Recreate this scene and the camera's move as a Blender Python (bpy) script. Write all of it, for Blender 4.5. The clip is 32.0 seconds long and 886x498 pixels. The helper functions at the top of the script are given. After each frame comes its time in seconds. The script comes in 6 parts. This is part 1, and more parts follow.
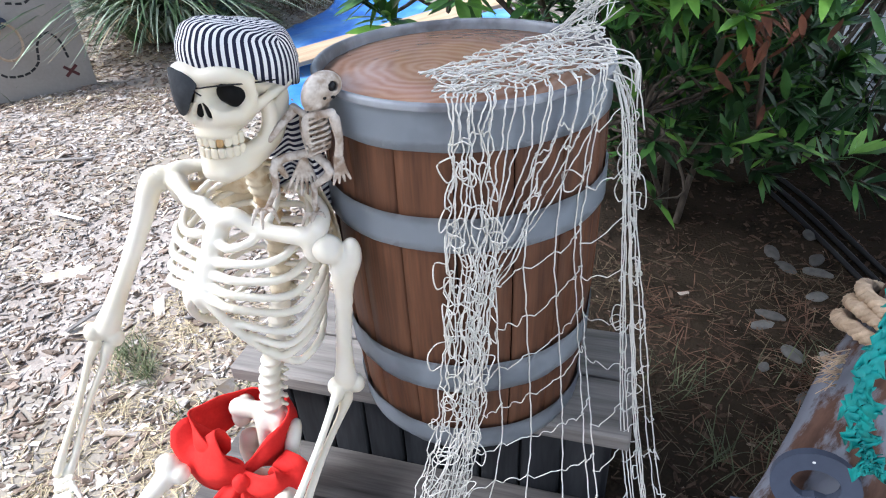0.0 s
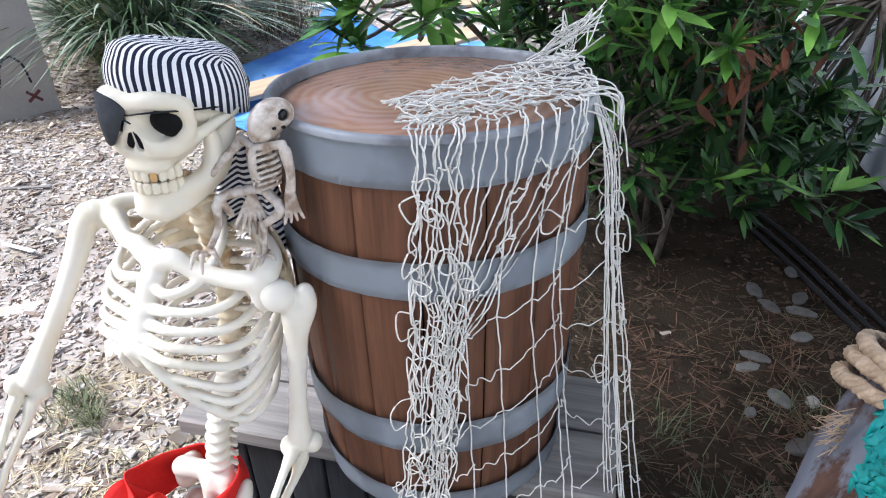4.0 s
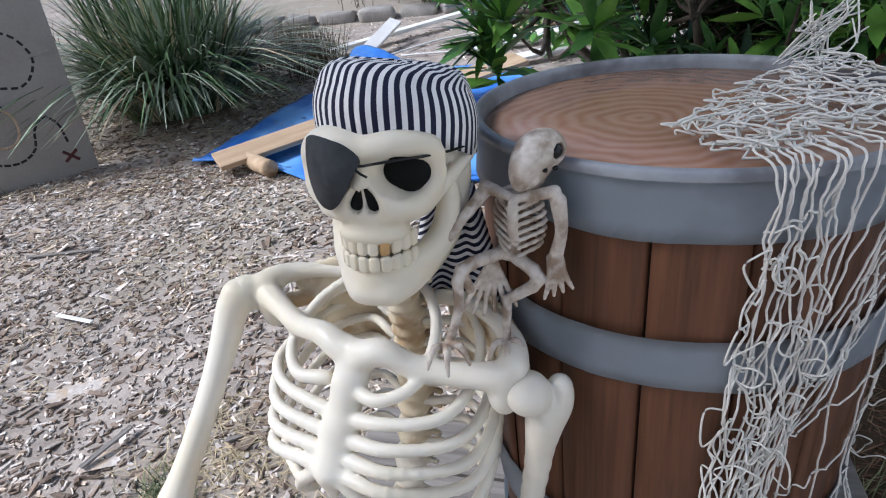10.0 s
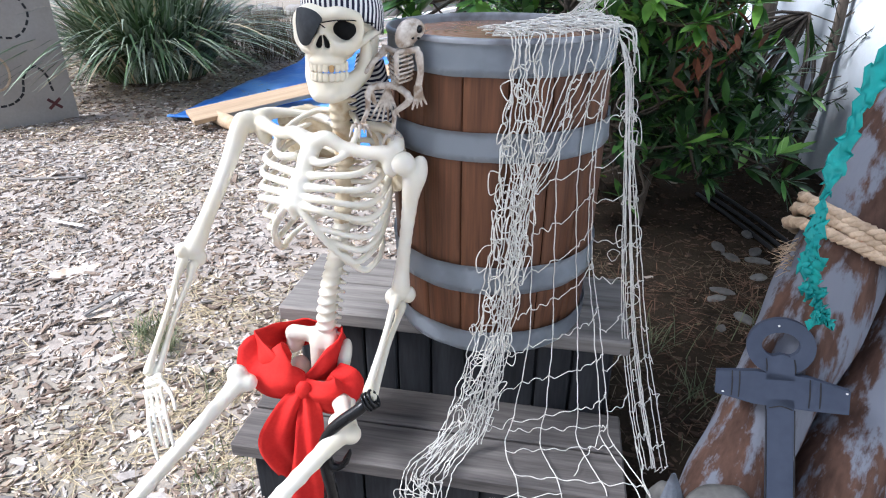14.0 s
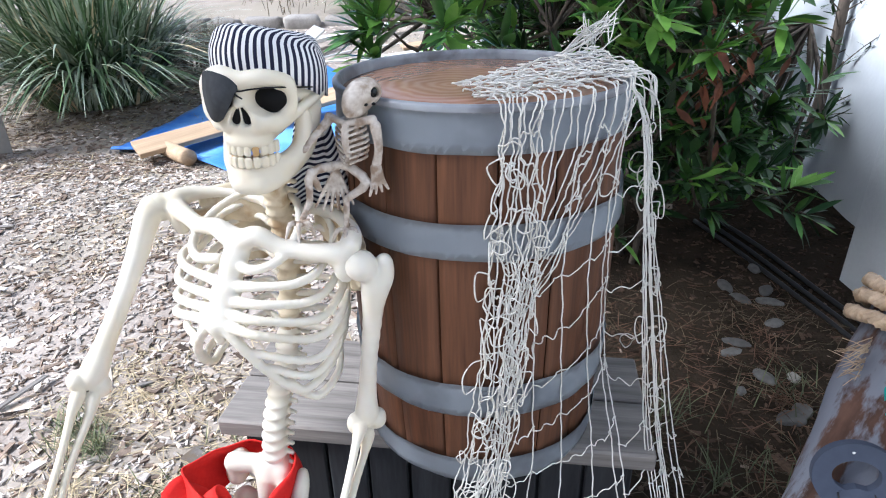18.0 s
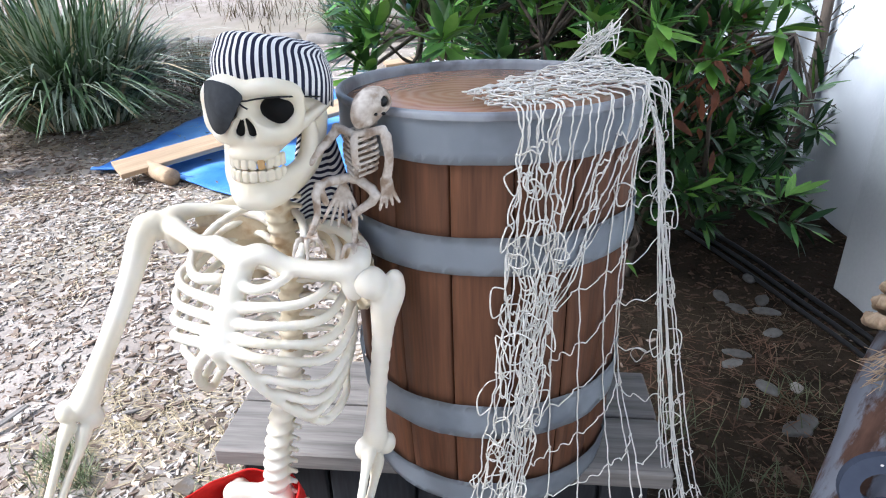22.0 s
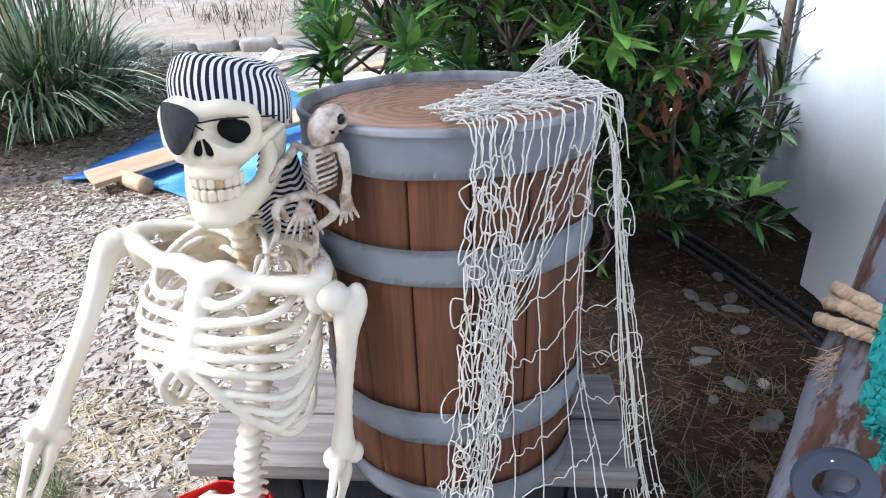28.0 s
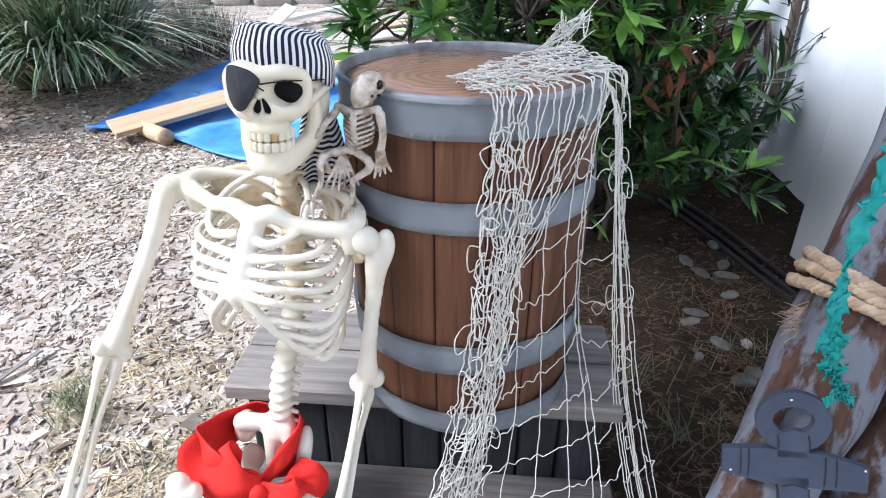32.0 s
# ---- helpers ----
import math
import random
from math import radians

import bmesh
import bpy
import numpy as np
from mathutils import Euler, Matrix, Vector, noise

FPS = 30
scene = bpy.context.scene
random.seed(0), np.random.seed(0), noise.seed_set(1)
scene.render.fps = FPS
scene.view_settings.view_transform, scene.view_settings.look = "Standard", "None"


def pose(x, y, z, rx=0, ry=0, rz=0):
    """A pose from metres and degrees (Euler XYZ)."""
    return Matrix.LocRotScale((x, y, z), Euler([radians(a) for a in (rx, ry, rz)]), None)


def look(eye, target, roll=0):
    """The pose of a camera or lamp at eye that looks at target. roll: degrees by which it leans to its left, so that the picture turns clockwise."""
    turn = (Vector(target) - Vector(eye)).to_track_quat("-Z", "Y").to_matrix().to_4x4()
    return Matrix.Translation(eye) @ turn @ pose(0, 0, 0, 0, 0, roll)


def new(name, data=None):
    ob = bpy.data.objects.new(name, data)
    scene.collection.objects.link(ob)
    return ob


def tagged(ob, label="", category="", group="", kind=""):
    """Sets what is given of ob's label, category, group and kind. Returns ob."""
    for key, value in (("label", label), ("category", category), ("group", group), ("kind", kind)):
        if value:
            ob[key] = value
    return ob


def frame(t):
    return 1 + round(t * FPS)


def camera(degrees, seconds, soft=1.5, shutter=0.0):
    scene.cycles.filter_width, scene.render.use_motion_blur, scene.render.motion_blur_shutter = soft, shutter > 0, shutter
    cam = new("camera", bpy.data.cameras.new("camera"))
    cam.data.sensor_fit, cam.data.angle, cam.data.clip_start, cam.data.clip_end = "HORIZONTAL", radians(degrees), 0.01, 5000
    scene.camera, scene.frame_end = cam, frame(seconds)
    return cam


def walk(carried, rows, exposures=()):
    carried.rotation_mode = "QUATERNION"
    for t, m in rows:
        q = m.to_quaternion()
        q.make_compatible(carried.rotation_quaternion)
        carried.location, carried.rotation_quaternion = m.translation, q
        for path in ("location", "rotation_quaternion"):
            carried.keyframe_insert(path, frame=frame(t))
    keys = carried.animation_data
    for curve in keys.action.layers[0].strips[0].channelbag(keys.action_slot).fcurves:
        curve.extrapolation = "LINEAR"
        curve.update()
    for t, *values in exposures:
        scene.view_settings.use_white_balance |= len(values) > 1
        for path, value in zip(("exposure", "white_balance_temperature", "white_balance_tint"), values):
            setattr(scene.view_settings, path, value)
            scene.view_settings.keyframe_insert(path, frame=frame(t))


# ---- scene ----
cam = camera(71.0, 32.0, 1.1)
PATH = [
    (0, (0.0659, -0.0240, 1.2561), (-0.1354, 1.6460, 0.1742), -3.13),
    (0.5, (0.0895, -0.0041, 1.2520), (-0.2028, 1.6560, 0.1755), -4.56),
    (1, (0.0879, 0.0310, 1.2463), (-0.2634, 1.6535, 0.1309), -6.28),
    (1.5, (0.0810, 0.0453, 1.2581), (-0.2235, 1.6965, 0.1716), -4.70),
    (2, (0.0925, 0.0473, 1.2705), (-0.1159, 1.7357, 0.2190), -3.06),
    (2.5, (0.0920, 0.0422, 1.2719), (-0.0700, 1.7424, 0.2312), -2.37),
    (4.5, (0.0491, 0.0637, 1.2199), (-0.0544, 1.8005, 0.2336), -0.77),
    (5, (-0.1271, 0.0065, 1.2326), (-0.1088, 1.7572, 0.2657), -2.73),
    (5.5, (-0.2703, -0.0527, 1.2465), (-0.2811, 1.7051, 0.2927), -1.85),
    (6, (-0.2804, -0.0811, 1.2503), (-0.2890, 1.6705, 0.2850), -1.06),
    (6.5, (-0.2894, -0.0752, 1.2516), (-0.2711, 1.6775, 0.2883), -1.44),
    (7, (-0.2904, -0.0691, 1.2510), (-0.2700, 1.6800, 0.2815), -1.34),
    (7.5, (-0.2905, -0.0576, 1.2579), (-0.2551, 1.6918, 0.2893), -1.38),
    (8, (-0.2281, 0.0898, 1.2316), (-0.1605, 1.8764, 0.3352), 1.21),
    (8.5, (-0.2075, 0.1987, 1.1839), (-0.3231, 1.9451, 0.2161), -3.54),
    (9, (-0.2144, 0.2269, 1.1819), (-0.3735, 1.9848, 0.2413), -4.14),
    (9.5, (-0.2044, 0.2348, 1.1836), (-0.3686, 1.9994, 0.2567), -5.93),
    (10, (-0.2034, 0.2340, 1.1815), (-0.3667, 2.0059, 0.2686), -5.74),
    (10.5, (-0.1864, 0.2323, 1.1776), (-0.3478, 2.0094, 0.2745), -7.15),
    (11, (-0.1313, 0.1919, 1.1682), (-0.2459, 1.9790, 0.2776), -3.59),
    (11.5, (-0.1221, -0.0672, 1.1459), (-0.0605, 1.7151, 0.2406), -2.27),
    (12, (-0.1405, -0.2495, 1.1701), (-0.0878, 1.5293, 0.2574), -1.45),
    (12.5, (-0.1238, -0.3135, 1.1144), (-0.0792, 1.4689, 0.2082), 0.88),
    (13, (-0.1048, -0.3623, 1.1099), (-0.1322, 1.4229, 0.2086), 0.18),
    (13.5, (-0.0991, -0.3661, 1.1338), (-0.1297, 1.4284, 0.2514), -0.32),
    (15.5, (-0.1483, -0.2584, 1.1553), (0.0011, 1.5278, 0.2682), 1.48),
    (16, (-0.1326, -0.1850, 1.1791), (-0.0006, 1.6203, 0.3284), -0.97),
    (16.5, (-0.0937, -0.0717, 1.1930), (-0.0416, 1.7347, 0.3362), -1.95),
    (17, (-0.0926, -0.0583, 1.1880), (-0.0338, 1.7175, 0.2698), -2.26),
    (17.5, (-0.0895, -0.0558, 1.1812), (-0.0160, 1.7322, 0.2882), -2.11),
    (18, (-0.0985, -0.0504, 1.1765), (-0.0301, 1.7435, 0.2950), -1.29),
    (18.5, (-0.1313, -0.0586, 1.1645), (-0.0601, 1.7414, 0.2955), -0.30),
    (19, (-0.1353, -0.0615, 1.1632), (-0.0522, 1.7420, 0.3026), -0.74),
    (19.5, (-0.1333, -0.0562, 1.1596), (-0.0421, 1.7445, 0.2940), -1.16),
    (20, (-0.1303, -0.0521, 1.1590), (-0.0282, 1.7510, 0.2997), -1.09),
    (20.5, (-0.1292, -0.0436, 1.1526), (-0.0191, 1.7614, 0.2984), -1.41),
    (21, (-0.1282, -0.0337, 1.1543), (-0.0073, 1.7733, 0.3058), -2.24),
    (21.5, (-0.1272, -0.0277, 1.1548), (-0.0053, 1.7815, 0.3111), -1.95),
    (22, (-0.1373, -0.0181, 1.1604), (-0.0074, 1.7948, 0.3259), -1.57),
    (22.5, (-0.1314, -0.0037, 1.1686), (0.0093, 1.8133, 0.3447), -2.00),
    (23, (-0.1322, -0.0047, 1.1555), (0.0189, 1.7940, 0.2942), -1.33),
    (23.5, (-0.1272, -0.0159, 1.1577), (0.0290, 1.7780, 0.2874), -1.34),
    (24, (-0.1223, -0.0291, 1.1598), (0.0328, 1.7699, 0.2999), -0.84),
    (24.5, (-0.1202, -0.0320, 1.1586), (0.0298, 1.7718, 0.3078), -0.52),
    (25, (-0.1173, -0.0294, 1.1638), (0.0287, 1.7752, 0.3141), -0.91),
    (25.5, (-0.1134, -0.0297, 1.1679), (0.0316, 1.7765, 0.3214), -2.01),
    (27.5, (-0.1175, -0.0245, 1.1782), (0.0605, 1.7802, 0.3347), -1.90),
    (28, (-0.1075, -0.0297, 1.1810), (0.0753, 1.7780, 0.3449), -2.01),
    (28.5, (-0.1105, -0.0293, 1.1759), (0.0773, 1.7798, 0.3442), -1.63),
    (29, (-0.1155, -0.0346, 1.1795), (0.0733, 1.7726, 0.3438), -1.03),
    (29.5, (-0.1278, -0.0508, 1.2082), (0.0654, 1.7405, 0.3399), -2.74),
    (30, (-0.1201, -0.0497, 1.2335), (0.0564, 1.7280, 0.3343), -3.30),
    (30.5, (-0.0996, -0.1068, 1.2726), (0.1077, 1.6744, 0.3868), -0.28),
    (31, (-0.1154, -0.1433, 1.2516), (0.0406, 1.6198, 0.3204), -0.34),
    (31.5, (-0.1342, -0.1487, 1.2299), (0.0068, 1.6131, 0.2938), -0.40),
    (32, (-0.1430, -0.1407, 1.2173), (0.0241, 1.6159, 0.2759), 0.03),
]
walk(cam, [(t, look(eye, target, roll)) for t, eye, target, roll in PATH], ((0.0, 1.15, 5600, 12), (4.4, 1.15, 5620, 13), (5.0, 1.13, 5620, 13), (5.6, 0.75, 5620, 13), (6.3, 0.69, 5620, 13), (7.2, 0.47, 5620, 13), (8.6, 0.33, 5620, 13), (11.0, 0.33, 5620, 13), (12.5, 0.82, 5620, 13), (16.0, 1.07, 5620, 12), (32.0, 1.15, 5620, 12)))

# ---- world, sun and exposure ----
world = bpy.data.worlds.new("sky")
scene.world = world
world.use_nodes = True
wn = world.node_tree
sky = wn.nodes.new("ShaderNodeTexSky")
sky.sky_type, sky.sun_disc = "NISHITA", False
sky.sun_elevation, sky.sun_rotation = radians(45), radians(-98)
sky.air_density, sky.dust_density, sky.ozone_density = 1.2, 4.0, 1.0
wn.links.new(sky.outputs[0], wn.nodes["Background"].inputs[0])
wn.nodes["Background"].inputs[1].default_value = 0.085
sun = new("sun", bpy.data.lights.new("sun", "SUN"))
sun.data.energy, sun.data.angle, sun.data.color = 3.4, radians(20), (1.0, 0.98, 0.95)
sun.matrix_world = look((-5.0, -0.7, 5.05), (0, 0, 0))



# ---- materials ----
def mat(name, c1, c2, scale=6.0, rough=0.7, bump=0.2, metal=0.0, stretch=(1, 1, 1), fine=60.0, spread=0.5,
        rand=0.0, spec=0.3, dist=0.004, c3=None, patch=1.2, trans=0.0):
    """A surface of two colours in noise of two sizes, with fine relief; c3 adds broad patches, rand a change from piece to piece."""
    m = bpy.data.materials.new(name)
    m.use_nodes = True
    t = m.node_tree
    n, l = t.nodes, t.links
    b = n["Principled BSDF"]
    tc, mp = n.new("ShaderNodeTexCoord"), n.new("ShaderNodeMapping")
    mp.inputs["Scale"].default_value = stretch
    l.new(tc.outputs["Object"], mp.inputs[0])
    n1, n2 = n.new("ShaderNodeTexNoise"), n.new("ShaderNodeTexNoise")
    for k, s in ((n1, scale), (n2, fine)):
        k.inputs["Scale"].default_value, k.inputs["Detail"].default_value = s, 5
        l.new(mp.outputs[0], k.inputs["Vector"])
    mixv = n.new("ShaderNodeMath")
    mixv.operation = "MULTIPLY_ADD"
    l.new(n2.outputs[0], mixv.inputs[0])
    mixv.inputs[1].default_value = 0.5
    half = n.new("ShaderNodeMath")
    half.operation = "MULTIPLY_ADD"
    l.new(n1.outputs[0], half.inputs[0])
    half.inputs[1].default_value, half.inputs[2].default_value = 1.0, -0.25
    l.new(half.outputs[0], mixv.inputs[2])
    ramp = n.new("ShaderNodeMapRange")
    ramp.inputs["From Min"].default_value, ramp.inputs["From Max"].default_value = 0.5 - spread / 2, 0.5 + spread / 2
    l.new(mixv.outputs[0], ramp.inputs["Value"])
    mx = n.new("ShaderNodeMix")
    mx.data_type = "RGBA"
    mx.inputs["A"].default_value, mx.inputs["B"].default_value = (*c1, 1), (*c2, 1)
    l.new(ramp.outputs[0], mx.inputs["Factor"])
    col = mx.outputs["Result"]
    if c3:
        n3 = n.new("ShaderNodeTexNoise")
        n3.inputs["Scale"].default_value, n3.inputs["Detail"].default_value = patch, 4
        l.new(tc.outputs["Object"], n3.inputs["Vector"])
        r3 = n.new("ShaderNodeMapRange")
        r3.inputs["From Min"].default_value, r3.inputs["From Max"].default_value = 0.48, 0.62
        l.new(n3.outputs[0], r3.inputs["Value"])
        m3 = n.new("ShaderNodeMix")
        m3.data_type = "RGBA"
        m3.inputs["B"].default_value = (*c3, 1)
        l.new(r3.outputs[0], m3.inputs["Factor"])
        l.new(col, m3.inputs["A"])
        col = m3.outputs["Result"]
    if rand:
        oi, ge = n.new("ShaderNodeObjectInfo"), n.new("ShaderNodeNewGeometry")
        add = n.new("ShaderNodeMath")
        l.new(oi.outputs["Random"], add.inputs[0])
        l.new(ge.outputs["Random Per Island"], add.inputs[1])
        fr = n.new("ShaderNodeMath")
        fr.operation = "FRACT"
        l.new(add.outputs[0], fr.inputs[0])
        rr = n.new("ShaderNodeMapRange")
        rr.inputs["To Min"].default_value, rr.inputs["To Max"].default_value = 1 - rand, 1 + rand
        l.new(fr.outputs[0], rr.inputs["Value"])
        hs = n.new("ShaderNodeHueSaturation")
        l.new(rr.outputs[0], hs.inputs["Value"])
        l.new(col, hs.inputs["Color"])
        col = hs.outputs[0]
    l.new(col, b.inputs["Base Color"])
    b.inputs["Metallic"].default_value, b.inputs["Specular IOR Level"].default_value = metal, spec
    rv = n.new("ShaderNodeMapRange")
    rv.inputs["To Min"].default_value, rv.inputs["To Max"].default_value = max(rough - 0.12, 0.05), min(rough + 0.12, 1)
    l.new(n1.outputs[0], rv.inputs["Value"])
    l.new(rv.outputs[0], b.inputs["Roughness"])
    if trans:
        b.inputs["Subsurface Weight"].default_value = trans
        b.inputs["Subsurface Radius"].default_value = (0.02, 0.015, 0.008)
        b.inputs["Subsurface Scale"].default_value = 0.3
    if bump:
        bp = n.new("ShaderNodeBump")
        bp.inputs["Strength"].default_value, bp.inputs["Distance"].default_value = bump, dist
        l.new(mixv.outputs[0], bp.inputs["Height"])
        l.new(bp.outputs[0], b.inputs["Normal"])
    return m


M_SOIL = mat("soil", (0.21, 0.175, 0.145), (0.46, 0.405, 0.355), 9, 0.95, 0.6, fine=120, c3=(0.30, 0.265, 0.21), patch=0.9, dist=0.01)
# Leaf mould, darkened further to carry the shade under the shrubs.
M_SHADEDSOIL = mat("shaded_leaf_mould", (0.012, 0.009, 0.006), (0.038, 0.028, 0.019), 16, 0.95, 0.9, fine=130, spread=0.4, spec=0.08, dist=0.012, c3=(0.032, 0.024, 0.016), patch=3)
M_CHIP = mat("wood_chip", (0.38, 0.335, 0.295), (0.66, 0.61, 0.555), 20, 0.95, 0.4, fine=160, rand=0.58, spec=0.2, c3=(0.46, 0.365, 0.27), patch=26)
M_CHIPBROWN = mat("brown_wood_chip", (0.12, 0.085, 0.062), (0.32, 0.25, 0.195), 20, 0.9, 0.4, fine=160, rand=0.4, spec=0.2)
M_CHIPDARK = mat("dark_litter_chip", (0.030, 0.020, 0.014), (0.085, 0.056, 0.038), 20, 0.9, 0.4, fine=160, spec=0.1, rand=0.6)
M_STRAW = mat("dry_grass", (0.36, 0.29, 0.17), (0.55, 0.46, 0.30), 20, 0.85, 0.1, rand=0.35)
# Darker copies of straw and tuft; on the bed they paint in its shade.
M_STRAW_DIM = mat("toned_down_dry_grass", (0.08, 0.062, 0.036), (0.17, 0.135, 0.088), 20, 0.85, 0.1, spec=0.15, rand=0.35)
M_TUFT_DIM = mat("shaded_green_grass", (0.05, 0.065, 0.03), (0.12, 0.13, 0.07), 20, 0.8, 0.1, rand=0.35)
# Pale blades paint in the whitish sun highlights of the strappy clumps.
M_BLADESHINE = mat("highlight_strappy_blade", (0.22, 0.28, 0.18), (0.42, 0.47, 0.36), 10, 0.38, 0.1, fine=60, rand=0.35)
M_TUFT = mat("tuft_green", (0.10, 0.13, 0.06), (0.22, 0.24, 0.13), 20, 0.8, 0.1, rand=0.35)
M_STAVE = mat("stained_stave", (0.045, 0.0195, 0.010), (0.180, 0.077, 0.037), 16, 0.5, 0.35, stretch=(3.5, 3.5, 0.16), fine=70, spread=0.7, rand=0.18, dist=0.002)
M_INNER = mat("barrel_dark", (0.012, 0.009, 0.007), (0.03, 0.02, 0.015), 20, 0.9, 0.1)
M_HOOP = mat("grey_hoop", (0.34, 0.385, 0.43), (0.47, 0.515, 0.56), 7, 0.40, 0.3, spec=0.5, stretch=(1, 1, 0.6), fine=30, spread=0.9, dist=0.004, c3=(0.27, 0.30, 0.34), patch=7)
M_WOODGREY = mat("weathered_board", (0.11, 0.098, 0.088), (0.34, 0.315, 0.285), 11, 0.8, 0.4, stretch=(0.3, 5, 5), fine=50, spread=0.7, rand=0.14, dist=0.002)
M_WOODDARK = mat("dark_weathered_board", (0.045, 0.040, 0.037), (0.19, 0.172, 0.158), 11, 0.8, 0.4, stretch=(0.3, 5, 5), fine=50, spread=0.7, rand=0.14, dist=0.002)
M_RISER = mat("near_black_board", (0.012, 0.013, 0.015), (0.04, 0.042, 0.046), 10, 0.7, 0.3, stretch=(3, 3, 0.3), fine=60, rand=0.2, dist=0.002)
M_BONE = mat("bone_plastic", (0.72, 0.665, 0.545), (0.79, 0.75, 0.65), 9, 0.38, 0.12, fine=60, spread=0.8, trans=0.12, c3=(0.70, 0.63, 0.48), patch=5, dist=0.002)
# Tan tint stands in for light bouncing about inside the rib cage.
M_BONEBOUNCE = mat("bounce_tan_bone_plastic", (0.60, 0.50, 0.33), (0.74, 0.66, 0.50), 20, 0.5, 0.2, fine=90, c3=(0.46, 0.33, 0.19), patch=30, dist=0.001)
M_BLACK = mat("black_gloss", (0.004, 0.004, 0.004), (0.012, 0.012, 0.013), 12, 0.25, 0.1)
M_HOLLOW = mat("black_paint_lining", (0.003, 0.003, 0.003), (0.008, 0.008, 0.008), 12, 0.6, 0.1, spec=0.12)
M_FELT = mat("black_felt", (0.03, 0.033, 0.036), (0.055, 0.058, 0.062), 20, 0.86, 0.15, fine=180, spec=0.2)
M_RED = mat("red_felt", (0.56, 0.012, 0.010), (0.70, 0.03, 0.02), 14, 0.85, 0.3, fine=180, dist=0.001)
M_NET = mat("white_cord", (0.66, 0.63, 0.56), (0.80, 0.78, 0.72), 40, 0.8, 0.3, fine=300, dist=0.0006)
M_TARP = mat("blue_tarp", (0.035, 0.16, 0.60), (0.11, 0.32, 0.80), 5, 0.34, 0.5, fine=22, dist=0.012, c3=(0.20, 0.44, 0.84), patch=2.2)
M_PLANK = mat("tan_plank", (0.36, 0.25, 0.15), (0.55, 0.41, 0.27), 8, 0.8, 0.25, stretch=(0.2, 4, 4), fine=40)
M_PINE = mat("white_trim_board", (0.66, 0.65, 0.62), (0.78, 0.77, 0.74), 6, 0.6, 0.2)
M_MAP = mat("grey_board", (0.29, 0.265, 0.235), (0.36, 0.335, 0.30), 4, 0.85, 0.15, fine=70)
M_INK = mat("black_paint", (0.012, 0.012, 0.014), (0.03, 0.03, 0.03), 30, 0.7, 0.0)
M_XRED = mat("dark_red_paint", (0.07, 0.022, 0.022), (0.11, 0.035, 0.032), 30, 0.7, 0.0)
M_WALL = mat("pale_stucco", (0.57, 0.61, 0.635), (0.65, 0.685, 0.71), 3, 0.9, 0.35, fine=70, c3=(0.50, 0.54, 0.57), patch=1.4)
M_ANCHOR = mat("slate_grey_paint", (0.038, 0.048, 0.074), (0.054, 0.066, 0.096), 8, 0.7, 0.15, fine=60, spec=0.2)
M_ROPE = mat("manila_rope", (0.30, 0.215, 0.135), (0.54, 0.42, 0.30), 30, 0.9, 0.5, fine=200, rand=0.15, dist=0.002)
M_TEAL = mat("teal_ribbon", (0.010, 0.20, 0.19), (0.022, 0.33, 0.30), 14, 0.5, 0.2, fine=60)
M_STONE = mat("river_stone", (0.20, 0.185, 0.165), (0.34, 0.32, 0.29), 9, 0.75, 0.3, fine=70, rand=0.3)
M_BARK = mat("shrub_bark", (0.05, 0.04, 0.032), (0.14, 0.115, 0.09), 14, 0.9, 0.7, stretch=(3, 3, 0.6), fine=60, dist=0.006)
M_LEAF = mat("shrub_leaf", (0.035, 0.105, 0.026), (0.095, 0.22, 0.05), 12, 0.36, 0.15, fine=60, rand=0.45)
# Dark copy of M_LEAF: the shade inside the crowns put into leaf colour.
M_LEAFDARK = mat("shade_toned_leaf", (0.012, 0.036, 0.013), (0.032, 0.075, 0.025), 12, 0.40, 0.15, fine=60, rand=0.4)
M_LEAFLITE = mat("young_leaf", (0.11, 0.26, 0.035), (0.21, 0.40, 0.075), 12, 0.38, 0.15, fine=60, rand=0.3)
M_TWIG = mat("dead_twig", (0.07, 0.038, 0.025), (0.13, 0.08, 0.052), 20, 0.85, 0.2, rand=0.5, spec=0.1)
M_DARKSTONE = mat("dim_river_stone", (0.065, 0.064, 0.060), (0.14, 0.135, 0.125), 9, 0.75, 0.3, fine=70, rand=0.3)
M_VEIL = mat("grey_blue_cloth", (0.075, 0.085, 0.105), (0.14, 0.155, 0.18), 14, 0.85, 0.3, fine=160, dist=0.001)
M_DEADLEAF = mat("dead_leaf", (0.09, 0.034, 0.018), (0.20, 0.075, 0.04), 20, 0.8, 0.2, rand=0.4)
M_BLADE = mat("strappy_blade", (0.038, 0.075, 0.03), (0.11, 0.17, 0.075), 10, 0.45, 0.1, fine=60, rand=0.5)
M_DECK = mat("brown_deck", (0.115, 0.10, 0.092), (0.20, 0.18, 0.165), 9, 0.75, 0.3, stretch=(4, 0.3, 4), fine=60, rand=0.1, dist=0.002)
M_HOSE = mat("black_hose", (0.010, 0.010, 0.011), (0.022, 0.022, 0.024), 9, 0.5, 0.1)


# ---- shapes ----
def part(name, bm, material, parent=None, label="", smooth=True):
    """Links a bmesh as one mesh object under a thing or a part."""
    me = bpy.data.meshes.new(name)
    bm.to_mesh(me)
    bm.free()
    for p in me.polygons:
        p.use_smooth = smooth
    me.materials.append(material)
    ob = new(name, me)
    ob.parent = parent
    if label:
        ob["label"] = label
    return ob


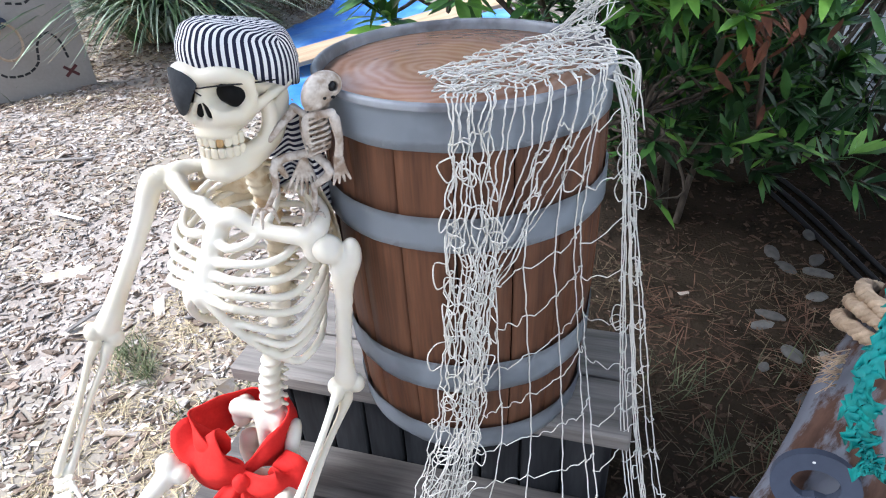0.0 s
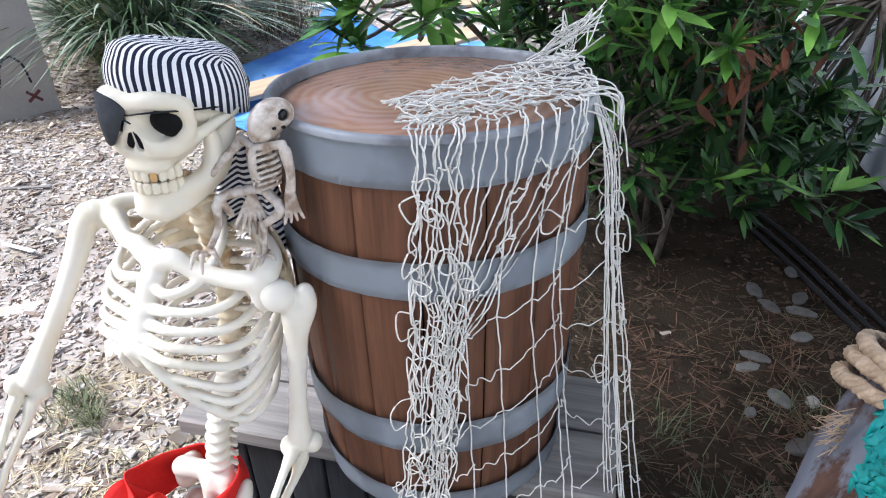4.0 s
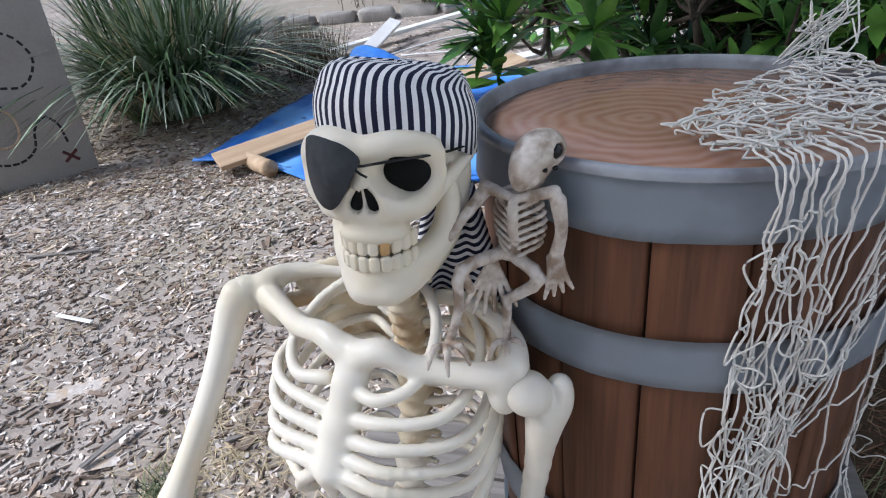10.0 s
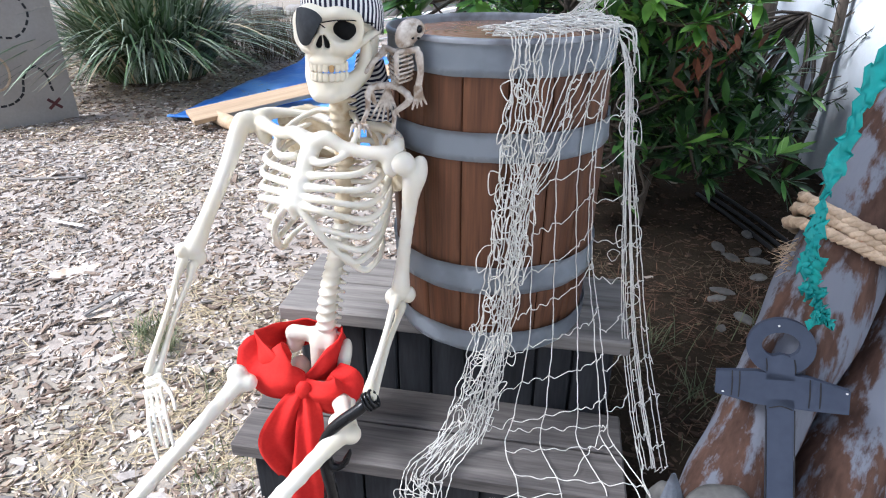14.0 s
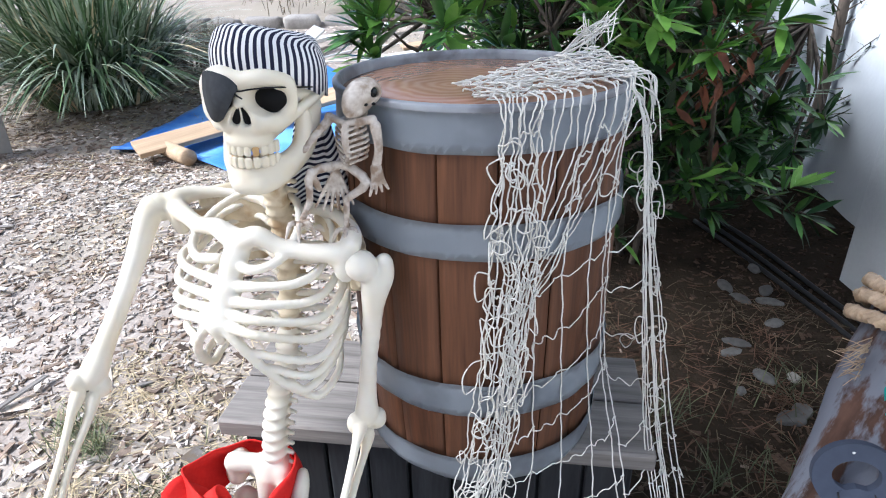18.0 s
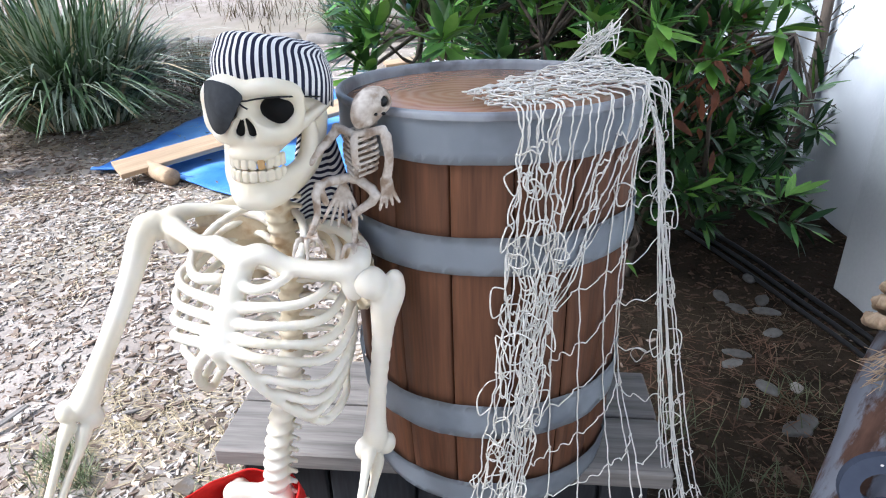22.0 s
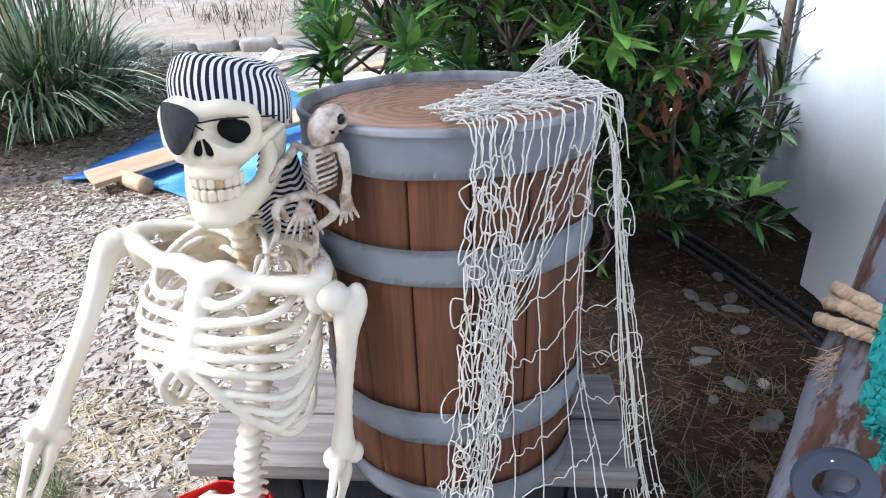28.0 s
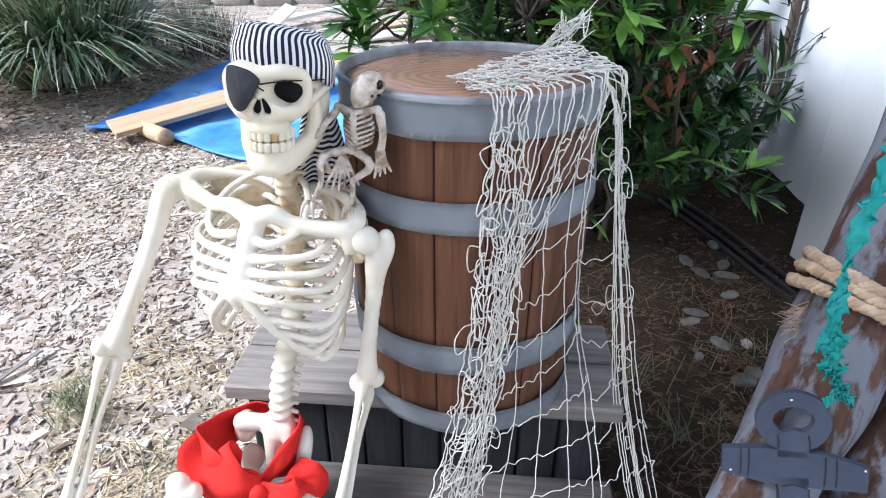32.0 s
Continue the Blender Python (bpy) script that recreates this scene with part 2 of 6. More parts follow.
def empty(name, at=(0, 0, 0), turn=0.0, label="", category="", group="", kind=""):
    ob = new(name)
    ob.empty_display_size = 0.05
    ob.matrix_basis = pose(*at, 0, 0, turn)
    return tagged(ob, label, category, group, kind)


def mesh_of(name, verts, faces, material, parent=None, smooth=False, label=""):
    me = bpy.data.meshes.new(name)
    me.from_pydata([tuple(map(float, v)) for v in verts], [], [tuple(map(int, f)) for f in faces])
    if smooth:
        for p in me.polygons:
            p.use_smooth = True
    me.materials.append(material)
    ob = new(name, me)
    ob.parent = parent
    if label:
        ob["label"] = label
    return ob


def box(bm, size, m=Matrix(), bevel=0.004, segs=1):
    r = bmesh.ops.create_cube(bm, size=1, matrix=m @ Matrix.Diagonal((*size, 1)))
    if bevel:
        ed = list({e for v in r["verts"] for e in v.link_edges})
        bmesh.ops.bevel(bm, geom=ed, offset=bevel, segments=segs, affect="EDGES", profile=0.5)
    return bm


def smooth_line(pts, n=6):
    """A Catmull-Rom line through the points (rows of x, y, z and any more columns)."""
    p = np.array(pts, float)
    q = np.vstack([2 * p[0] - p[1], p, 2 * p[-1] - p[-2]])
    out = []
    for i in range(1, len(q) - 2):
        for u in np.linspace(0, 1, n, endpoint=False):
            a, b, c, d = q[i - 1], q[i], q[i + 1], q[i + 2]
            out.append(0.5 * (2 * b + (c - a) * u + (2 * a - 5 * b + 4 * c - d) * u * u + (3 * b - a - 3 * c + d) * u ** 3))
    out.append(p[-1])
    return np.array(out)


def tube(bm, rows, sides=10, n=5, flat=1.0, hint=(0, 0, 1), caps=True):
    """A limb along rows of x, y, z, radius; flat squeezes it along hint."""
    L = smooth_line(rows, n) if n > 1 else np.array(rows, float)
    P, R = L[:, :3], np.maximum(L[:, 3], 1e-4)
    T = np.gradient(P, axis=0)
    T /= np.linalg.norm(T, axis=1)[:, None] + 1e-12
    u = np.array(hint, float)
    if abs(u @ T[0]) > 0.95:
        u = np.array((1.0, 0.2, 0))
    rings = []
    for p, r, t in zip(P, R, T):
        u = u - (u @ t) * t
        u /= np.linalg.norm(u) + 1e-12
        w = np.cross(t, u)
        rings.append([bm.verts.new(p + r * (math.cos(a) * w + flat * math.sin(a) * u)) for a in np.linspace(0, 2 * math.pi, sides, endpoint=False)])
    for a, b in zip(rings, rings[1:]):
        for i in range(sides):
            bm.faces.new((a[i], a[(i + 1) % sides], b[(i + 1) % sides], b[i]))
    if caps:
        bm.faces.new(rings[0][::-1])
        bm.faces.new(rings[-1])
    return bm


def blob(bm, at, r, segs=12, rot=(0, 0, 0)):
    rr = (r, r, r) if isinstance(r, (int, float)) else r
    bmesh.ops.create_uvsphere(bm, u_segments=segs, v_segments=max(segs * 2 // 3, 6), radius=1, matrix=pose(*at, *rot) @ Matrix.Diagonal((*rr, 1)))
    return bm


def lathe(bm, profile, at=(0, 0), segs=48, a0=0.0, a1=360.0):
    """Turns a line of (radius, z) round an upright axis."""
    full = abs(a1 - a0) >= 359.9
    angs = [radians(a0 + (a1 - a0) * i / segs) for i in range(segs + (0 if full else 1))]
    rings = [[bm.verts.new((at[0] + r * math.cos(a), at[1] + r * math.sin(a), z)) for r, z in profile] for a in angs]
    for i in range(len(rings) if full else len(rings) - 1):
        A, B = rings[i], rings[(i + 1) % len(rings)]
        for j in range(len(profile) - 1):
            bm.faces.new((A[j], B[j], B[j + 1], A[j + 1]))
    return bm


def strip_mesh(lines, widths, up=None):
    """Flat ribbons (blades) from several lines at once: verts and faces."""
    V, F = [], []
    for L, w in zip(lines, widths):
        L = np.array(L)
        T = np.gradient(L, axis=0)
        side = np.cross(T, (0.0, 0, 1.0))
        side /= np.linalg.norm(side, axis=1)[:, None] + 1e-9
        k = len(V)
        for p, s, ww in zip(L, side, w):
            V += [p - s * ww, p + s * ww]
        F += [(k + 2 * i, k + 2 * i + 1, k + 2 * i + 3, k + 2 * i + 2) for i in range(len(L) - 1)]
    return V, F


# ---- ground ----
rng = np.random.default_rng(7)


def ground_z(x, y):
    """Height of the ground: rising gently away from the deck, hollow beside the steps, with a low bank at the back."""
    xx, yy = max(min(x, 8), -8), max(min(y, 9.5), -4)
    dip = -0.035 / (1 + math.exp((yy - 0.95) * 7))
    bank = 0.0 if yy < 6.3 else min(0.35, (yy - 6.3) * 0.12)
    return 0.012 * xx + 0.075 * max(yy, 0.2) + dip + bank + 0.018 * noise.noise((xx * 1.7, yy * 1.7, 0.0)) + 0.008 * noise.noise((xx * 6, yy * 6, 3.0))


def make_ground():
    xs = np.concatenate([[-900, -200, -60, -20], np.linspace(-7.5, 7.5, 130), [20, 60, 200, 900]])
    ys = np.concatenate([[-900, -200, -60, -15], np.linspace(-3.5, 9.5, 130), [16, 30, 60, 200, 900]])
    V = [(x, y, ground_z(x, y)) for y in ys for x in xs]
    w = len(xs)
    F = [(j * w + i, j * w + i + 1, (j + 1) * w + i + 1, (j + 1) * w + i) for j in range(len(ys) - 1) for i in range(w - 1)]
    g = mesh_of("ground", V, F, M_SOIL, smooth=True)
    return tagged(g, "pale dry soil strewn with wood chips and dry grass", "ground", kind="structure")


ground = make_ground()


# ---- steps ----
STEP_TURN = -10.6
S1, S2 = (-0.564, 0.639, 0.190), (-0.488, 0.851, 0.400)  # front left corners of the two treads


def make_step(corner, width, depth, boards, height, label, m):
    st = empty("wooden_step", (corner[0], corner[1], corner[2] - height), STEP_TURN, label, "step", "steps beside the deck")
    bw = depth / boards
    for i in range(boards):
        bm = box(bmesh.new(), (width, bw - 0.006, 0.036), pose(width / 2, bw * (i + 0.5), height - 0.018), 0.004)
        part("tread_board", bm, m, st, smooth=False)
    n = 9
    for i in range(n):
        w = (width - 0.07) / n
        bm = box(bmesh.new(), (w - 0.006, 0.018, height - 0.04), pose(0.035 + w * (i + 0.5), 0.035, (height - 0.04) / 2), 0.003)
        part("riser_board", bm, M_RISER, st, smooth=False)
    # Added panel that stops light streaking through the gaps between riser boards.
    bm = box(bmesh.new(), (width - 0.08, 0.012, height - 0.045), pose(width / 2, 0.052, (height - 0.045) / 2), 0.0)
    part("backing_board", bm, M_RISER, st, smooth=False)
    for x in (0.045, width - 0.045):
        bm = box(bmesh.new(), (0.038, depth - 0.05, height - 0.04), pose(x, depth / 2 + 0.02, (height - 0.04) / 2), 0.003)
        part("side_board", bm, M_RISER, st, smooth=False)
    return st


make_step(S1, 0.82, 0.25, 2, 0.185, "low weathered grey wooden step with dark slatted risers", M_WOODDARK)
make_step(S2, 0.782, 0.285, 2, 0.385, "upper weathered grey wooden step carrying the barrel", M_WOODGREY)


# ---- barrel ----
BX, BY, BZ0, BZ1 = 0.0, 0.885, 0.400, 1.003


def barrel_r(z):
    u = (z - BZ0) / (BZ1 - BZ0)
    return 0.1985 + 0.010 * u + 0.0095 * math.sin(math.pi * min(max(u, 0), 1)) ** 0.8


def make_barrel():
    b = empty("barrel", (BX, BY, BZ0), 0, "brown stave barrel with grey hoops standing on the upper step", "barrel")
    inv = Matrix.Translation((0, 0, -BZ0))
    # dark core behind the staves
    zs = np.linspace(BZ0 + 0.005, BZ1 - 0.03, 20)
    bm = lathe(bmesh.new(), [(0.0, zs[0])] + [(barrel_r(z) - 0.007, z) for z in zs] + [(0.0, zs[-1])])
    bm.transform(inv)
    part("core", bm, M_INNER, b)
    n, a0 = 17, 248.6
    for k in range(n):
        bm = bmesh.new()
        wob = random.uniform(-0.002, 0.002)
        g = random.uniform(0.5, 0.85)
        angs = [radians(a0 + (k + f) * 360 / n) for f in (0.012 * g, 0.03, 0.25, 0.5, 0.75, 0.97, 1 - 0.012 * g)]
        zz = np.linspace(BZ0 + 0.004, BZ1 - 0.012, 22)
        grid = []
        for j, a in enumerate(angs):
            edge = 0.004 if j in (0, 6) else 0.0
            tilt = (j - 3) * 0.0012 * math.sin(k * 2.3)
            grid.append([bm.verts.new(((barrel_r(z) - edge + wob + tilt) * math.cos(a), (barrel_r(z) - edge + wob + tilt) * math.sin(a), z - BZ0)) for z in zz])
        for A, B in zip(grid, grid[1:]):
            for i in range(len(zz) - 1):
                bm.faces.new((A[i], B[i], B[i + 1], A[i + 1]))
        part("stave", bm, M_STAVE, b)
    # hoops: lower and upper edge
    for k, (z0, z1) in enumerate(((0.946, 1.003), (0.803, 0.855), (0.537, 0.597), (0.397, 0.448))):
        bm = bmesh.new()
        segs, rows = 120, 5
        rings = []
        for i in range(segs):
            a = 2 * math.pi * i / segs
            ring = []
            for j in range(rows):
                z = z0 + (z1 - z0) * j / (rows - 1)
                wv = 0.0022 * noise.noise((math.cos(a) * 4 + k * 5, math.sin(a) * 4, z * 18)) + 0.0012 * noise.noise((math.cos(a) * 14, math.sin(a) * 14 + k, z * 30))
                r = barrel_r(z) + 0.0065 + wv
                zw = z - BZ0 + 0.0022 * noise.noise((math.cos(a) * 3, math.sin(a) * 3, k * 7.0))
                ring.append(bm.verts.new((r * math.cos(a), r * math.sin(a), zw)))
            rings.append(ring)
        for i in range(segs):
            A, B = rings[i], rings[(i + 1) % segs]
            for j in range(rows - 1):
                bm.faces.new((A[j], B[j], B[j + 1], A[j + 1]))
        bmesh.ops.solidify(bm, geom=bm.faces[:], thickness=0.003)
        part("hoop", bm, M_HOOP, b)
    # rolled rim and recessed lid
    rt = barrel_r(BZ1) + 0.007
    bm = bmesh.new()
    prof = [(rt + 0.003, -0.005), (rt + 0.0035, 0.001), (rt + 0.001, 0.004), (rt - 0.003, 0.0045), (rt - 0.007, 0.002), (rt - 0.008, -0.004), (rt - 0.009, -0.022)]
    lathe(bm, [(r, z + BZ1 - BZ0) for r, z in prof], segs=96)
    part("rim", bm, M_RIM, b, "silver-grey rolled rim")
    bm = bmesh.new()
    lathe(bm, [(0.0, BZ1 - BZ0 - 0.010), (0.10, BZ1 - BZ0 - 0.010), (rt - 0.010, BZ1 - BZ0 - 0.012), (rt - 0.010, BZ1 - BZ0 - 0.03)], segs=64)
    part("lid", bm, M_LID, b, "brown lid painted with swirling wood grain")
    return b


def rim_material():
    return mat("silver_rim", (0.24, 0.25, 0.27), (0.36, 0.38, 0.40), 12, 0.35, 0.15, fine=50, c3=(0.15, 0.15, 0.16), patch=14)


def lid_material():
    """Brush strokes that run in rings round two centres."""
    m = mat("swirled_lid", (0.30, 0.150, 0.085), (0.44, 0.245, 0.15), 5, 0.24, 0.15, fine=40, dist=0.001, spec=0.6)
    t = m.node_tree
    n, l = t.nodes, t.links
    b = n["Principled BSDF"]
    old = b.inputs["Base Color"].links[0].from_socket
    tc, w = n.new("ShaderNodeTexCoord"), n.new("ShaderNodeTexWave")
    mp = n.new("ShaderNodeMapping")
    mp.inputs["Location"].default_value = (0.05, 0.02, 0)
    l.new(tc.outputs["Object"], mp.inputs[0])
    w.wave_type, w.rings_direction = "RINGS", "Z"
    w.inputs["Scale"].default_value, w.inputs["Distortion"].default_value = 17, 7.0
    w.inputs["Detail"].default_value, w.inputs["Detail Scale"].default_value = 3, 0.8
    l.new(mp.outputs[0], w.inputs["Vector"])
    mx = n.new("ShaderNodeMix")
    mx.data_type = "RGBA"
    mx.inputs["B"].default_value = (0.54, 0.37, 0.28, 1)
    s = n.new("ShaderNodeMath")
    s.operation = "MULTIPLY"
    s.inputs[1].default_value = 0.42
    l.new(w.outputs["Fac"], s.inputs[0])
    l.new(s.outputs[0], mx.inputs["Factor"])
    l.new(old, mx.inputs["A"])
    l.new(mx.outputs["Result"], b.inputs["Base Color"])
    return m


M_RIM, M_LID = rim_material(), lid_material()
make_barrel()


# ---- building ----
def make_wall():
    bm = box(bmesh.new(), (1.6, 6.0, 3.2), pose(1.285 + 0.8, 1.71 - 3.0, 1.55), 0.015)
    tagged(part("wall_east", bm, M_WALL, None, smooth=False), "pale blue-white stucco corner of the building", "wall", kind="structure")
    bm = box(bmesh.new(), (0.8, 7.0, 3.2), pose(1.89 + 0.4, 1.70 + 3.5, 1.60, 0, 0, -6), 0.015)
    tagged(part("wall_north", bm, M_WALL, None, smooth=False), "pale blue-white stucco wall behind the shrubs", "wall", kind="structure")


make_wall()


# ---- wood chips, straw and litter ----
def scatter_chips(n, area, size, material, label, seed, keep=None):
    """Thin splintered slabs lying at all angles, one mesh."""
    r = np.random.default_rng(seed)
    V, F = [], []
    base = np.array([(-1, -0.75, -1), (1, -1, -1), (0.86, 1, -1), (-0.8, 0.8, -1), (-0.92, -0.6, 1), (0.9, -0.85, 1), (0.8, 0.85, 1), (-0.75, 0.7, 1)], float)
    quads = [(0, 3, 2, 1), (4, 5, 6, 7), (0, 1, 5, 4), (1, 2, 6, 5), (2, 3, 7, 6), (3, 0, 4, 7)]
    for _ in range(n):
        x, y = r.uniform(area[0], area[1]), area[2] + (area[3] - area[2]) * r.random() ** 1.5
        if keep and not keep(x, y, r.random()):
            continue
        L = size * r.uniform(0.35, 1.25) * (2.1 if r.random() < 0.07 else 1)
        w, th = L * r.uniform(0.10, 0.46), r.uniform(0.0008, 0.0028)
        m = Euler((r.normal(0, 0.20), r.normal(0, 0.20), r.uniform(0, 6.28))).to_matrix()
        P = base * (L, w, th) * (1 + r.normal(0, 0.12, (8, 3)))
        P = P @ np.array(m).T + (x, y, ground_z(x, y) + th * 0.6 + 0.002)
        k = len(V)
        V += P.tolist()
        F += [tuple(k + i for i in q) for q in quads]
    ob = mesh_of("wood_chips", V, F, material)
    return tagged(ob, label, "wood chips", kind="stuff")


def chips_here(x, y, u):
    shade = 0.72 - 0.40 * (x - 0.25) - 0.05 * abs(y - 1.5)
    bare = noise.noise((x * 0.8, y * 0.8, 5.0))
    return u < shade + 0.25 * bare and x < 0.16 + 0.12 * bare + 0.10 * max(0.0, y - 1.4) and not (x > -0.5 and x < 0.35 and y < 1.1)


scatter_chips(26000, (-2.6, 0.6, 0.2, 3.2), 0.0125, M_CHIP, "pale grey-brown wood chips strewn over the soil", 3, chips_here)
scatter_chips(9000, (-4.2, 1.0, 2.4, 6.5), 0.017, M_CHIP, "pale grey-brown wood chips further out", 4, chips_here)
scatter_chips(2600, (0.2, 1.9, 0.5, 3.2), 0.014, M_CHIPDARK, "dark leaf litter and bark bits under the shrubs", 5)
scatter_chips(8000, (-2.4, 0.4, 0.2, 3.2), 0.0165, M_CHIPBROWN, "brown weathered wood chips among paler ones", 8, chips_here)
scatter_chips(150, (-2.2, 0.0, 0.4, 2.6), 0.028, M_CHIPBROWN, "broad brown flakes of wood", 9, lambda x, y, u: not (x > -0.55 and y < 1.1))
scatter_chips(90, (-2.2, 0.2, 0.6, 3.2), 0.042, M_CHIP, "larger splinters and flat flakes of pale wood", 6, lambda x, y, u: not (x > -0.55 and y < 1.1))


scatter_chips(5200, (-3.3, -0.9, 2.9, 5.2), 0.020, M_CHIPBROWN, "brown mulch and leaf litter under the strappy clump", 10)


def tufts(name, centres, spread, blades, length, width, material, label, seed, droop=0.6, lie=0.0):
    r = np.random.default_rng(seed)
    lines, widths = [], []
    for cx, cy in centres:
        for _ in range(blades):
            a, q = r.uniform(0, 6.28), abs(r.normal(0, spread))
            x, y = cx + q * math.cos(a), cy + q * math.sin(a)
            L, lean, d = length * r.uniform(0.4, 1.15), r.uniform(0.15, 1.0) * droop + lie, r.uniform(0, 6.28)
            z = ground_z(x, y)
            pts = []
            for s in np.linspace(0, 1, 6):
                out = L * (lean * s + 0.25 * droop * s * s)
                pts.append((x + out * math.cos(d), y + out * math.sin(d), max(z + L * s * (1 - 0.55 * lean * s) * (1 - lie), z + 0.002 + 0.004 * r.random())))
            lines.append(pts)
            widths.append([width * w for w in (0.8, 1, 1, 0.8, 0.5, 0.08)])
    V, F = strip_mesh(lines, widths)
    return tagged(mesh_of(name, V, F, material, smooth=True), label, "grass", kind="stuff")


rr = np.random.default_rng(11)
tufts("dry_grass", [(x, y) for x, y in zip(rr.uniform(-1.05, -0.5, 60), rr.uniform(0.72, 1.45, 60))], 0.06, 26, 0.075, 0.0011, M_STRAW, "flattened straw-coloured dry grass beside the steps", 21, lie=0.75)
tufts("dry_grass", [(x, y) for x, y in zip(rr.uniform(-3.2, -0.2, 150), rr.uniform(0.9, 4.2, 150))], 0.11, 16, 0.08, 0.0013, M_STRAW, "scattered strands of pale dry grass on soil", 22, lie=0.8)
tufts("dry_grass", [(x, y) for x, y in zip(rr.uniform(-2.9, -1.1, 90), rr.uniform(2.9, 4.6, 90))], 0.10, 14, 0.11, 0.0022, M_STRAW, "dry straw round the strappy clump", 30, lie=0.75)
tufts("dry_grass", [(x, y) for x, y in zip(rr.uniform(0.25, 1.2, 60), rr.uniform(0.75, 1.7, 60))], 0.08, 10, 0.09, 0.0010, M_STRAW_DIM, "dry grass under the shrubs, coloured as in shade", 23, lie=0.7)
tufts("grass_tuft", [(-0.97, 1.19), (-0.92, 1.14), (-1.02, 1.21)], 0.040, 90, 0.075, 0.0011, M_TUFT, "small grey-green grass tuft in the soil", 24, droop=0.9)
tufts("grass_tuft", [(-0.62, 1.02), (-0.57, 1.10), (-0.70, 1.00), (-0.60, 0.78), (-0.64, 0.70)], 0.05, 40, 0.06, 0.0012, M_TUFT, "sparse green grass beside the steps", 25, droop=0.9)
tufts("grass_tuft", [(-2.75, 3.08), (-2.70, 3.12), (-2.80, 3.12)], 0.05, 30, 0.17, 0.002, M_TUFT, "pale green tuft before the painted board", 26, droop=0.6)
tufts("grass_tuft", [(0.62, 0.78), (0.75, 0.92), (0.55, 0.95), (0.85, 1.2), (0.5, 1.15), (0.95, 0.85)], 0.07, 45, 0.10, 0.0014, M_TUFT_DIM, "green grass between steps and logs, coloured as in shade", 27, droop=0.8)


# ---- deck ----
def make_deck():
    d = empty("deck", (-1.6, 0.655, 0.025), -4.0, "weathered brown-grey deck boards in front of the steps", "deck", kind="structure")
    for i in range(9):
        bm = box(bmesh.new(), (0.138, 1.9, 0.03), pose(0.145 * i + 0.07, -0.96, 0.035), 0.003)
        part("deck_board", bm, M_DECK, d, smooth=False)
    return d


make_deck()


# ---- lashed logs ----
def rope_ring(bm, centre, axis, rx, ry, turn, r, phase):
    """One turn of twisted rope: three strands wound round an oval."""
    q = Vector((0, 0, 1)).rotation_difference(axis)
    for k in range(3):
        rows = []
        for i in range(97):
            a = 2 * math.pi * i / 96
            tw = a * 26 + k * 2.094 + phase
            c = Vector(((rx + 0.52 * r * math.cos(tw)) * math.cos(a), (ry + 0.52 * r * math.cos(tw)) * math.sin(a), 0.52 * r * math.sin(tw) + 0.006 * math.sin(a * 2 + phase)))
            rows.append((*(centre + q @ c), r * 0.56))
        tube(bm, rows, 6, 1, caps=False)


def make_log(base, top, r0, r1, label, seed):
    b, t = Vector(base), Vector(top)
    ob = empty("leaning_log", base, 0, label, "log", "lashed leaning logs")
    bm = bmesh.new()
    rows = [(*((t - b) * u), r0 + (r1 - r0) * u + 0.004 * math.sin(u * 17 + seed)) for u in np.linspace(0, 1, 12)]
    tube(bm, rows, 36, 5)
    ax = (t - b).normalized()
    for v in bm.verts:
        along = ax * v.co.dot(ax)
        out = v.co - along
        if out.length > 1e-4:
            v.co += out.normalized() * (0.007 * noise.noise(v.co * 9 + Vector((seed, 0, 0))) + 0.004 * noise.noise(Vector((out.x * 60, out.y * 60, v.co.z * 6))))
    part("trunk", bm, M_LOG, ob)
    return ob


def log_material():
    """Brown wood with long flakes of grey-blue paint left on it."""
    m = mat("peeling_log", (0.042, 0.024, 0.018), (0.115, 0.066, 0.048), 9, 0.8, 0.6, spec=0.15, stretch=(2.5, 2.5, 0.4), fine=45, dist=0.005)
    n, l = m.node_tree.nodes, m.node_tree.links
    b = n["Principled BSDF"]
    old = b.inputs["Base Color"].links[0].from_socket
    tc, mp, nz, rp, mx = (n.new("ShaderNode" + k) for k in ("TexCoord", "Mapping", "TexNoise", "MapRange", "Mix"))
    mp.inputs["Scale"].default_value = (3.4, 3.4, 0.9)
    mp.inputs["Rotation"].default_value = (0, radians(-17), 0)
    nz.inputs["Scale"].default_value, nz.inputs["Detail"].default_value, nz.inputs["Roughness"].default_value = 5.5, 7, 0.62
    rp.inputs["From Min"].default_value, rp.inputs["From Max"].default_value = 0.455, 0.53
    mx.data_type = "RGBA"
    mx.inputs["B"].default_value = (0.165, 0.178, 0.212, 1)
    l.new(tc.outputs["Object"], mp.inputs[0])
    l.new(mp.outputs[0], nz.inputs["Vector"])
    l.new(nz.outputs[0], rp.inputs["Value"])
    l.new(rp.outputs[0], mx.inputs["Factor"])
    l.new(old, mx.inputs["A"])
    l.new(mx.outputs["Result"], b.inputs["Base Color"])
    return m


M_LOG = log_material()
LOG_A0, LOG_A1 = Vector((0.417, 0.532, -0.02)), Vector((0.854, 0.806, 1.36))
LOG_B0, LOG_B1 = Vector((0.610, 0.520, -0.02)), Vector((1.020, 0.775, 1.36))
make_log(LOG_A0, LOG_A1, 0.083, 0.078, "thick leaning log with peeling grey-blue paint", 1.0)
make_log(LOG_B0, LOG_B1, 0.090, 0.080, "second leaning log, dark brown with grey paint", 5.0)


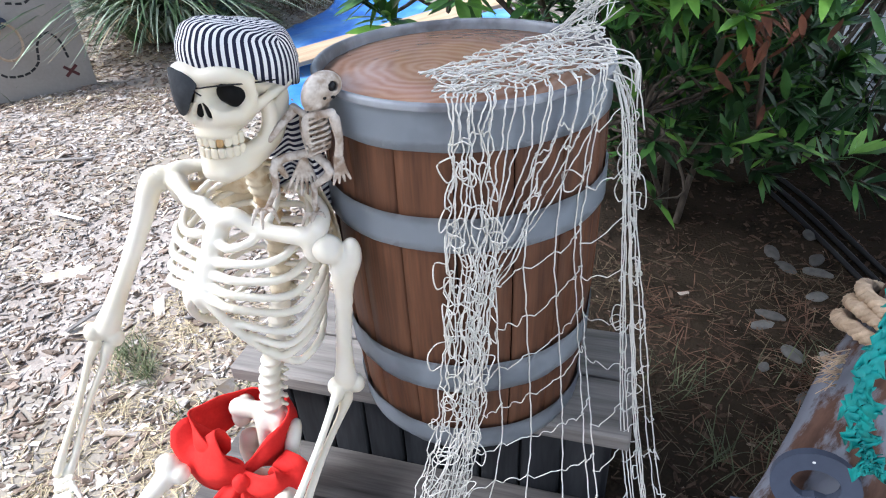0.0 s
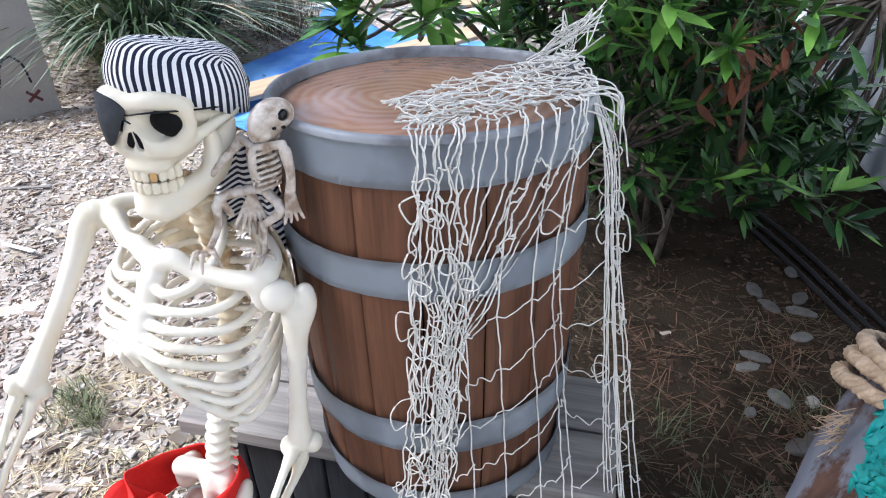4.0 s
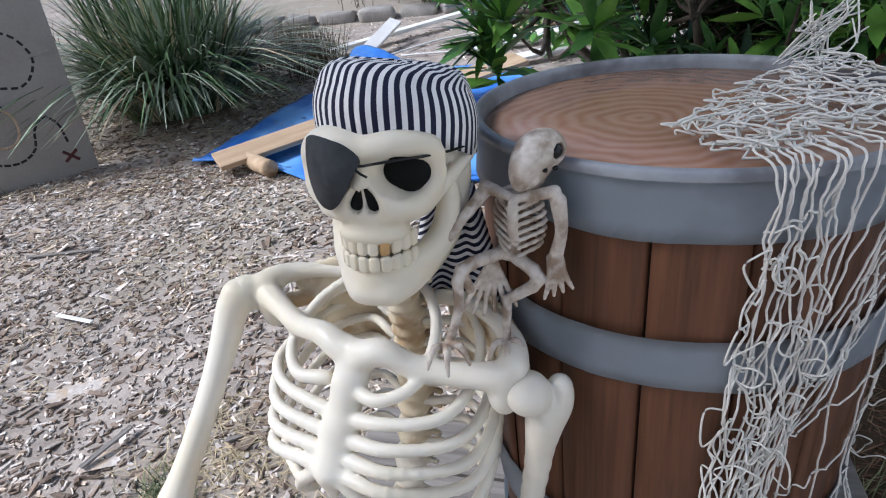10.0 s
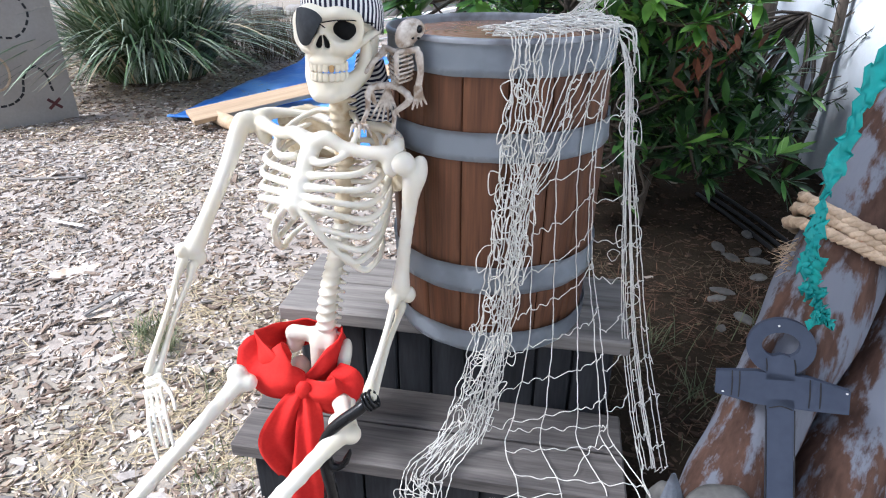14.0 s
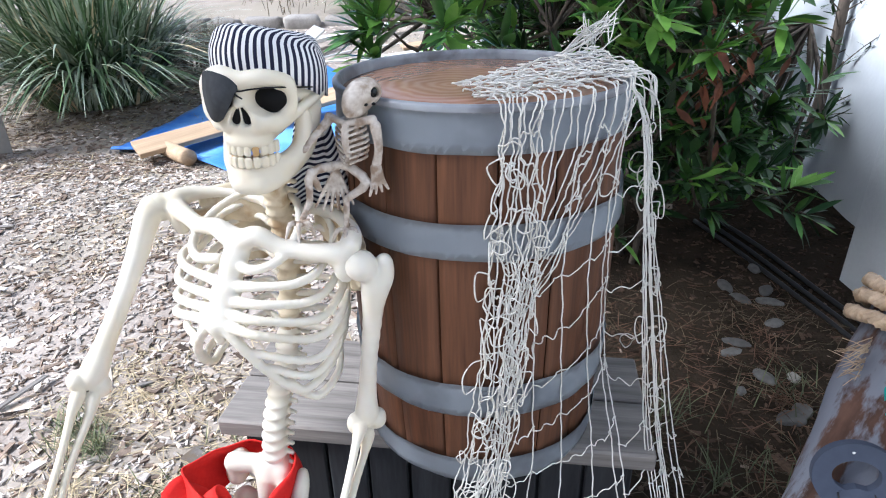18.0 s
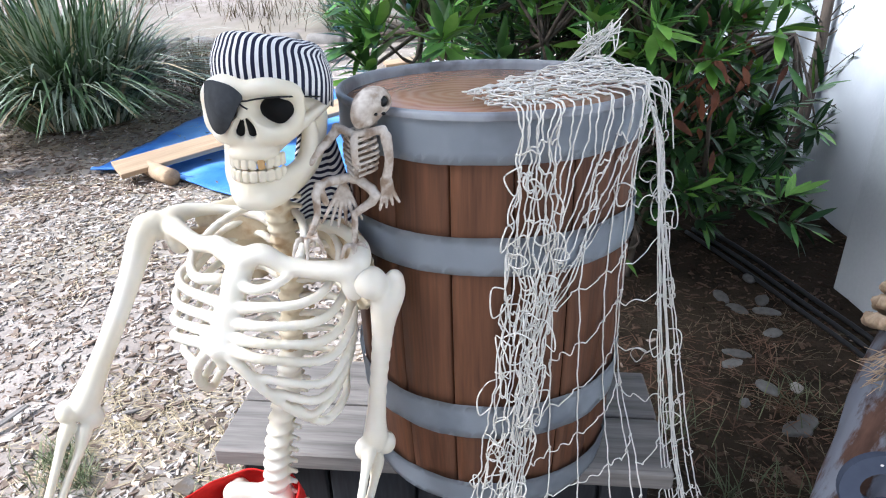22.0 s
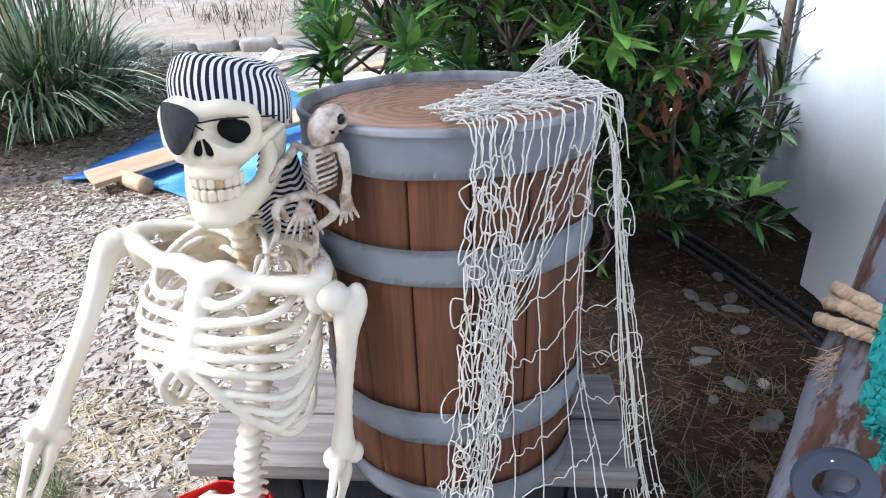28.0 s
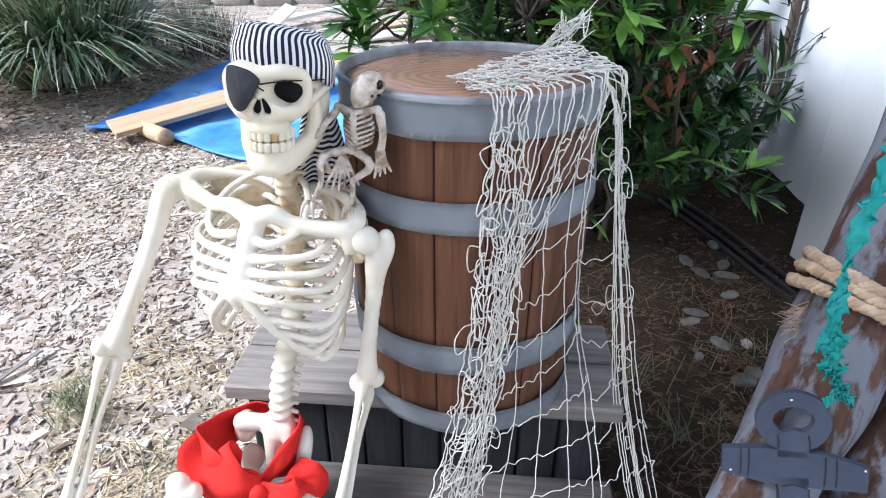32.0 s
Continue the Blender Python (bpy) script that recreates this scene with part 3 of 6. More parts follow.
def make_rope():
    ob = empty("rope_lashing", (0.717, 0.660, 0.625), 0, "tan manila rope wound three times round the logs", "rope")
    axis = ((LOG_A1 - LOG_A0).normalized() + Vector((0.16, 0.0, 0.0))).normalized()
    for k in range(3):
        bm = bmesh.new()
        rope_ring(bm, axis * (0.021 * (k - 1)), axis, 0.205, 0.112, 0, 0.0115, k * 1.3)
        part("rope_turn", bm, M_ROPE, ob)
    bm = bmesh.new()
    r = np.random.default_rng(5)
    for _ in range(34):
        p = np.array((-0.195, -0.02, r.uniform(-0.02, 0.05)))
        d = np.array((-1, r.normal(0, 0.5), r.normal(0.1, 0.5)))
        tube(bm, [(*p, 0.0009), (*(p + d * 0.015), 0.0008), (*(p + d * 0.03 + (0, 0, -0.004)), 0.0005)], 3, 1)
    part("frayed_end", bm, M_ROPE, ob)["kind"] = "stuff"


make_rope()


def make_ribbon():
    """A ruffled ribbon that hangs down the front of the log."""
    ob = empty("teal_ribbon", (0.60, 0.60, 0.6), 0, "teal crinkled crepe ribbon hanging down the log", "ribbon")
    path = smooth_line([(0.715, 0.675, 1.32), (0.625, 0.645, 1.12), (0.545, 0.608, 0.95), (0.499, 0.572, 0.80), (0.480, 0.538, 0.71), (0.492, 0.532, 0.645), (0.517, 0.528, 0.595), (0.526, 0.528, 0.57)], 24)
    V, F, cols = [], [], 9
    for i, p in enumerate(path):
        s = i / len(path)
        w = 0.0155 + 0.006 * math.sin(i * 0.31) + 0.004 * math.sin(i * 1.7)
        tw = 0.5 * math.sin(i * 0.10) + 0.15
        for j in range(cols):
            u = j / (cols - 1) * 2 - 1
            ruff = 0.010 * (abs(u) ** 1.5) * math.sin(i * 1.15 + (2.1 if u > 0 else 0)) + 0.004 * math.sin(i * 2.4 + u * 3)
            x = w * u * math.cos(tw)
            V.append((p[0] + x - 0.60, p[1] + w * u * math.sin(tw) * 0.5 - abs(ruff) * 0.9 - 0.60, p[2] + ruff * 0.8 - 0.6))
    for i in range(len(path) - 1):
        for j in range(cols - 1):
            k = i * cols + j
            F.append((k, k + 1, k + cols + 1, k + cols))
    rib = mesh_of("ribbon", V, F, M_TEAL, ob, smooth=True)
    mod = rib.modifiers.new("thick", "SOLIDIFY")
    mod.thickness = 0.0012
    # the rest of it lies among the stones
    r = np.random.default_rng(2)
    V, F = [], []
    for i in range(70):
        a = i * 0.16
        c = np.array((0.30 + 0.0035 * i, 0.47 - 0.0004 * i, 0.06 + 0.03 * math.sin(i * 0.5))) - 0.6 * np.array((1, 1, 1))
        for j in range(5):
            u = j / 4 * 2 - 1
            V.append(c + np.array((0.006 * math.sin(a * 5 + j), 0.026 * u, 0.012 * abs(u) * math.sin(i * 1.4 + u))))
    for i in range(69):
        for j in range(4):
            k = i * 5 + j
            F.append((k, k + 1, k + 6, k + 5))
    low = mesh_of("ribbon", V, F, M_TEAL, ob, smooth=True)
    low.modifiers.new("thick", "SOLIDIFY").thickness = 0.0012


make_ribbon()


# ---- wooden anchor ----
def make_anchor():
    an = empty("anchor", (0.514, 0.407, 0.078), -22, "flat slate-grey painted wooden anchor leaning on the log", "anchor")
    T = 0.018

    def plate(outline, holes=()):
        bm = bmesh.new()
        vs = [bm.verts.new((x, 0, z)) for x, z in outline]
        f = bm.faces.new(vs)
        r = bmesh.ops.extrude_face_region(bm, geom=[f])
        bmesh.ops.translate(bm, verts=[v for v in r["geom"] if isinstance(v, bmesh.types.BMVert)], vec=(0, T, 0))
        bmesh.ops.recalc_face_normals(bm, faces=bm.faces)
        return bm

    tilt = pose(0, 0, 0, -16, 0, 0) @ pose(0, 0, 0, 0, -10, 0) @ Matrix.Scale(0.885, 4)

    def put(name, bm, label="", m=None, under=None):
        bm.transform(tilt)
        ob = part(name, bm, m or M_ANCHOR, under or an, label, smooth=False)
        return ob

    shank = put("shank", plate([(-0.026, -0.08), (0.026, -0.08), (0.025, 0.40), (-0.025, 0.40)]))
    stock = put("stock", plate([(-0.118, 0.452), (-0.121, 0.405), (-0.05, 0.387), (0.05, 0.380), (0.119, 0.378), (0.121, 0.425), (0.05, 0.448), (-0.05, 0.456)]))
    neck = put("neck", plate([(-0.026, 0.44), (0.026, 0.44), (0.024, 0.487), (0.0, 0.493), (-0.024, 0.487)]))
    bm = bmesh.new()
    N = 44
    ring = []
    for i in range(N):
        a = 2 * math.pi * i / N
        o, q = (0.062 * math.cos(a), 0.508 + 0.058 * math.sin(a)), (0.034 * math.cos(a), 0.512 + 0.026 * math.sin(a))
        ring.append([bm.verts.new((o[0], 0.001, o[1])), bm.verts.new((q[0], 0.001, q[1])), bm.verts.new((q[0], T, q[1])), bm.verts.new((o[0], T, o[1]))])
    for i in range(N):
        A, B = ring[i], ring[(i + 1) % N]
        for j in range(4):
            bm.faces.new((A[j], A[(j + 1) % 4], B[(j + 1) % 4], B[j]))
    bmesh.ops.recalc_face_normals(bm, faces=bm.faces)
    ring_plate = put("ring", bm)
    for x0, z0, x1, z1 in ((-0.088, 0.455, -0.090, 0.402), (-0.074, 0.455, -0.077, 0.399), (0.052, 0.444, 0.050, 0.386), (0.070, 0.440, 0.069, 0.386), (-0.026, 0.484, -0.025, 0.458), (0.024, 0.484, 0.026, 0.455), (-0.02, 0.381, 0.0, 0.386), (0.0, 0.386, 0.022, 0.379), (-0.025, 0.378, -0.026, -0.05), (0.026, 0.378, 0.027, -0.05)):
        bm = bmesh.new()
        tube(bm, [(x0, -0.0004, z0, 0.0011), ((x0 + x1) / 2 + 0.001, -0.0004, (z0 + z1) / 2, 0.0014), (x1, -0.0004, z1, 0.0011)], 6, 3)
        put("painted_line", bm, "", M_INK, neck if z0 == 0.484 else shank if z1 < 0 else stock)
    for x, z in ((-0.106, 0.409), (0.115, 0.421), (-0.004, 0.552)):
        bm = blob(bmesh.new(), (x, -0.0005, z), (0.0024, 0.0010, 0.002), 8)
        put("paint_chip", bm, "chip of bare white", M_PINE, ring_plate if z > 0.5 else stock)
    return an


make_anchor()


# ---- stones ----
def make_stone(at, r, seed, label):
    bm = bmesh.new()
    bmesh.ops.create_icosphere(bm, subdivisions=4, radius=1)
    for v in bm.verts:
        p = v.co.copy()
        v.co = Vector((p.x * r[0], p.y * r[1], p.z * r[2])) * (1 + 0.16 * noise.noise(p * 1.3 + Vector((seed, 0, 0))) + 0.03 * noise.noise(p * 5 + Vector((seed, 3, 0))))
    ob = part("stone", bm, M_STONE)
    ob.matrix_basis = pose(at[0], at[1], at[2], 0, 0, seed * 37 % 180)
    return tagged(ob, label, "stone", "stones round the logs")


make_stone((0.400, 0.470, 0.120), (0.080, 0.055, 0.092), 21, "broad dark stone at the foot of the log").data.materials[0] = M_DARKSTONE
make_stone((0.396, 0.462, 0.222), (0.062, 0.034, 0.027), 5, "smooth oval grey-brown river stone on top of another").data.materials[0] = M_DARKSTONE
make_stone((0.335, 0.548, 0.105), (0.036, 0.030, 0.075), 2, "small pale angular stone beside the logs").data.materials[0] = M_DARKSTONE
make_stone((0.300, 0.530, 0.080), (0.032, 0.030, 0.055), 3, "small rounded dark stone beside the step").data.materials[0] = M_DARKSTONE
make_stone((0.452, 0.430, 0.110), (0.030, 0.026, 0.075), 4, "small brown stone behind the anchor").data.materials[0] = M_DARKSTONE


def make_veil():
    """Gathered cloth that hangs from a knot in the net down to the soil."""
    ob = empty("gathered_cloth", (0.312, 0.478, 0.06), 0, "gathered grey-blue cloth hanging below the net", "cloth")
    bm = bmesh.new()
    rows, cols = 12, 40
    V = []
    for i in range(rows):
        s = i / (rows - 1)
        for j in range(cols):
            a = 2 * math.pi * j / cols
            k = (0.004 + 0.050 * s ** 0.9) * (1 + 0.22 * s * math.sin(9 * a) + 0.10 * math.sin(4 * a + 2))
            V.append(bm.verts.new((0.022 * s + k * math.cos(a), -0.012 * s + 0.6 * k * math.sin(a), 0.215 * (1 - s))))
    for i in range(rows - 1):
        for j in range(cols):
            bm.faces.new((V[i * cols + j], V[i * cols + (j + 1) % cols], V[(i + 1) * cols + (j + 1) % cols], V[(i + 1) * cols + j]))
    bm.faces.new(V[:cols])
    part("fold", bm, M_VEIL, ob)


make_veil()


def bed_stone(x, y, r, seed, label, m):
    ob = make_stone((x, y, ground_z(x, y) + r[2] * 0.30), r, seed, label)
    ob.data.materials[0] = m
    return ob


bed_stone(0.814, 1.120, (0.040, 0.026, 0.014), 5, "flat grey stone lying in dark soil", M_DARKSTONE)
bed_stone(0.850, 1.140, (0.030, 0.024, 0.012), 6, "flat slate-grey stone against a paler one", M_DARKSTONE)
bed_stone(0.881, 1.244, (0.019, 0.017, 0.014), 7, "little pale round pebble in dark soil", M_STONE)
bed_stone(0.810, 1.257, (0.034, 0.022, 0.012), 8, "flat grey stone lying in dark soil", M_DARKSTONE)
bed_stone(0.802, 1.401, (0.042, 0.018, 0.012), 9, "long flat grey stone in leaf litter", M_DARKSTONE)
bed_stone(0.770, 1.365, (0.034, 0.018, 0.011), 10, "flat slate-grey stone against a paler one", M_DARKSTONE)
bed_stone(0.726, 1.215, (0.018, 0.013, 0.010), 11, "small grey pebble in dark soil", M_DARKSTONE)
for i, (x, y) in enumerate(((1.049, 1.795), (0.916, 1.623), (0.996, 1.593), (0.951, 1.479), (1.02, 1.66), (0.90, 1.70))):
    bed_stone(x, y, (0.030 + 0.006 * (i % 3), 0.020, 0.014), 12 + i, "rounded brown-grey stone in dark leaf litter", M_DARKSTONE)
tufts("dead_twigs", [(x, y) for x, y in zip(rr.uniform(0.45, 1.15, 70), rr.uniform(0.85, 1.75, 70))], 0.07, 10, 0.085, 0.0016, M_TWIG, "reddish-brown dead twigs and strap leaves on the bed", 41, lie=0.72)
tufts("dry_grass", [(x, y) for x, y in zip(rr.uniform(0.6, 1.1, 16), rr.uniform(0.95, 1.6, 16))], 0.06, 5, 0.10, 0.0010, M_STRAW_DIM, "few straws lying on dark litter, coloured as in shade", 42, lie=0.7)


# ---- black irrigation pipes ----
def make_pipe(pts, label):
    ob = empty("irrigation_pipe", pts[0], 0, label, "pipe", "black pipes in the bed")
    bm = bmesh.new()
    o = np.array(pts[0])
    tube(bm, [(*(np.array(p) - o), 0.008) for p in pts], 10, 8)
    part("pipe", bm, M_HOSE, ob)


for dx in (0.0, 0.035, 0.075):
    make_pipe([(x + dx, y + dx * 0.6, ground_z(x + dx, y) + 0.012 + dx * 0.1) for x, y in ((0.98, 2.15), (1.04, 1.90), (1.09, 1.62), (1.13, 1.35), (1.16, 1.12))], "thin black irrigation pipe lying in the bed")


# ---- painted board ----
def make_map_board():
    mb = empty("painted_board", (-2.268, 3.28, 0.195), 32, "grey-brown board with a painted treasure trail and X", "board")
    tilt = pose(0, 0, 0, -6, 0, 0)
    W, H = 0.61, 1.05
    bm = box(bmesh.new(), (W, 0.016, H), tilt @ pose(-W / 2, 0.008, H / 2), 0.003)
    panel = part("panel", bm, M_MAP, mb, smooth=False)

    def dash(x, z, ang, L=0.030, w=0.012, m=None):
        bm = box(bmesh.new(), (L, 0.0016, w), tilt @ pose(x, -0.0012, z, 0, -ang, 0), 0.0)
        part("painted_dash", bm, m or M_INK, panel, smooth=False)

    def trail(pts, n):
        L = smooth_line([(x, 0, z) for x, z in pts], 20)
        d = np.r_[0, np.cumsum(np.linalg.norm(np.diff(L, axis=0), axis=1))]
        for s in np.linspace(0, d[-1], n):
            x, z = np.interp(s, d, L[:, 0]), np.interp(s, d, L[:, 2])
            x2, z2 = np.interp(min(s + 0.01, d[-1]), d, L[:, 0]), np.interp(min(s + 0.01, d[-1]), d, L[:, 2])
            dash(x, z, math.degrees(math.atan2(z2 - z, x2 - x + 1e-6)))

    trail([(-0.100, 0.20), (-0.115, 0.285), (-0.165, 0.325), (-0.22, 0.275), (-0.25, 0.18), (-0.33, 0.13), (-0.43, 0.145), (-0.48, 0.25), (-0.47, 0.37), (-0.52, 0.43), (-0.58, 0.49)], 26)
    trail([(-0.28, 0.49), (-0.21, 0.485), (-0.15, 0.53), (-0.12, 0.62), (-0.18, 0.72), (-0.30, 0.76)], 12)
    for ang in (40, -40):
        dash(-0.105, 0.115, ang, 0.085, 0.016, M_XRED)
    # a dark knob with a rope loop hung on it
    bm = blob(bmesh.new(), (-0.365, -0.02, 0.405), (0.05, 0.025, 0.032), 16)
    bm.transform(tilt)
    part("knob", bm, M_ANCHOR, mb, "dark blue-grey rounded knob")
    bm = bmesh.new()
    loop = [(-0.355 + 0.075 * math.sin(a), -0.035, 0.31 - 0.095 * math.cos(a), 0.0065) for a in np.linspace(0, 2 * math.pi, 25)]
    tube(bm, loop, 8, 2)
    tube(bm, [(-0.375, -0.045, 0.43, 0.008), (-0.36, -0.05, 0.37, 0.007), (-0.375, -0.045, 0.34, 0.006)], 8, 3)
    bm.transform(tilt)
    part("rope_loop", bm, M_ROPE, mb, "pale loop of rope")
    bm = bmesh.new()
    loop = [(-0.46 + 0.07 * math.sin(a), -0.02, 0.66 - 0.09 * math.cos(a), 0.0065) for a in np.linspace(0, 2 * math.pi, 25)]
    tube(bm, loop, 8, 2)
    bm.transform(tilt)
    part("rope_loop", bm, M_ROPE, mb, "pale loop of rope")


make_map_board()


# ---- tarp and planks ----
def make_tarp():
    ob = empty("tarp", (-0.9, 3.5, 0.25), 0, "crumpled blue plastic tarp spread on the soil", "tarp")
    A, B, C, D = (-1.72, 3.24), (-1.10, 4.80), (0.10, 4.30), (0.05, 2.62)
    V, F, n = [], [], 60
    for j in range(n + 1):
        for i in range(n + 1):
            u, v = i / n, j / n
            x = (1 - u) * ((1 - v) * A[0] + v * B[0]) + u * ((1 - v) * D[0] + v * C[0])
            y = (1 - u) * ((1 - v) * A[1] + v * B[1]) + u * ((1 - v) * D[1] + v * C[1])
            y += 0.10 * math.sin(u * 9) * (v < 0.02) - 0.25 * math.sin(math.pi * u) * (1 - v) ** 2 * 0.4
            z = ground_z(x, y) + 0.012 + 0.02 * abs(noise.noise((x * 3, y * 3, 9.0))) + 0.012 * abs(noise.noise((x * 9, y * 9, 2.0)))
            z += 0.14 * math.exp(-((v - 1) / 0.10) ** 2) * math.exp(-((u - 0.05) / 0.22) ** 2)
            V.append((x + 0.9, y - 3.5, z - 0.25))
    w = n + 1
    F = [(j * w + i, j * w + i + 1, (j + 1) * w + i + 1, (j + 1) * w + i) for j in range(n) for i in range(n)]
    sheet = mesh_of("sheet", V, F, M_TARP, ob, smooth=True)
    sheet.modifiers.new("thick", "SOLIDIFY").thickness = 0.003
    bm = bmesh.new()
    for k in range(3):
        pts = [(V[i * 3][0] - 0.0, V[i * 3][1] - 0.012 * k, V[i * 3][2] + 0.004, 0.006) for i in range(0, 20)]
        tube(bm, pts, 6, 2)
    part("rolled_hem", bm, M_TARP, ob, "dark blue rolled hem")


make_tarp()


def make_plank(name, a, b, w, t, m, label, cat, roll=0.0):
    a, b = Vector(a), Vector(b)
    d = b - a
    bm = box(bmesh.new(), (d.length, w, t), Matrix(), 0.003)
    ob = part(name, bm, m, None, smooth=False)
    ob.matrix_basis = Matrix.Translation((a + b) / 2) @ d.to_track_quat("X", "Z").to_matrix().to_4x4() @ pose(0, 0, 0, roll)
    return tagged(ob, label, cat, "loose planks")


make_plank("plank", (-1.52, 3.05, 0.275), (0.02, 4.06, 0.46), 0.17, 0.026, M_PLANK, "long tan wooden plank lying across the tarp", "plank", 10)
bm = bmesh.new()
tube(bm, [(0, 0, 0, 0.040), (-0.10, 0.10, 0.0, 0.041), (-0.21, 0.22, 0.01, 0.040)], 20, 5)
rl = part("round_timber", bm, M_PLANK)
rl.matrix_basis = pose(-1.225, 2.955, 0.255)
tagged(rl, "short round tan timber under the plank", "timber")


make_plank("splinter", (-1.235, 1.285, 0.100), (-1.165, 1.412, 0.112), 0.020, 0.006, M_WOODGREY, "flat grey splinter of weathered wood on the soil", "wood splinter")
make_plank("splinter", (-1.690, 1.935, 0.140), (-1.528, 1.876, 0.142), 0.018, 0.005, M_PINE, "thin white splinter of painted wood on the soil", "wood splinter")
make_plank("splinter", (-2.060, 2.345, 0.165), (-1.770, 2.372, 0.170), 0.014, 0.010, M_WOODGREY, "long thin grey stick lying among wood chips", "wood splinter")


def gz(x, y, up=0.0):
    return (x, y, ground_z(x, y) + up)


make_plank("board", gz(-1.38, 5.12, 0.05), gz(0.1, 6.25, 0.10), 0.10, 0.03, M_PINE, "long white trim board lying on bare soil", "board")
make_plank("board", gz(-1.10, 4.80, 0.05), gz(-0.88, 5.45, 0.17), 0.10, 0.03, M_PINE, "white trim board propped across another board", "board", 20)
make_plank("board", gz(-0.35, 4.85, 0.03), gz(0.75, 5.2, 0.08), 0.13, 0.02, M_PINE, "pale board lying on bare soil", "board", 10)
make_plank("board", gz(-0.2, 5.35, 0.02), gz(0.6, 5.5, 0.06), 0.16, 0.02, M_PLANK, "tan board lying on bare soil", "board", 5)
make_plank("board", gz(0.0, 4.45, 0.05), gz(0.9, 4.7, 0.10), 0.12, 0.02, M_PINE, "pale board end showing beside the shrub", "board", 5)
bm = bmesh.new()
tube(bm, [(*gz(x, y, 0.02), 0.008) for x, y in ((-0.9, 4.95), (-0.5, 5.35), (0.0, 5.45), (0.4, 5.2), (0.1, 4.95), (-0.4, 4.9), (-0.8, 4.92))], 8, 8)
cab = part("cable", bm, M_PINE)
tagged(cab, "loose loop of white cable on the soil", "cable")


# ---- stone edging at the back ----
def make_edging():
    ed = empty("stone_edging", (0, 6.45, 0.48), 0, "low edging of grey rough blocks before the bank", "edging", kind="structure")
    r = np.random.default_rng(3)
    x = -3.2
    while x < 2.4:
        L = r.uniform(0.22, 0.42)
        bm = box(bmesh.new(), (L - 0.03, 0.20, 0.13), pose(x + L / 2, 0.06 * r.normal(), 0.03, 0, 0, r.normal(0, 9)), 0.04, 3)
        for v in bm.verts:
            v.co += Vector((noise.noise(v.co * 9), noise.noise(v.co * 9 + Vector((5, 0, 0))), noise.noise(v.co * 9 + Vector((0, 5, 0))))) * 0.035
        part("block", bm, M_STONE, ed)
        x += L


make_edging()


# ---- plants ----
def leaf_mesh(place, n, seed):
    """Joins n lance-shaped folded leaves; place(r) gives base, way and length."""
    r = np.random.default_rng(seed)
    V, F = [], []
    prof = ((0.0, 0.04), (0.25, 0.75), (0.5, 1.0), (0.78, 0.62), (1.0, 0.0))
    for _ in range(n):
        p, d, L, wid = place(r)
        d = d / (np.linalg.norm(d) + 1e-9)
        side = np.cross(d, (0, 0, 1.0)) + r.normal(0, 0.25, 3)
        side /= np.linalg.norm(side) + 1e-9
        up = np.cross(side, d)
        k = len(V)
        curl = r.uniform(-0.10, 0.22)
        for s, w in prof:
            c = p + d * L * s - up * curl * L * s * s
            fold = 0.22 * w * wid * L
            V += [c - side * w * wid * L + up * fold, c, c + side * w * wid * L + up * fold]
        for i in range(4):
            a = k + 3 * i
            F += [(a, a + 1, a + 4, a + 3), (a + 1, a + 2, a + 5, a + 4)]
    return V, F


def make_shrub(base, tips, stems, leaf_len, per_tip, label, seed, shares, trunk_r=0.03, tip_up=0.35):
    """A many-stemmed shrub: limbs from the base to the tips, and a whorl of leaves along the end of each."""
    r = np.random.default_rng(seed)
    ob = empty("shrub", base, 0, label, "shrub", "shrubs by the wall")
    b = np.array(base)
    forks = []
    for i, (fx, fy, fz, fr) in enumerate(stems):
        f = np.array((fx, fy, fz)) - b
        mid = f * 0.5 + r.normal(0, 0.03, 3)
        start = np.array((r.normal(0, 0.06), r.normal(0, 0.06), 0.0)) if i else np.zeros(3)
        bm = bmesh.new()
        tube(bm, [(*start, fr), (*mid, fr * 0.85), (*f, fr * 0.6)], 10, 6)
        part("trunk", bm, M_BARK, ob)
        forks.append((f, fr * 0.6))
    bm = bmesh.new()
    whorls = []
    for t in tips:
        q = np.array(t) - b
        f, fr = min(forks, key=lambda k: np.linalg.norm(k[0] - q))
        if r.random() < 0.6:
            m = (f + q) / 2 + r.normal(0, 0.05, 3)
            tube(bm, [(*f, min(fr, 0.007)), (*m, 0.005), (*q, 0.002)], 4, 3, caps=False)
        w = q - f * 0.8
        w = w / (np.linalg.norm(w) + 1e-9) + np.array((0, 0, tip_up)) + r.normal(0, 0.2, 3)
        whorls.append((q, w / np.linalg.norm(w)))
    if bm.verts:
        part("branching", bm, M_BARK, ob)
    else:
        bm.free()

    def place(rg):
        q, w = whorls[rg.integers(len(whorls))]
        a = rg.normal(0, 1, 3)
        a -= (a @ w) * w
        a /= np.linalg.norm(a) + 1e-9
        s = rg.random()
        L = leaf_len * rg.uniform(0.6, 1.2)
        d = a * (1.0 - 0.45 * s) + w * (0.25 + 0.9 * s)
        return q - w * leaf_len * 0.9 * (1 - s) * rg.random(), d, L, rg.uniform(0.10, 0.15)

    for m, share, nm in shares:
        V, F = leaf_mesh(place, int(per_tip * len(whorls) * share), seed + int(share * 1000))
        lo = mesh_of("leaves", V, F, m, ob, smooth=True, label=nm)
        lo["kind"] = "stuff"
    return ob


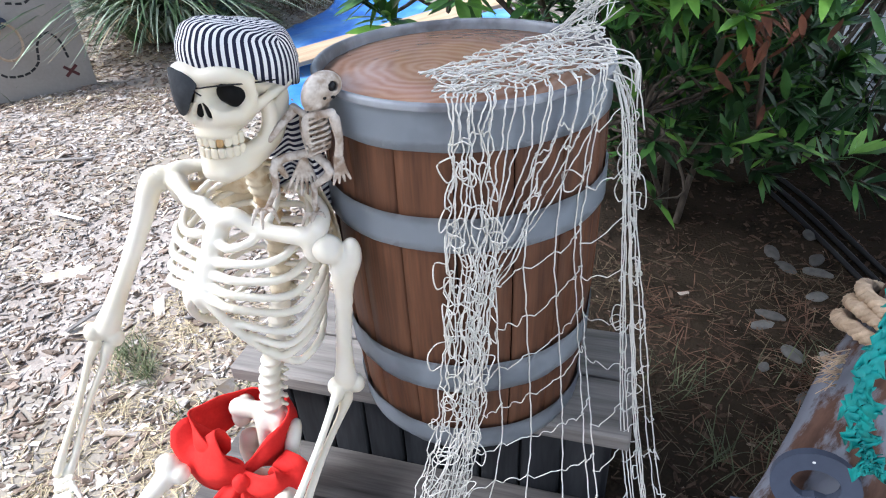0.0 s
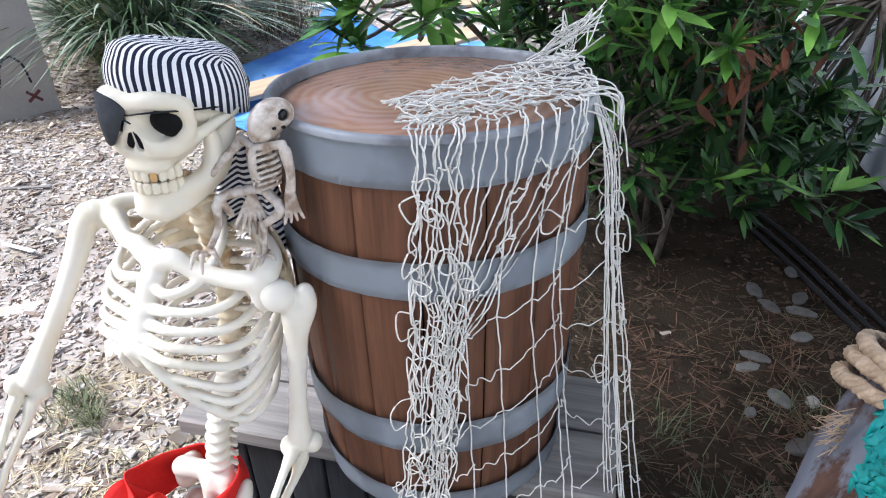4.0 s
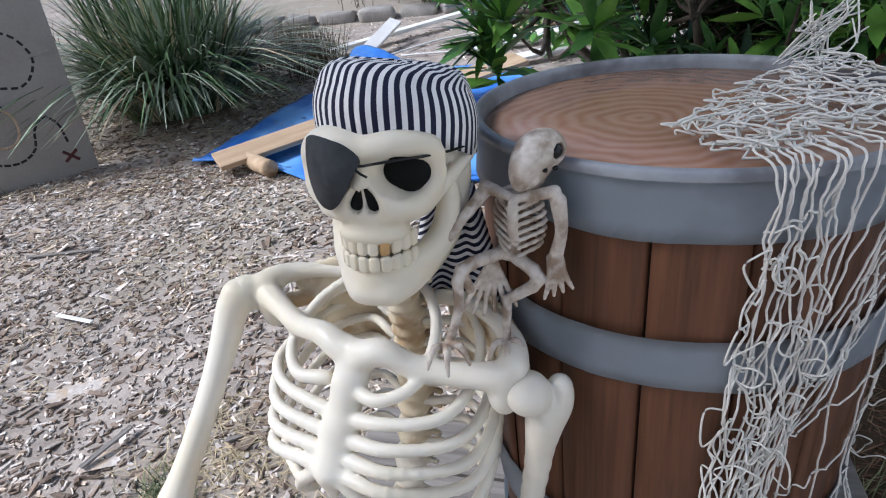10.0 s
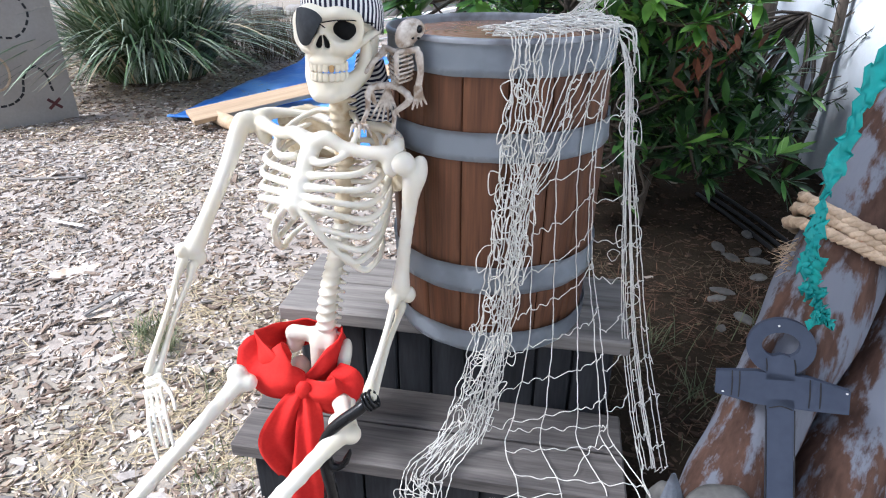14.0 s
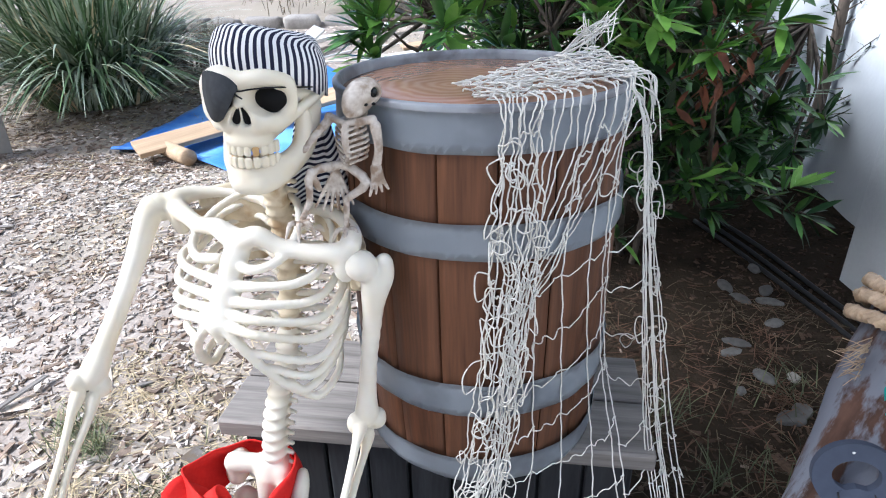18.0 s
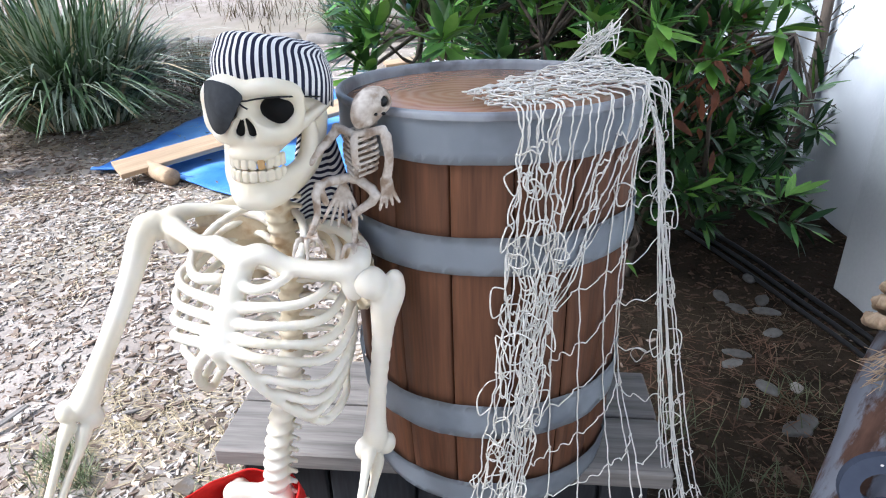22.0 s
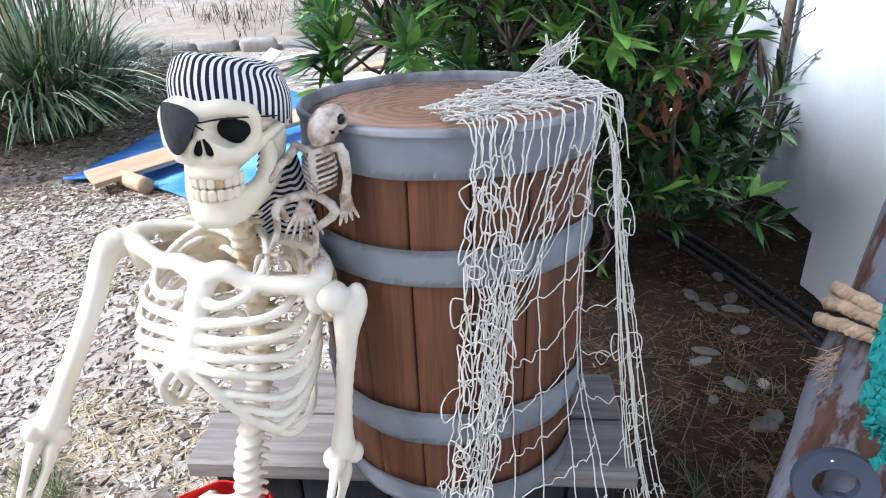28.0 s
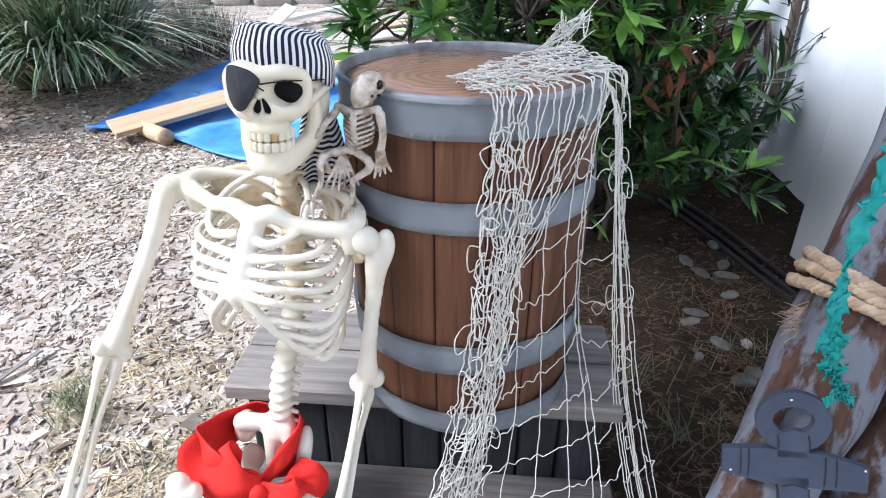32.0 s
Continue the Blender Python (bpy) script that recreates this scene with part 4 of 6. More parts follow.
def crown(n, lo, hi, seed, keep):
    r = np.random.default_rng(seed)
    out = []
    while len(out) < n:
        p = r.uniform(lo, hi)
        if keep(p, r.random()):
            out.append(p)
    return out


def main_keep(p, u):
    x, y, z = p
    c = np.array(((x - 0.95) / 0.95, (y - 2.35) / 1.0, (z - 1.25) / 0.95))
    d = np.linalg.norm(c)
    return d < 1 and z < 1.42 - 0.25 * max(0.0, x - 0.4) and u < 0.35 + d and not (x < 0.30 and y < 1.30) and not (x > 1.03 + 0.47 * (y - 2.2) and z > 0.62 - 0.7 * (x - 1.2)) and not (x > 1.2 and y < 1.95) and noise.noise((x * 3, y * 3, z * 3)) > -0.18


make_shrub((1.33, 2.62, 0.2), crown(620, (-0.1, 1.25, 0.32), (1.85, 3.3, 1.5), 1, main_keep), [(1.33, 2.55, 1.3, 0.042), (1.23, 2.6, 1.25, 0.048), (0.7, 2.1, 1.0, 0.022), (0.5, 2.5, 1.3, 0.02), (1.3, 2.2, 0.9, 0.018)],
           0.092, 18, "large dark green shrub with whorled lance leaves", 51, ((M_LEAFDARK, 0.58, "leaves with the crown's inner shade in their colour"), (M_LEAF, 0.32, ""), (M_LEAFLITE, 0.10, "fresh yellow-green leaves")))


# Crown added out of view, placed to shade the bed, logs and barrel.
def shade_crown_keep(p, u):
    x, y, z = p
    return ((x + 1.15) / 0.62) ** 2 + ((y - 0.85) / 1.0) ** 2 < 1 and noise.noise((x * 2.5, y * 2.5, z * 2.5)) > -0.3


make_shrub((-1.95, -0.95, 0.0), crown(180, (-1.8, -0.2, 2.05), (-0.5, 1.9, 2.6), 6, shade_crown_keep), [(-1.5, 0.3, 2.1, 0.05), (-1.2, 0.9, 2.2, 0.03), (-1.0, 0.4, 2.2, 0.025)],
           0.13, 14, "unseen leafy shrub added overhead to shade the bed and logs", 55, ((M_LEAFDARK, 0.4, "shade-toned leaves"), (M_LEAF, 0.6, "")))


def front_keep(p, u):
    x, y, z = p
    top = 1.16 + 0.10 * math.sin(x * 5) + 0.12 * (y - 1.3)
    return z < top + 0.25 and z > 0.95 - 0.05 * u + 0.10 * max(0, 0.3 - x) and (y > 1.13 + 0.25 * max(0, -x)) and u < 0.9


make_shrub((0.55, 2.2, 0.16), crown(150, (-0.28, 1.12, 0.95), (0.75, 2.3, 1.45), 2, front_keep), [(0.3, 1.8, 0.95, 0.018), (0.1, 1.9, 1.0, 0.015), (0.5, 1.6, 0.95, 0.015), (-0.05, 1.75, 1.0, 0.012)],
           0.095, 22, "bright green shrub leaning over the barrel rim", 61, ((M_LEAF, 0.55, ""), (M_LEAFLITE, 0.45, "fresh yellow-green leaves")))


def low_keep(p, u):
    x, y, z = p
    return z < 0.95 and z > 0.28 + 0.18 * (x - 0.3) and y > 1.45 + 0.25 * abs(x - 0.6) and u < 0.8


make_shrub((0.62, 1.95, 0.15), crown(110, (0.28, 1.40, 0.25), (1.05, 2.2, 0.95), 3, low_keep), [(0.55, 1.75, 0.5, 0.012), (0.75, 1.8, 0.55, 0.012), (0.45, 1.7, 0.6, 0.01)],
           0.095, 11, "low dark shoots of the shrub near the soil", 71, ((M_LEAFDARK, 0.6, "shade-toned leaves"), (M_LEAF, 0.32, ""), (M_LEAFLITE, 0.08, "fresh leaves")))


def make_slim_tree():
    """A slim dark trunk against the wall with thin sprays of narrow leaves."""
    ob = empty("slim_tree", (1.49, 2.42, 0.2), 0, "slim dark leaning trunk with narrow-leaved sprays", "tree")
    bm = bmesh.new()
    line = [(0, 0, 0, 0.026), (0.050, -0.01, 0.32, 0.023), (0.066, 0.0, 0.60, 0.021), (0.062, 0.0, 0.85, 0.019), (0.10, 0.03, 1.5, 0.014)]
    tube(bm, line, 10, 6)
    part("trunk", bm, M_BARK, ob)
    r = np.random.default_rng(9)
    bm = bmesh.new()
    seats = []
    for _ in range(26):
        s = r.uniform(0.15, 0.95)
        p = np.array([np.interp(s, np.linspace(0, 1, 5), [q[k] for q in line]) for k in range(3)])
        d = np.array((r.normal(0.0, 0.7), -abs(r.normal(0, 0.6)), r.uniform(0.1, 0.8)))
        d /= np.linalg.norm(d)
        L = r.uniform(0.15, 0.42)
        d[0] = min(d[0], 0.5)
        e = p + d * L
        tube(bm, [(*p, 0.003), (*((p + e) / 2 + (0, 0, 0.02)), 0.002), (*e, 0.001)], 4, 3, caps=False)
        seats.append((p, e))
    part("branching", bm, M_BARK, ob)

    def place(rg):
        p, e = seats[rg.integers(len(seats))]
        s = rg.uniform(0.25, 1)
        d = (e - p) / np.linalg.norm(e - p) + rg.normal(0, 0.6, 3)
        return p + (e - p) * s, d, rg.uniform(0.03, 0.065), 0.10

    V, F = leaf_mesh(place, 420, 8)
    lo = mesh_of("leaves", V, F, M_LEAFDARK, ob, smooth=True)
    lo["kind"] = "stuff"


make_slim_tree()


def make_dead_spray():
    ob = empty("dead_branch", (0.62, 1.44, 0.90), 0, "spray of dry reddish-brown dead leaves in the shrub", "branch")
    r = np.random.default_rng(4)

    def place(rg):
        p = rg.normal(0, 1, 3) * (0.05, 0.05, 0.10)
        return p, np.array((rg.normal(), rg.normal(), -0.8)), rg.uniform(0.04, 0.08), 0.13

    V, F = leaf_mesh(place, 60, 3)
    mesh_of("dry_leaves", V, F, M_DEADLEAF, ob, smooth=True)
    bm = bmesh.new()
    tube(bm, [(0.1, 0.15, -0.3, 0.007), (0.03, 0.05, 0.0, 0.005), (0, 0, 0.16, 0.003)], 6, 4)
    part("twig", bm, M_BARK, ob)


make_dead_spray()


def make_clump(at, n, length, spread, seed, label, width=0.008):
    r = np.random.default_rng(seed)
    ob = empty("strappy_plant", gz(*at), 0, label, "plant", "strappy plants")
    for share, m in ((0.48, M_BLADE), (0.44, M_BLADESHINE), (0.08, M_STRAW)):
        lines, widths = [], []
        for _ in range(int(n * share)):
            a, q = r.uniform(0, 6.28), spread * math.sqrt(r.random())
            L, lean = length * r.uniform(0.45, 1.1), r.uniform(0.05, 1.0) ** 0.8
            d = a + r.normal(0, 0.5)
            pts = []
            for s in np.linspace(0, 1, 10):
                out = L * (0.55 * lean * s + 0.42 * lean * s ** 2.6)
                z = L * (s * (1 - 0.25 * lean) - 0.62 * lean * s ** 2.4)
                pts.append((q * math.cos(a) + out * math.cos(d), q * math.sin(a) + out * math.sin(d), max(z, 0.01 - 0.0 * s)))
            lines.append(pts)
            w = width * r.uniform(0.6, 1.2)
            widths.append([w * k for k in (0.7, 0.9, 1, 1, 1, 0.95, 0.85, 0.65, 0.4, 0.05)])
        V, F = strip_mesh(lines, widths)
        o = mesh_of("foliage", V, F, m, ob, smooth=True)
        o["kind"] = "stuff"
    return ob


make_clump((-2.15, 4.15), 2300, 1.15, 0.34, 31, "large clump of arching dark green strappy blades", 0.0085)
make_clump((-0.55, 6.75), 300, 0.75, 0.20, 32, "small strappy clump at the stone edging", 0.008)
make_clump((0.25, 6.85), 220, 0.65, 0.20, 33, "small strappy clump at the stone edging", 0.008)


def bank_keep(p, u):
    return u < 0.8


make_shrub((0.4, 4.6, 0.35), crown(60, (0.05, 4.0, 0.45), (0.95, 5.2, 0.95), 5, bank_keep), [(0.3, 4.5, 0.6, 0.015), (0.6, 4.7, 0.6, 0.015)], 0.12, 12, "low bright green shrub among the boards", 81, ((M_LEAF, 0.7, ""), (M_LEAFLITE, 0.3, "fresh leaves")))
tufts("dry_weeds", [(x, y) for x, y in zip(rr.uniform(-1.9, -1.2, 26), rr.uniform(4.6, 5.6, 26))], 0.10, 26, 0.32, 0.003, M_STRAW_DIM, "brown dry weeds beside the strappy clump", 28, droop=0.5)
tufts("dry_weeds", [(x, y) for x, y in zip(rr.uniform(-4.5, 3.0, 80), rr.uniform(6.8, 9.3, 80))], 0.2, 20, 0.25, 0.004, M_STRAW_DIM, "dry weeds on the bank behind", 29, droop=0.6)


# ---- moulded shapes ----
class Mould:
    """Rounded solids melted into one skin: a distance field on a grid, skinned cell by cell."""

    def __init__(self, lo, hi, step, blend=0.006):
        self.lo, self.h, self.k = np.array(lo, float), step, blend
        self.n = np.ceil((np.array(hi) - self.lo) / step).astype(int) + 1
        self.d = np.full(self.n, 0.03)

    def window(self, lo, hi):
        a = np.clip(np.floor((lo - self.lo) / self.h).astype(int), 0, self.n)
        b = np.clip(np.ceil((hi - self.lo) / self.h).astype(int) + 1, 0, self.n)
        if (b <= a).any():
            return None, None
        ax = [self.lo[i] + self.h * np.arange(a[i], b[i]) for i in range(3)]
        return tuple(slice(a[i], b[i]) for i in range(3)), np.stack(np.meshgrid(*ax, indexing="ij"), -1)

    def merge(self, s, d, cut):
        D, k = self.d[s], self.k
        if cut:
            m = -d
            h = np.clip(0.5 - 0.5 * (m - D) / (k * 0.5) * -1, 0, 1)
            self.d[s] = np.maximum(D, m)
        else:
            h = np.clip(0.5 + 0.5 * (D - d) / k, 0, 1)
            self.d[s] = D * (1 - h) + d * h - k * h * (1 - h)

    def cap(self, a, b, ra, rb=None, cut=False):
        a, b = np.array(a, float), np.array(b, float)
        rb = ra if rb is None else rb
        R = max(ra, rb) + 0.02
        s, P = self.window(np.minimum(a, b) - R, np.maximum(a, b) + R)
        if s is None:
            return self
        v = b - a
        t = np.clip(((P - a) @ v) / (v @ v + 1e-12), 0, 1)
        self.merge(s, np.linalg.norm(P - a - t[..., None] * v, axis=-1) - (ra + (rb - ra) * t), cut)
        return self

    def ell(self, c, r, axes=None, cut=False):
        c, r = np.array(c, float), np.array(r, float)
        R = r.max() + 0.02
        s, P = self.window(c - R, c + R)
        if s is None:
            return self
        Q = P - c
        if axes is not None:
            Q = Q @ np.array(axes, float).T
        q = np.linalg.norm(Q / r, axis=-1)
        q2 = np.linalg.norm(Q / (r * r), axis=-1)
        self.merge(s, q * (q - 1) / (q2 + 1e-9), cut)
        return self

    def line(self, pts, n=4):
        L = smooth_line(pts, n)
        for p, q in zip(L, L[1:]):
            self.cap(p[:3], q[:3], p[3], q[3])
        return self

    def skin(self):
        D = self.d
        S = D < 0
        n = np.array(D.shape) - 1
        count, pos = np.zeros(n), np.zeros((*n, 3))
        corner = [(i, j, k) for i in (0, 1) for j in (0, 1) for k in (0, 1)]
        for c in corner:
            for ax in range(3):
                if c[ax]:
                    continue
                e = list(c)
                e[ax] = 1
                A = D[c[0]:c[0] + n[0], c[1]:c[1] + n[1], c[2]:c[2] + n[2]]
                Bv = D[e[0]:e[0] + n[0], e[1]:e[1] + n[1], e[2]:e[2] + n[2]]
                x = (A < 0) != (Bv < 0)
                t = np.where(x, A / np.where(x, A - Bv, 1), 0)
                for q in range(3):
                    pos[..., q] += np.where(x, c[q] + (t if q == ax else 0), 0)
                count += x
        live = count > 0
        idx = np.full(n, -1)
        idx[live] = np.arange(live.sum())
        V = (np.argwhere(live) + pos[live] / count[live][:, None]) * self.h + self.lo
        F = []
        for ax in range(3):
            u, w = [(1, 2), (2, 0), (0, 1)][ax]
            sl0, sl1 = [slice(1, -1)] * 3, [slice(1, -1)] * 3
            sl0[ax], sl1[ax] = slice(0, -1), slice(1, None)
            x = S[tuple(sl0)] != S[tuple(sl1)]
            inside = S[tuple(sl0)]
            g = np.argwhere(x)
            if not len(g):
                continue
            ins = inside[tuple(g.T)]
            base = g.copy()
            for o in range(3):
                if o != ax:
                    base[:, o] += 1

            def at(du, dw):
                b = base.copy()
                b[:, u] -= du
                b[:, w] -= dw
                return idx[tuple(b.T)]

            q = np.stack([at(1, 1), at(0, 1), at(0, 0), at(1, 0)], 1)
            q[~ins] = q[~ins][:, ::-1]
            F.append(q)
        return V, np.concatenate(F)


class Skin:
    """Gathers moulded pieces and their materials into one mesh."""

    def __init__(self):
        self.V, self.F, self.M, self.n = [], [], [], 0

    def add(self, V, F, slot=0):
        self.V.append(np.asarray(V, float))
        self.F.append(np.asarray(F) + self.n)
        self.M.append(np.full(len(F), slot))
        self.n += len(V)

    def make(self, name, mats):
        me = bpy.data.meshes.new(name)
        me.from_pydata(np.concatenate(self.V).tolist(), [], np.concatenate(self.F).tolist())
        for m in mats:
            me.materials.append(m)
        me.polygons.foreach_set("material_index", np.concatenate(self.M).astype(np.int32))
        me.polygons.foreach_set("use_smooth", np.ones(len(me.polygons), bool))
        return new(name, me)


# ---- plastic skeleton ----
HX, HF, HO = np.array((0.972, -0.235, 0.0)), np.array((-0.235, -0.972, 0.0)), np.array((-0.289, 0.731, 1.019))
HU = np.array((0.055, 0.0, 1.0))


def head(p):
    """A point of the head, across, ahead and up, in the world."""
    return HO + p[0] * HX + p[1] * HF + p[2] * HU


def make_skull(sk):
    m = Mould((-0.085, -0.125, -0.125), (0.085, 0.10, 0.105), 0.0022, 0.012)
    m.ell((0, -0.030, 0.012), (0.061, 0.082, 0.044)).ell((0, 0.018, 0.018), (0.053, 0.042, 0.032))
    m.ell((0, 0.036, -0.028), (0.030, 0.030, 0.036)).ell((0, 0.010, -0.028), (0.036, 0.035, 0.028))
    for s in (-1, 1):
        m.line([(0, 0.058, 0.022, 0.009), (s * 0.026, 0.055, 0.026, 0.0085), (s * 0.048, 0.038, 0.016, 0.007), (s * 0.050, 0.034, -0.006, 0.006), (s * 0.044, 0.040, -0.020, 0.008)])
        m.k = 0.006
        m.line([(s * 0.018, 0.055, -0.022, 0.009), (s * 0.034, 0.047, -0.027, 0.0088), (s * 0.047, 0.028, -0.021, 0.0062), (s * 0.057, -0.004, -0.013, 0.0045), (s * 0.060, -0.036, -0.006, 0.006)])
        m.cap((s * 0.013, 0.060, -0.006), (s * 0.019, 0.056, -0.028), 0.0075, 0.009)
    m.cap((0, 0.056, 0.014), (0, 0.066, -0.003), 0.006, 0.0065).ell((0, 0.048, -0.048), (0.030, 0.020, 0.012))
    m.k = 0.004
    for s in (-1, 1):
        m.ell((s * 0.0285, 0.070, 0.002), (0.0205, 0.036, 0.0165), cut=True)
        m.ell((s * 0.0320, 0.068, -0.003), (0.0165, 0.034, 0.0150), cut=True)
        m.cap((s * 0.0026, 0.074, -0.006), (s * 0.0072, 0.071, -0.021), 0.0036, 0.0064, cut=True).cap((s * 0.0026, 0.067, -0.006), (s * 0.0072, 0.064, -0.021), 0.0036, 0.0064, cut=True)
        m.ell((s * 0.058, 0.002, -0.038), (0.014, 0.026, 0.014), cut=True)
        m.ell((s * 0.063, 0.010, 0.005), (0.012, 0.026, 0.015), cut=True)
        m.ell((s * 0.050, 0.030, -0.047), (0.012, 0.022, 0.012), cut=True)
    V, F = m.skin()
    sk.add([head(p) for p in V], F, 0)
    # jaw, with its broad upright branches
    m = Mould((-0.075, -0.06, -0.132), (0.075, 0.09, 0.0), 0.0022, 0.009)
    for s in (-1, 1):
        m.line([(s * 0.053, -0.030, -0.014, 0.0065), (s * 0.051, -0.022, -0.040, 0.008), (s * 0.047, -0.010, -0.068, 0.0085), (s * 0.037, 0.014, -0.086, 0.010), (s * 0.020, 0.042, -0.098, 0.0115), (0, 0.052, -0.100, 0.012)])
        m.line([(s * 0.050, 0.004, -0.018, 0.0045), (s * 0.049, 0.000, -0.046, 0.0065), (s * 0.044, 0.010, -0.072, 0.008), (s * 0.030, 0.032, -0.082, 0.009), (0, 0.052, -0.085, 0.010)])
        m.ell((s * 0.049, -0.010, -0.052), (0.0050, 0.016, 0.026))
        m.ell((s * 0.012, 0.056, -0.103), (0.010, 0.009, 0.008))
    m.ell((0, 0.044, -0.088), (0.026, 0.016, 0.018))
    V, F = m.skin()
    sk.add([head(p) for p in V], F, 0)
    # teeth, square and close together
    gold = 6
    for row, z, hh in ((0, -0.0560, 0.0085), (1, -0.0718, 0.0082)):
        m = Mould((-0.05, 0.0, z - 0.014), (0.05, 0.085, z + 0.014), 0.0013, 0.0008)
        g = Mould((-0.05, 0.0, z - 0.014), (0.05, 0.085, z + 0.014), 0.0013, 0.0008)
        for i in range(10):
            a = radians(-76.5 + 17 * i)
            c = np.array((0.0315 * math.sin(a), 0.034 + 0.0305 * math.cos(a), z))
            d = np.array((math.cos(a), -math.sin(a), 0)) * 0.0014
            t = g if (row == 0 and i == gold) else m
            for q in (-1, 1):
                t.cap(c + d * q - (0, 0, hh - 0.0035), c + d * q + (0, 0, hh - 0.0035), 0.0029)
        V, F = m.skin()
        sk.add([head(p) for p in V], F, 0)
        if row == 0:
            V, F = g.skin()
            sk.add([head(p) for p in V], F, 2)
    # black linings of the eye and nose holes
    for s in (-1, 1):
        m = Mould((-0.09, -0.03, -0.05), (0.09, 0.09, 0.05), 0.0026, 0.002)
        m.ell((s * 0.0285, 0.0385, 0.002), (0.0214, 0.015, 0.0174)).ell((s * 0.0320, 0.0365, -0.003), (0.0174, 0.014, 0.0160))
        m.cap((s * 0.0026, 0.0605, -0.006), (s * 0.0072, 0.0575, -0.021), 0.0036, 0.0064)
        V, F = m.skin()
        sk.add([head(p) for p in V], F, 1)


BO = np.array((-0.338, 0.752, 0.0))
BXv, BF = np.array((0.879, -0.478, 0.0)), np.array((-0.478, -0.879, 0.0))


def body(lat, fwd, z):
    return BO + lat * BXv + fwd * BF + (0, 0, z)


def brow(lat, fwd, z, r):
    return (*body(lat, fwd, z), r)


def make_torso(sk):
    m = Mould((-0.58, 0.52, 0.22), (-0.10, 0.96, 0.96), 0.0029, 0.010)
    top, low = np.array((0.013, 0.040, 0.832)), np.array((0.008, 0.100, 0.728))
    # breastbone: broad above, narrow below the collar bones, wide again at its foot
    for u, v, w0, w1, r in ((0.0, 0.28, 0.014, 0.005, 0.0110), (0.28, 0.62, 0.004, 0.007, 0.0110), (0.62, 1.0, 0.007, 0.010, 0.0115)):
        a, b = top + (low - top) * u, top + (low - top) * v
        for q in (-1, -0.33, 0.33, 1):
            m.cap(body(a[0] + q * w0, a[1] - 0.006 * q * q, a[2]), body(b[0] + q * w1, b[1] - 0.006 * q * q, b[2]), r * 0.9)
    m.cap(body(*low), body(0.012, 0.102, 0.706), 0.010, 0.007)
    side = (0.812, 0.790, 0.764, 0.736, 0.708, 0.680, 0.652, 0.624)
    wide = (0.078, 0.112, 0.124, 0.128, 0.128, 0.125, 0.118, 0.106)
    root = (0.34, 0.54, 0.71, 0.86, 0.99)
    m.k = 0.0035
    for k in range(1, 8):
        w, zs = wide[k], side[k]
        for s in (-1, 1):
            if k < 5:
                p = top + (low - top) * root[k]
                end = [brow(s * w * 0.90, 0.042, zs - 0.008, 0.0056), brow(s * w * 0.56, p[1] - 0.006, p[2] * 0.7 + (zs - 0.008) * 0.3 + 0.004, 0.0058), brow(p[0] + s * 0.016, p[1] - 0.002, p[2], 0.0075)]
            else:
                j = k - 5
                end = [brow(s * w * 0.92, 0.048, zs - 0.012, 0.0055), brow(s * (0.048 + 0.017 * j), 0.092 - 0.016 * j, 0.690 - 0.030 * j, 0.0058)]
            m.line([brow(s * 0.015, -0.056, zs + 0.044, 0.0050), brow(s * w * 0.55, -0.079, zs + 0.040, 0.0050), brow(s * w * 0.92, -0.046, zs + 0.022, 0.0052), brow(s * w, 0.004, zs - 0.003, 0.0054)] + end, 5)
    for s in (-1, 1):
        # first rib, looping back behind the collar bone
        m.line([brow(s * 0.016, 0.055, 0.801, 0.0075), brow(s * 0.050, 0.060, 0.800, 0.0058), brow(s * 0.078, 0.034, 0.812, 0.0056), brow(s * 0.074, -0.012, 0.838, 0.0054), brow(s * 0.044, -0.046, 0.858, 0.005), brow(s * 0.010, -0.052, 0.862, 0.005)], 5)
        # lower edge of the rib cage
        m.line([brow(0.008 + s * 0.010, 0.099, 0.728, 0.008), brow(0.006 + s * 0.036, 0.096, 0.700, 0.0068), brow(s * 0.062, 0.082, 0.660, 0.006), brow(s * 0.086, 0.058, 0.618, 0.0058), brow(s * 0.101, 0.028, 0.588, 0.0058), brow(s * 0.108, 0.004, 0.592, 0.0055)])
        m.line([brow(s * 0.015, -0.050, 0.640, 0.005), brow(s * 0.070, -0.068, 0.632, 0.0048), brow(s * 0.104, -0.028, 0.606, 0.005), brow(s * 0.108, 0.004, 0.592, 0.0055)])
        # collar bone
        zs = 0.014 if s < 0 else -0.004
        m.k = 0.007
        m.line([brow(0.011 + s * 0.012, 0.042, 0.831, 0.0110), brow(0.009 + s * 0.036, 0.036, 0.838, 0.0098), brow(s * 0.070, 0.026, 0.824 + zs * 0.4, 0.0088), brow(s * 0.105, 0.012, 0.818 + zs * 0.8, 0.0092), brow(s * 0.150, -0.006, 0.818 + zs, 0.0130)], 6)
        # point of the shoulder, upper edge of the blade, socket
        m.line([brow(s * 0.157, -0.010, 0.828 + zs, 0.0125), brow(s * 0.138, -0.040, 0.836 + zs * 0.6, 0.0085), brow(s * 0.088, -0.066, 0.840 + zs * 0.2, 0.0060), brow(s * 0.036, -0.074, 0.836, 0.0055)], 6)
        m.ell(body(s * 0.146, -0.008, 0.800 + zs), (0.016, 0.018, 0.026))
        if s < 0:
            m.ell(body(-0.172, 0.004, 0.832), (0.021, 0.020, 0.022))
        m.k = 0.0035
    V, F = m.skin()
    sk.add(V, F, 0)
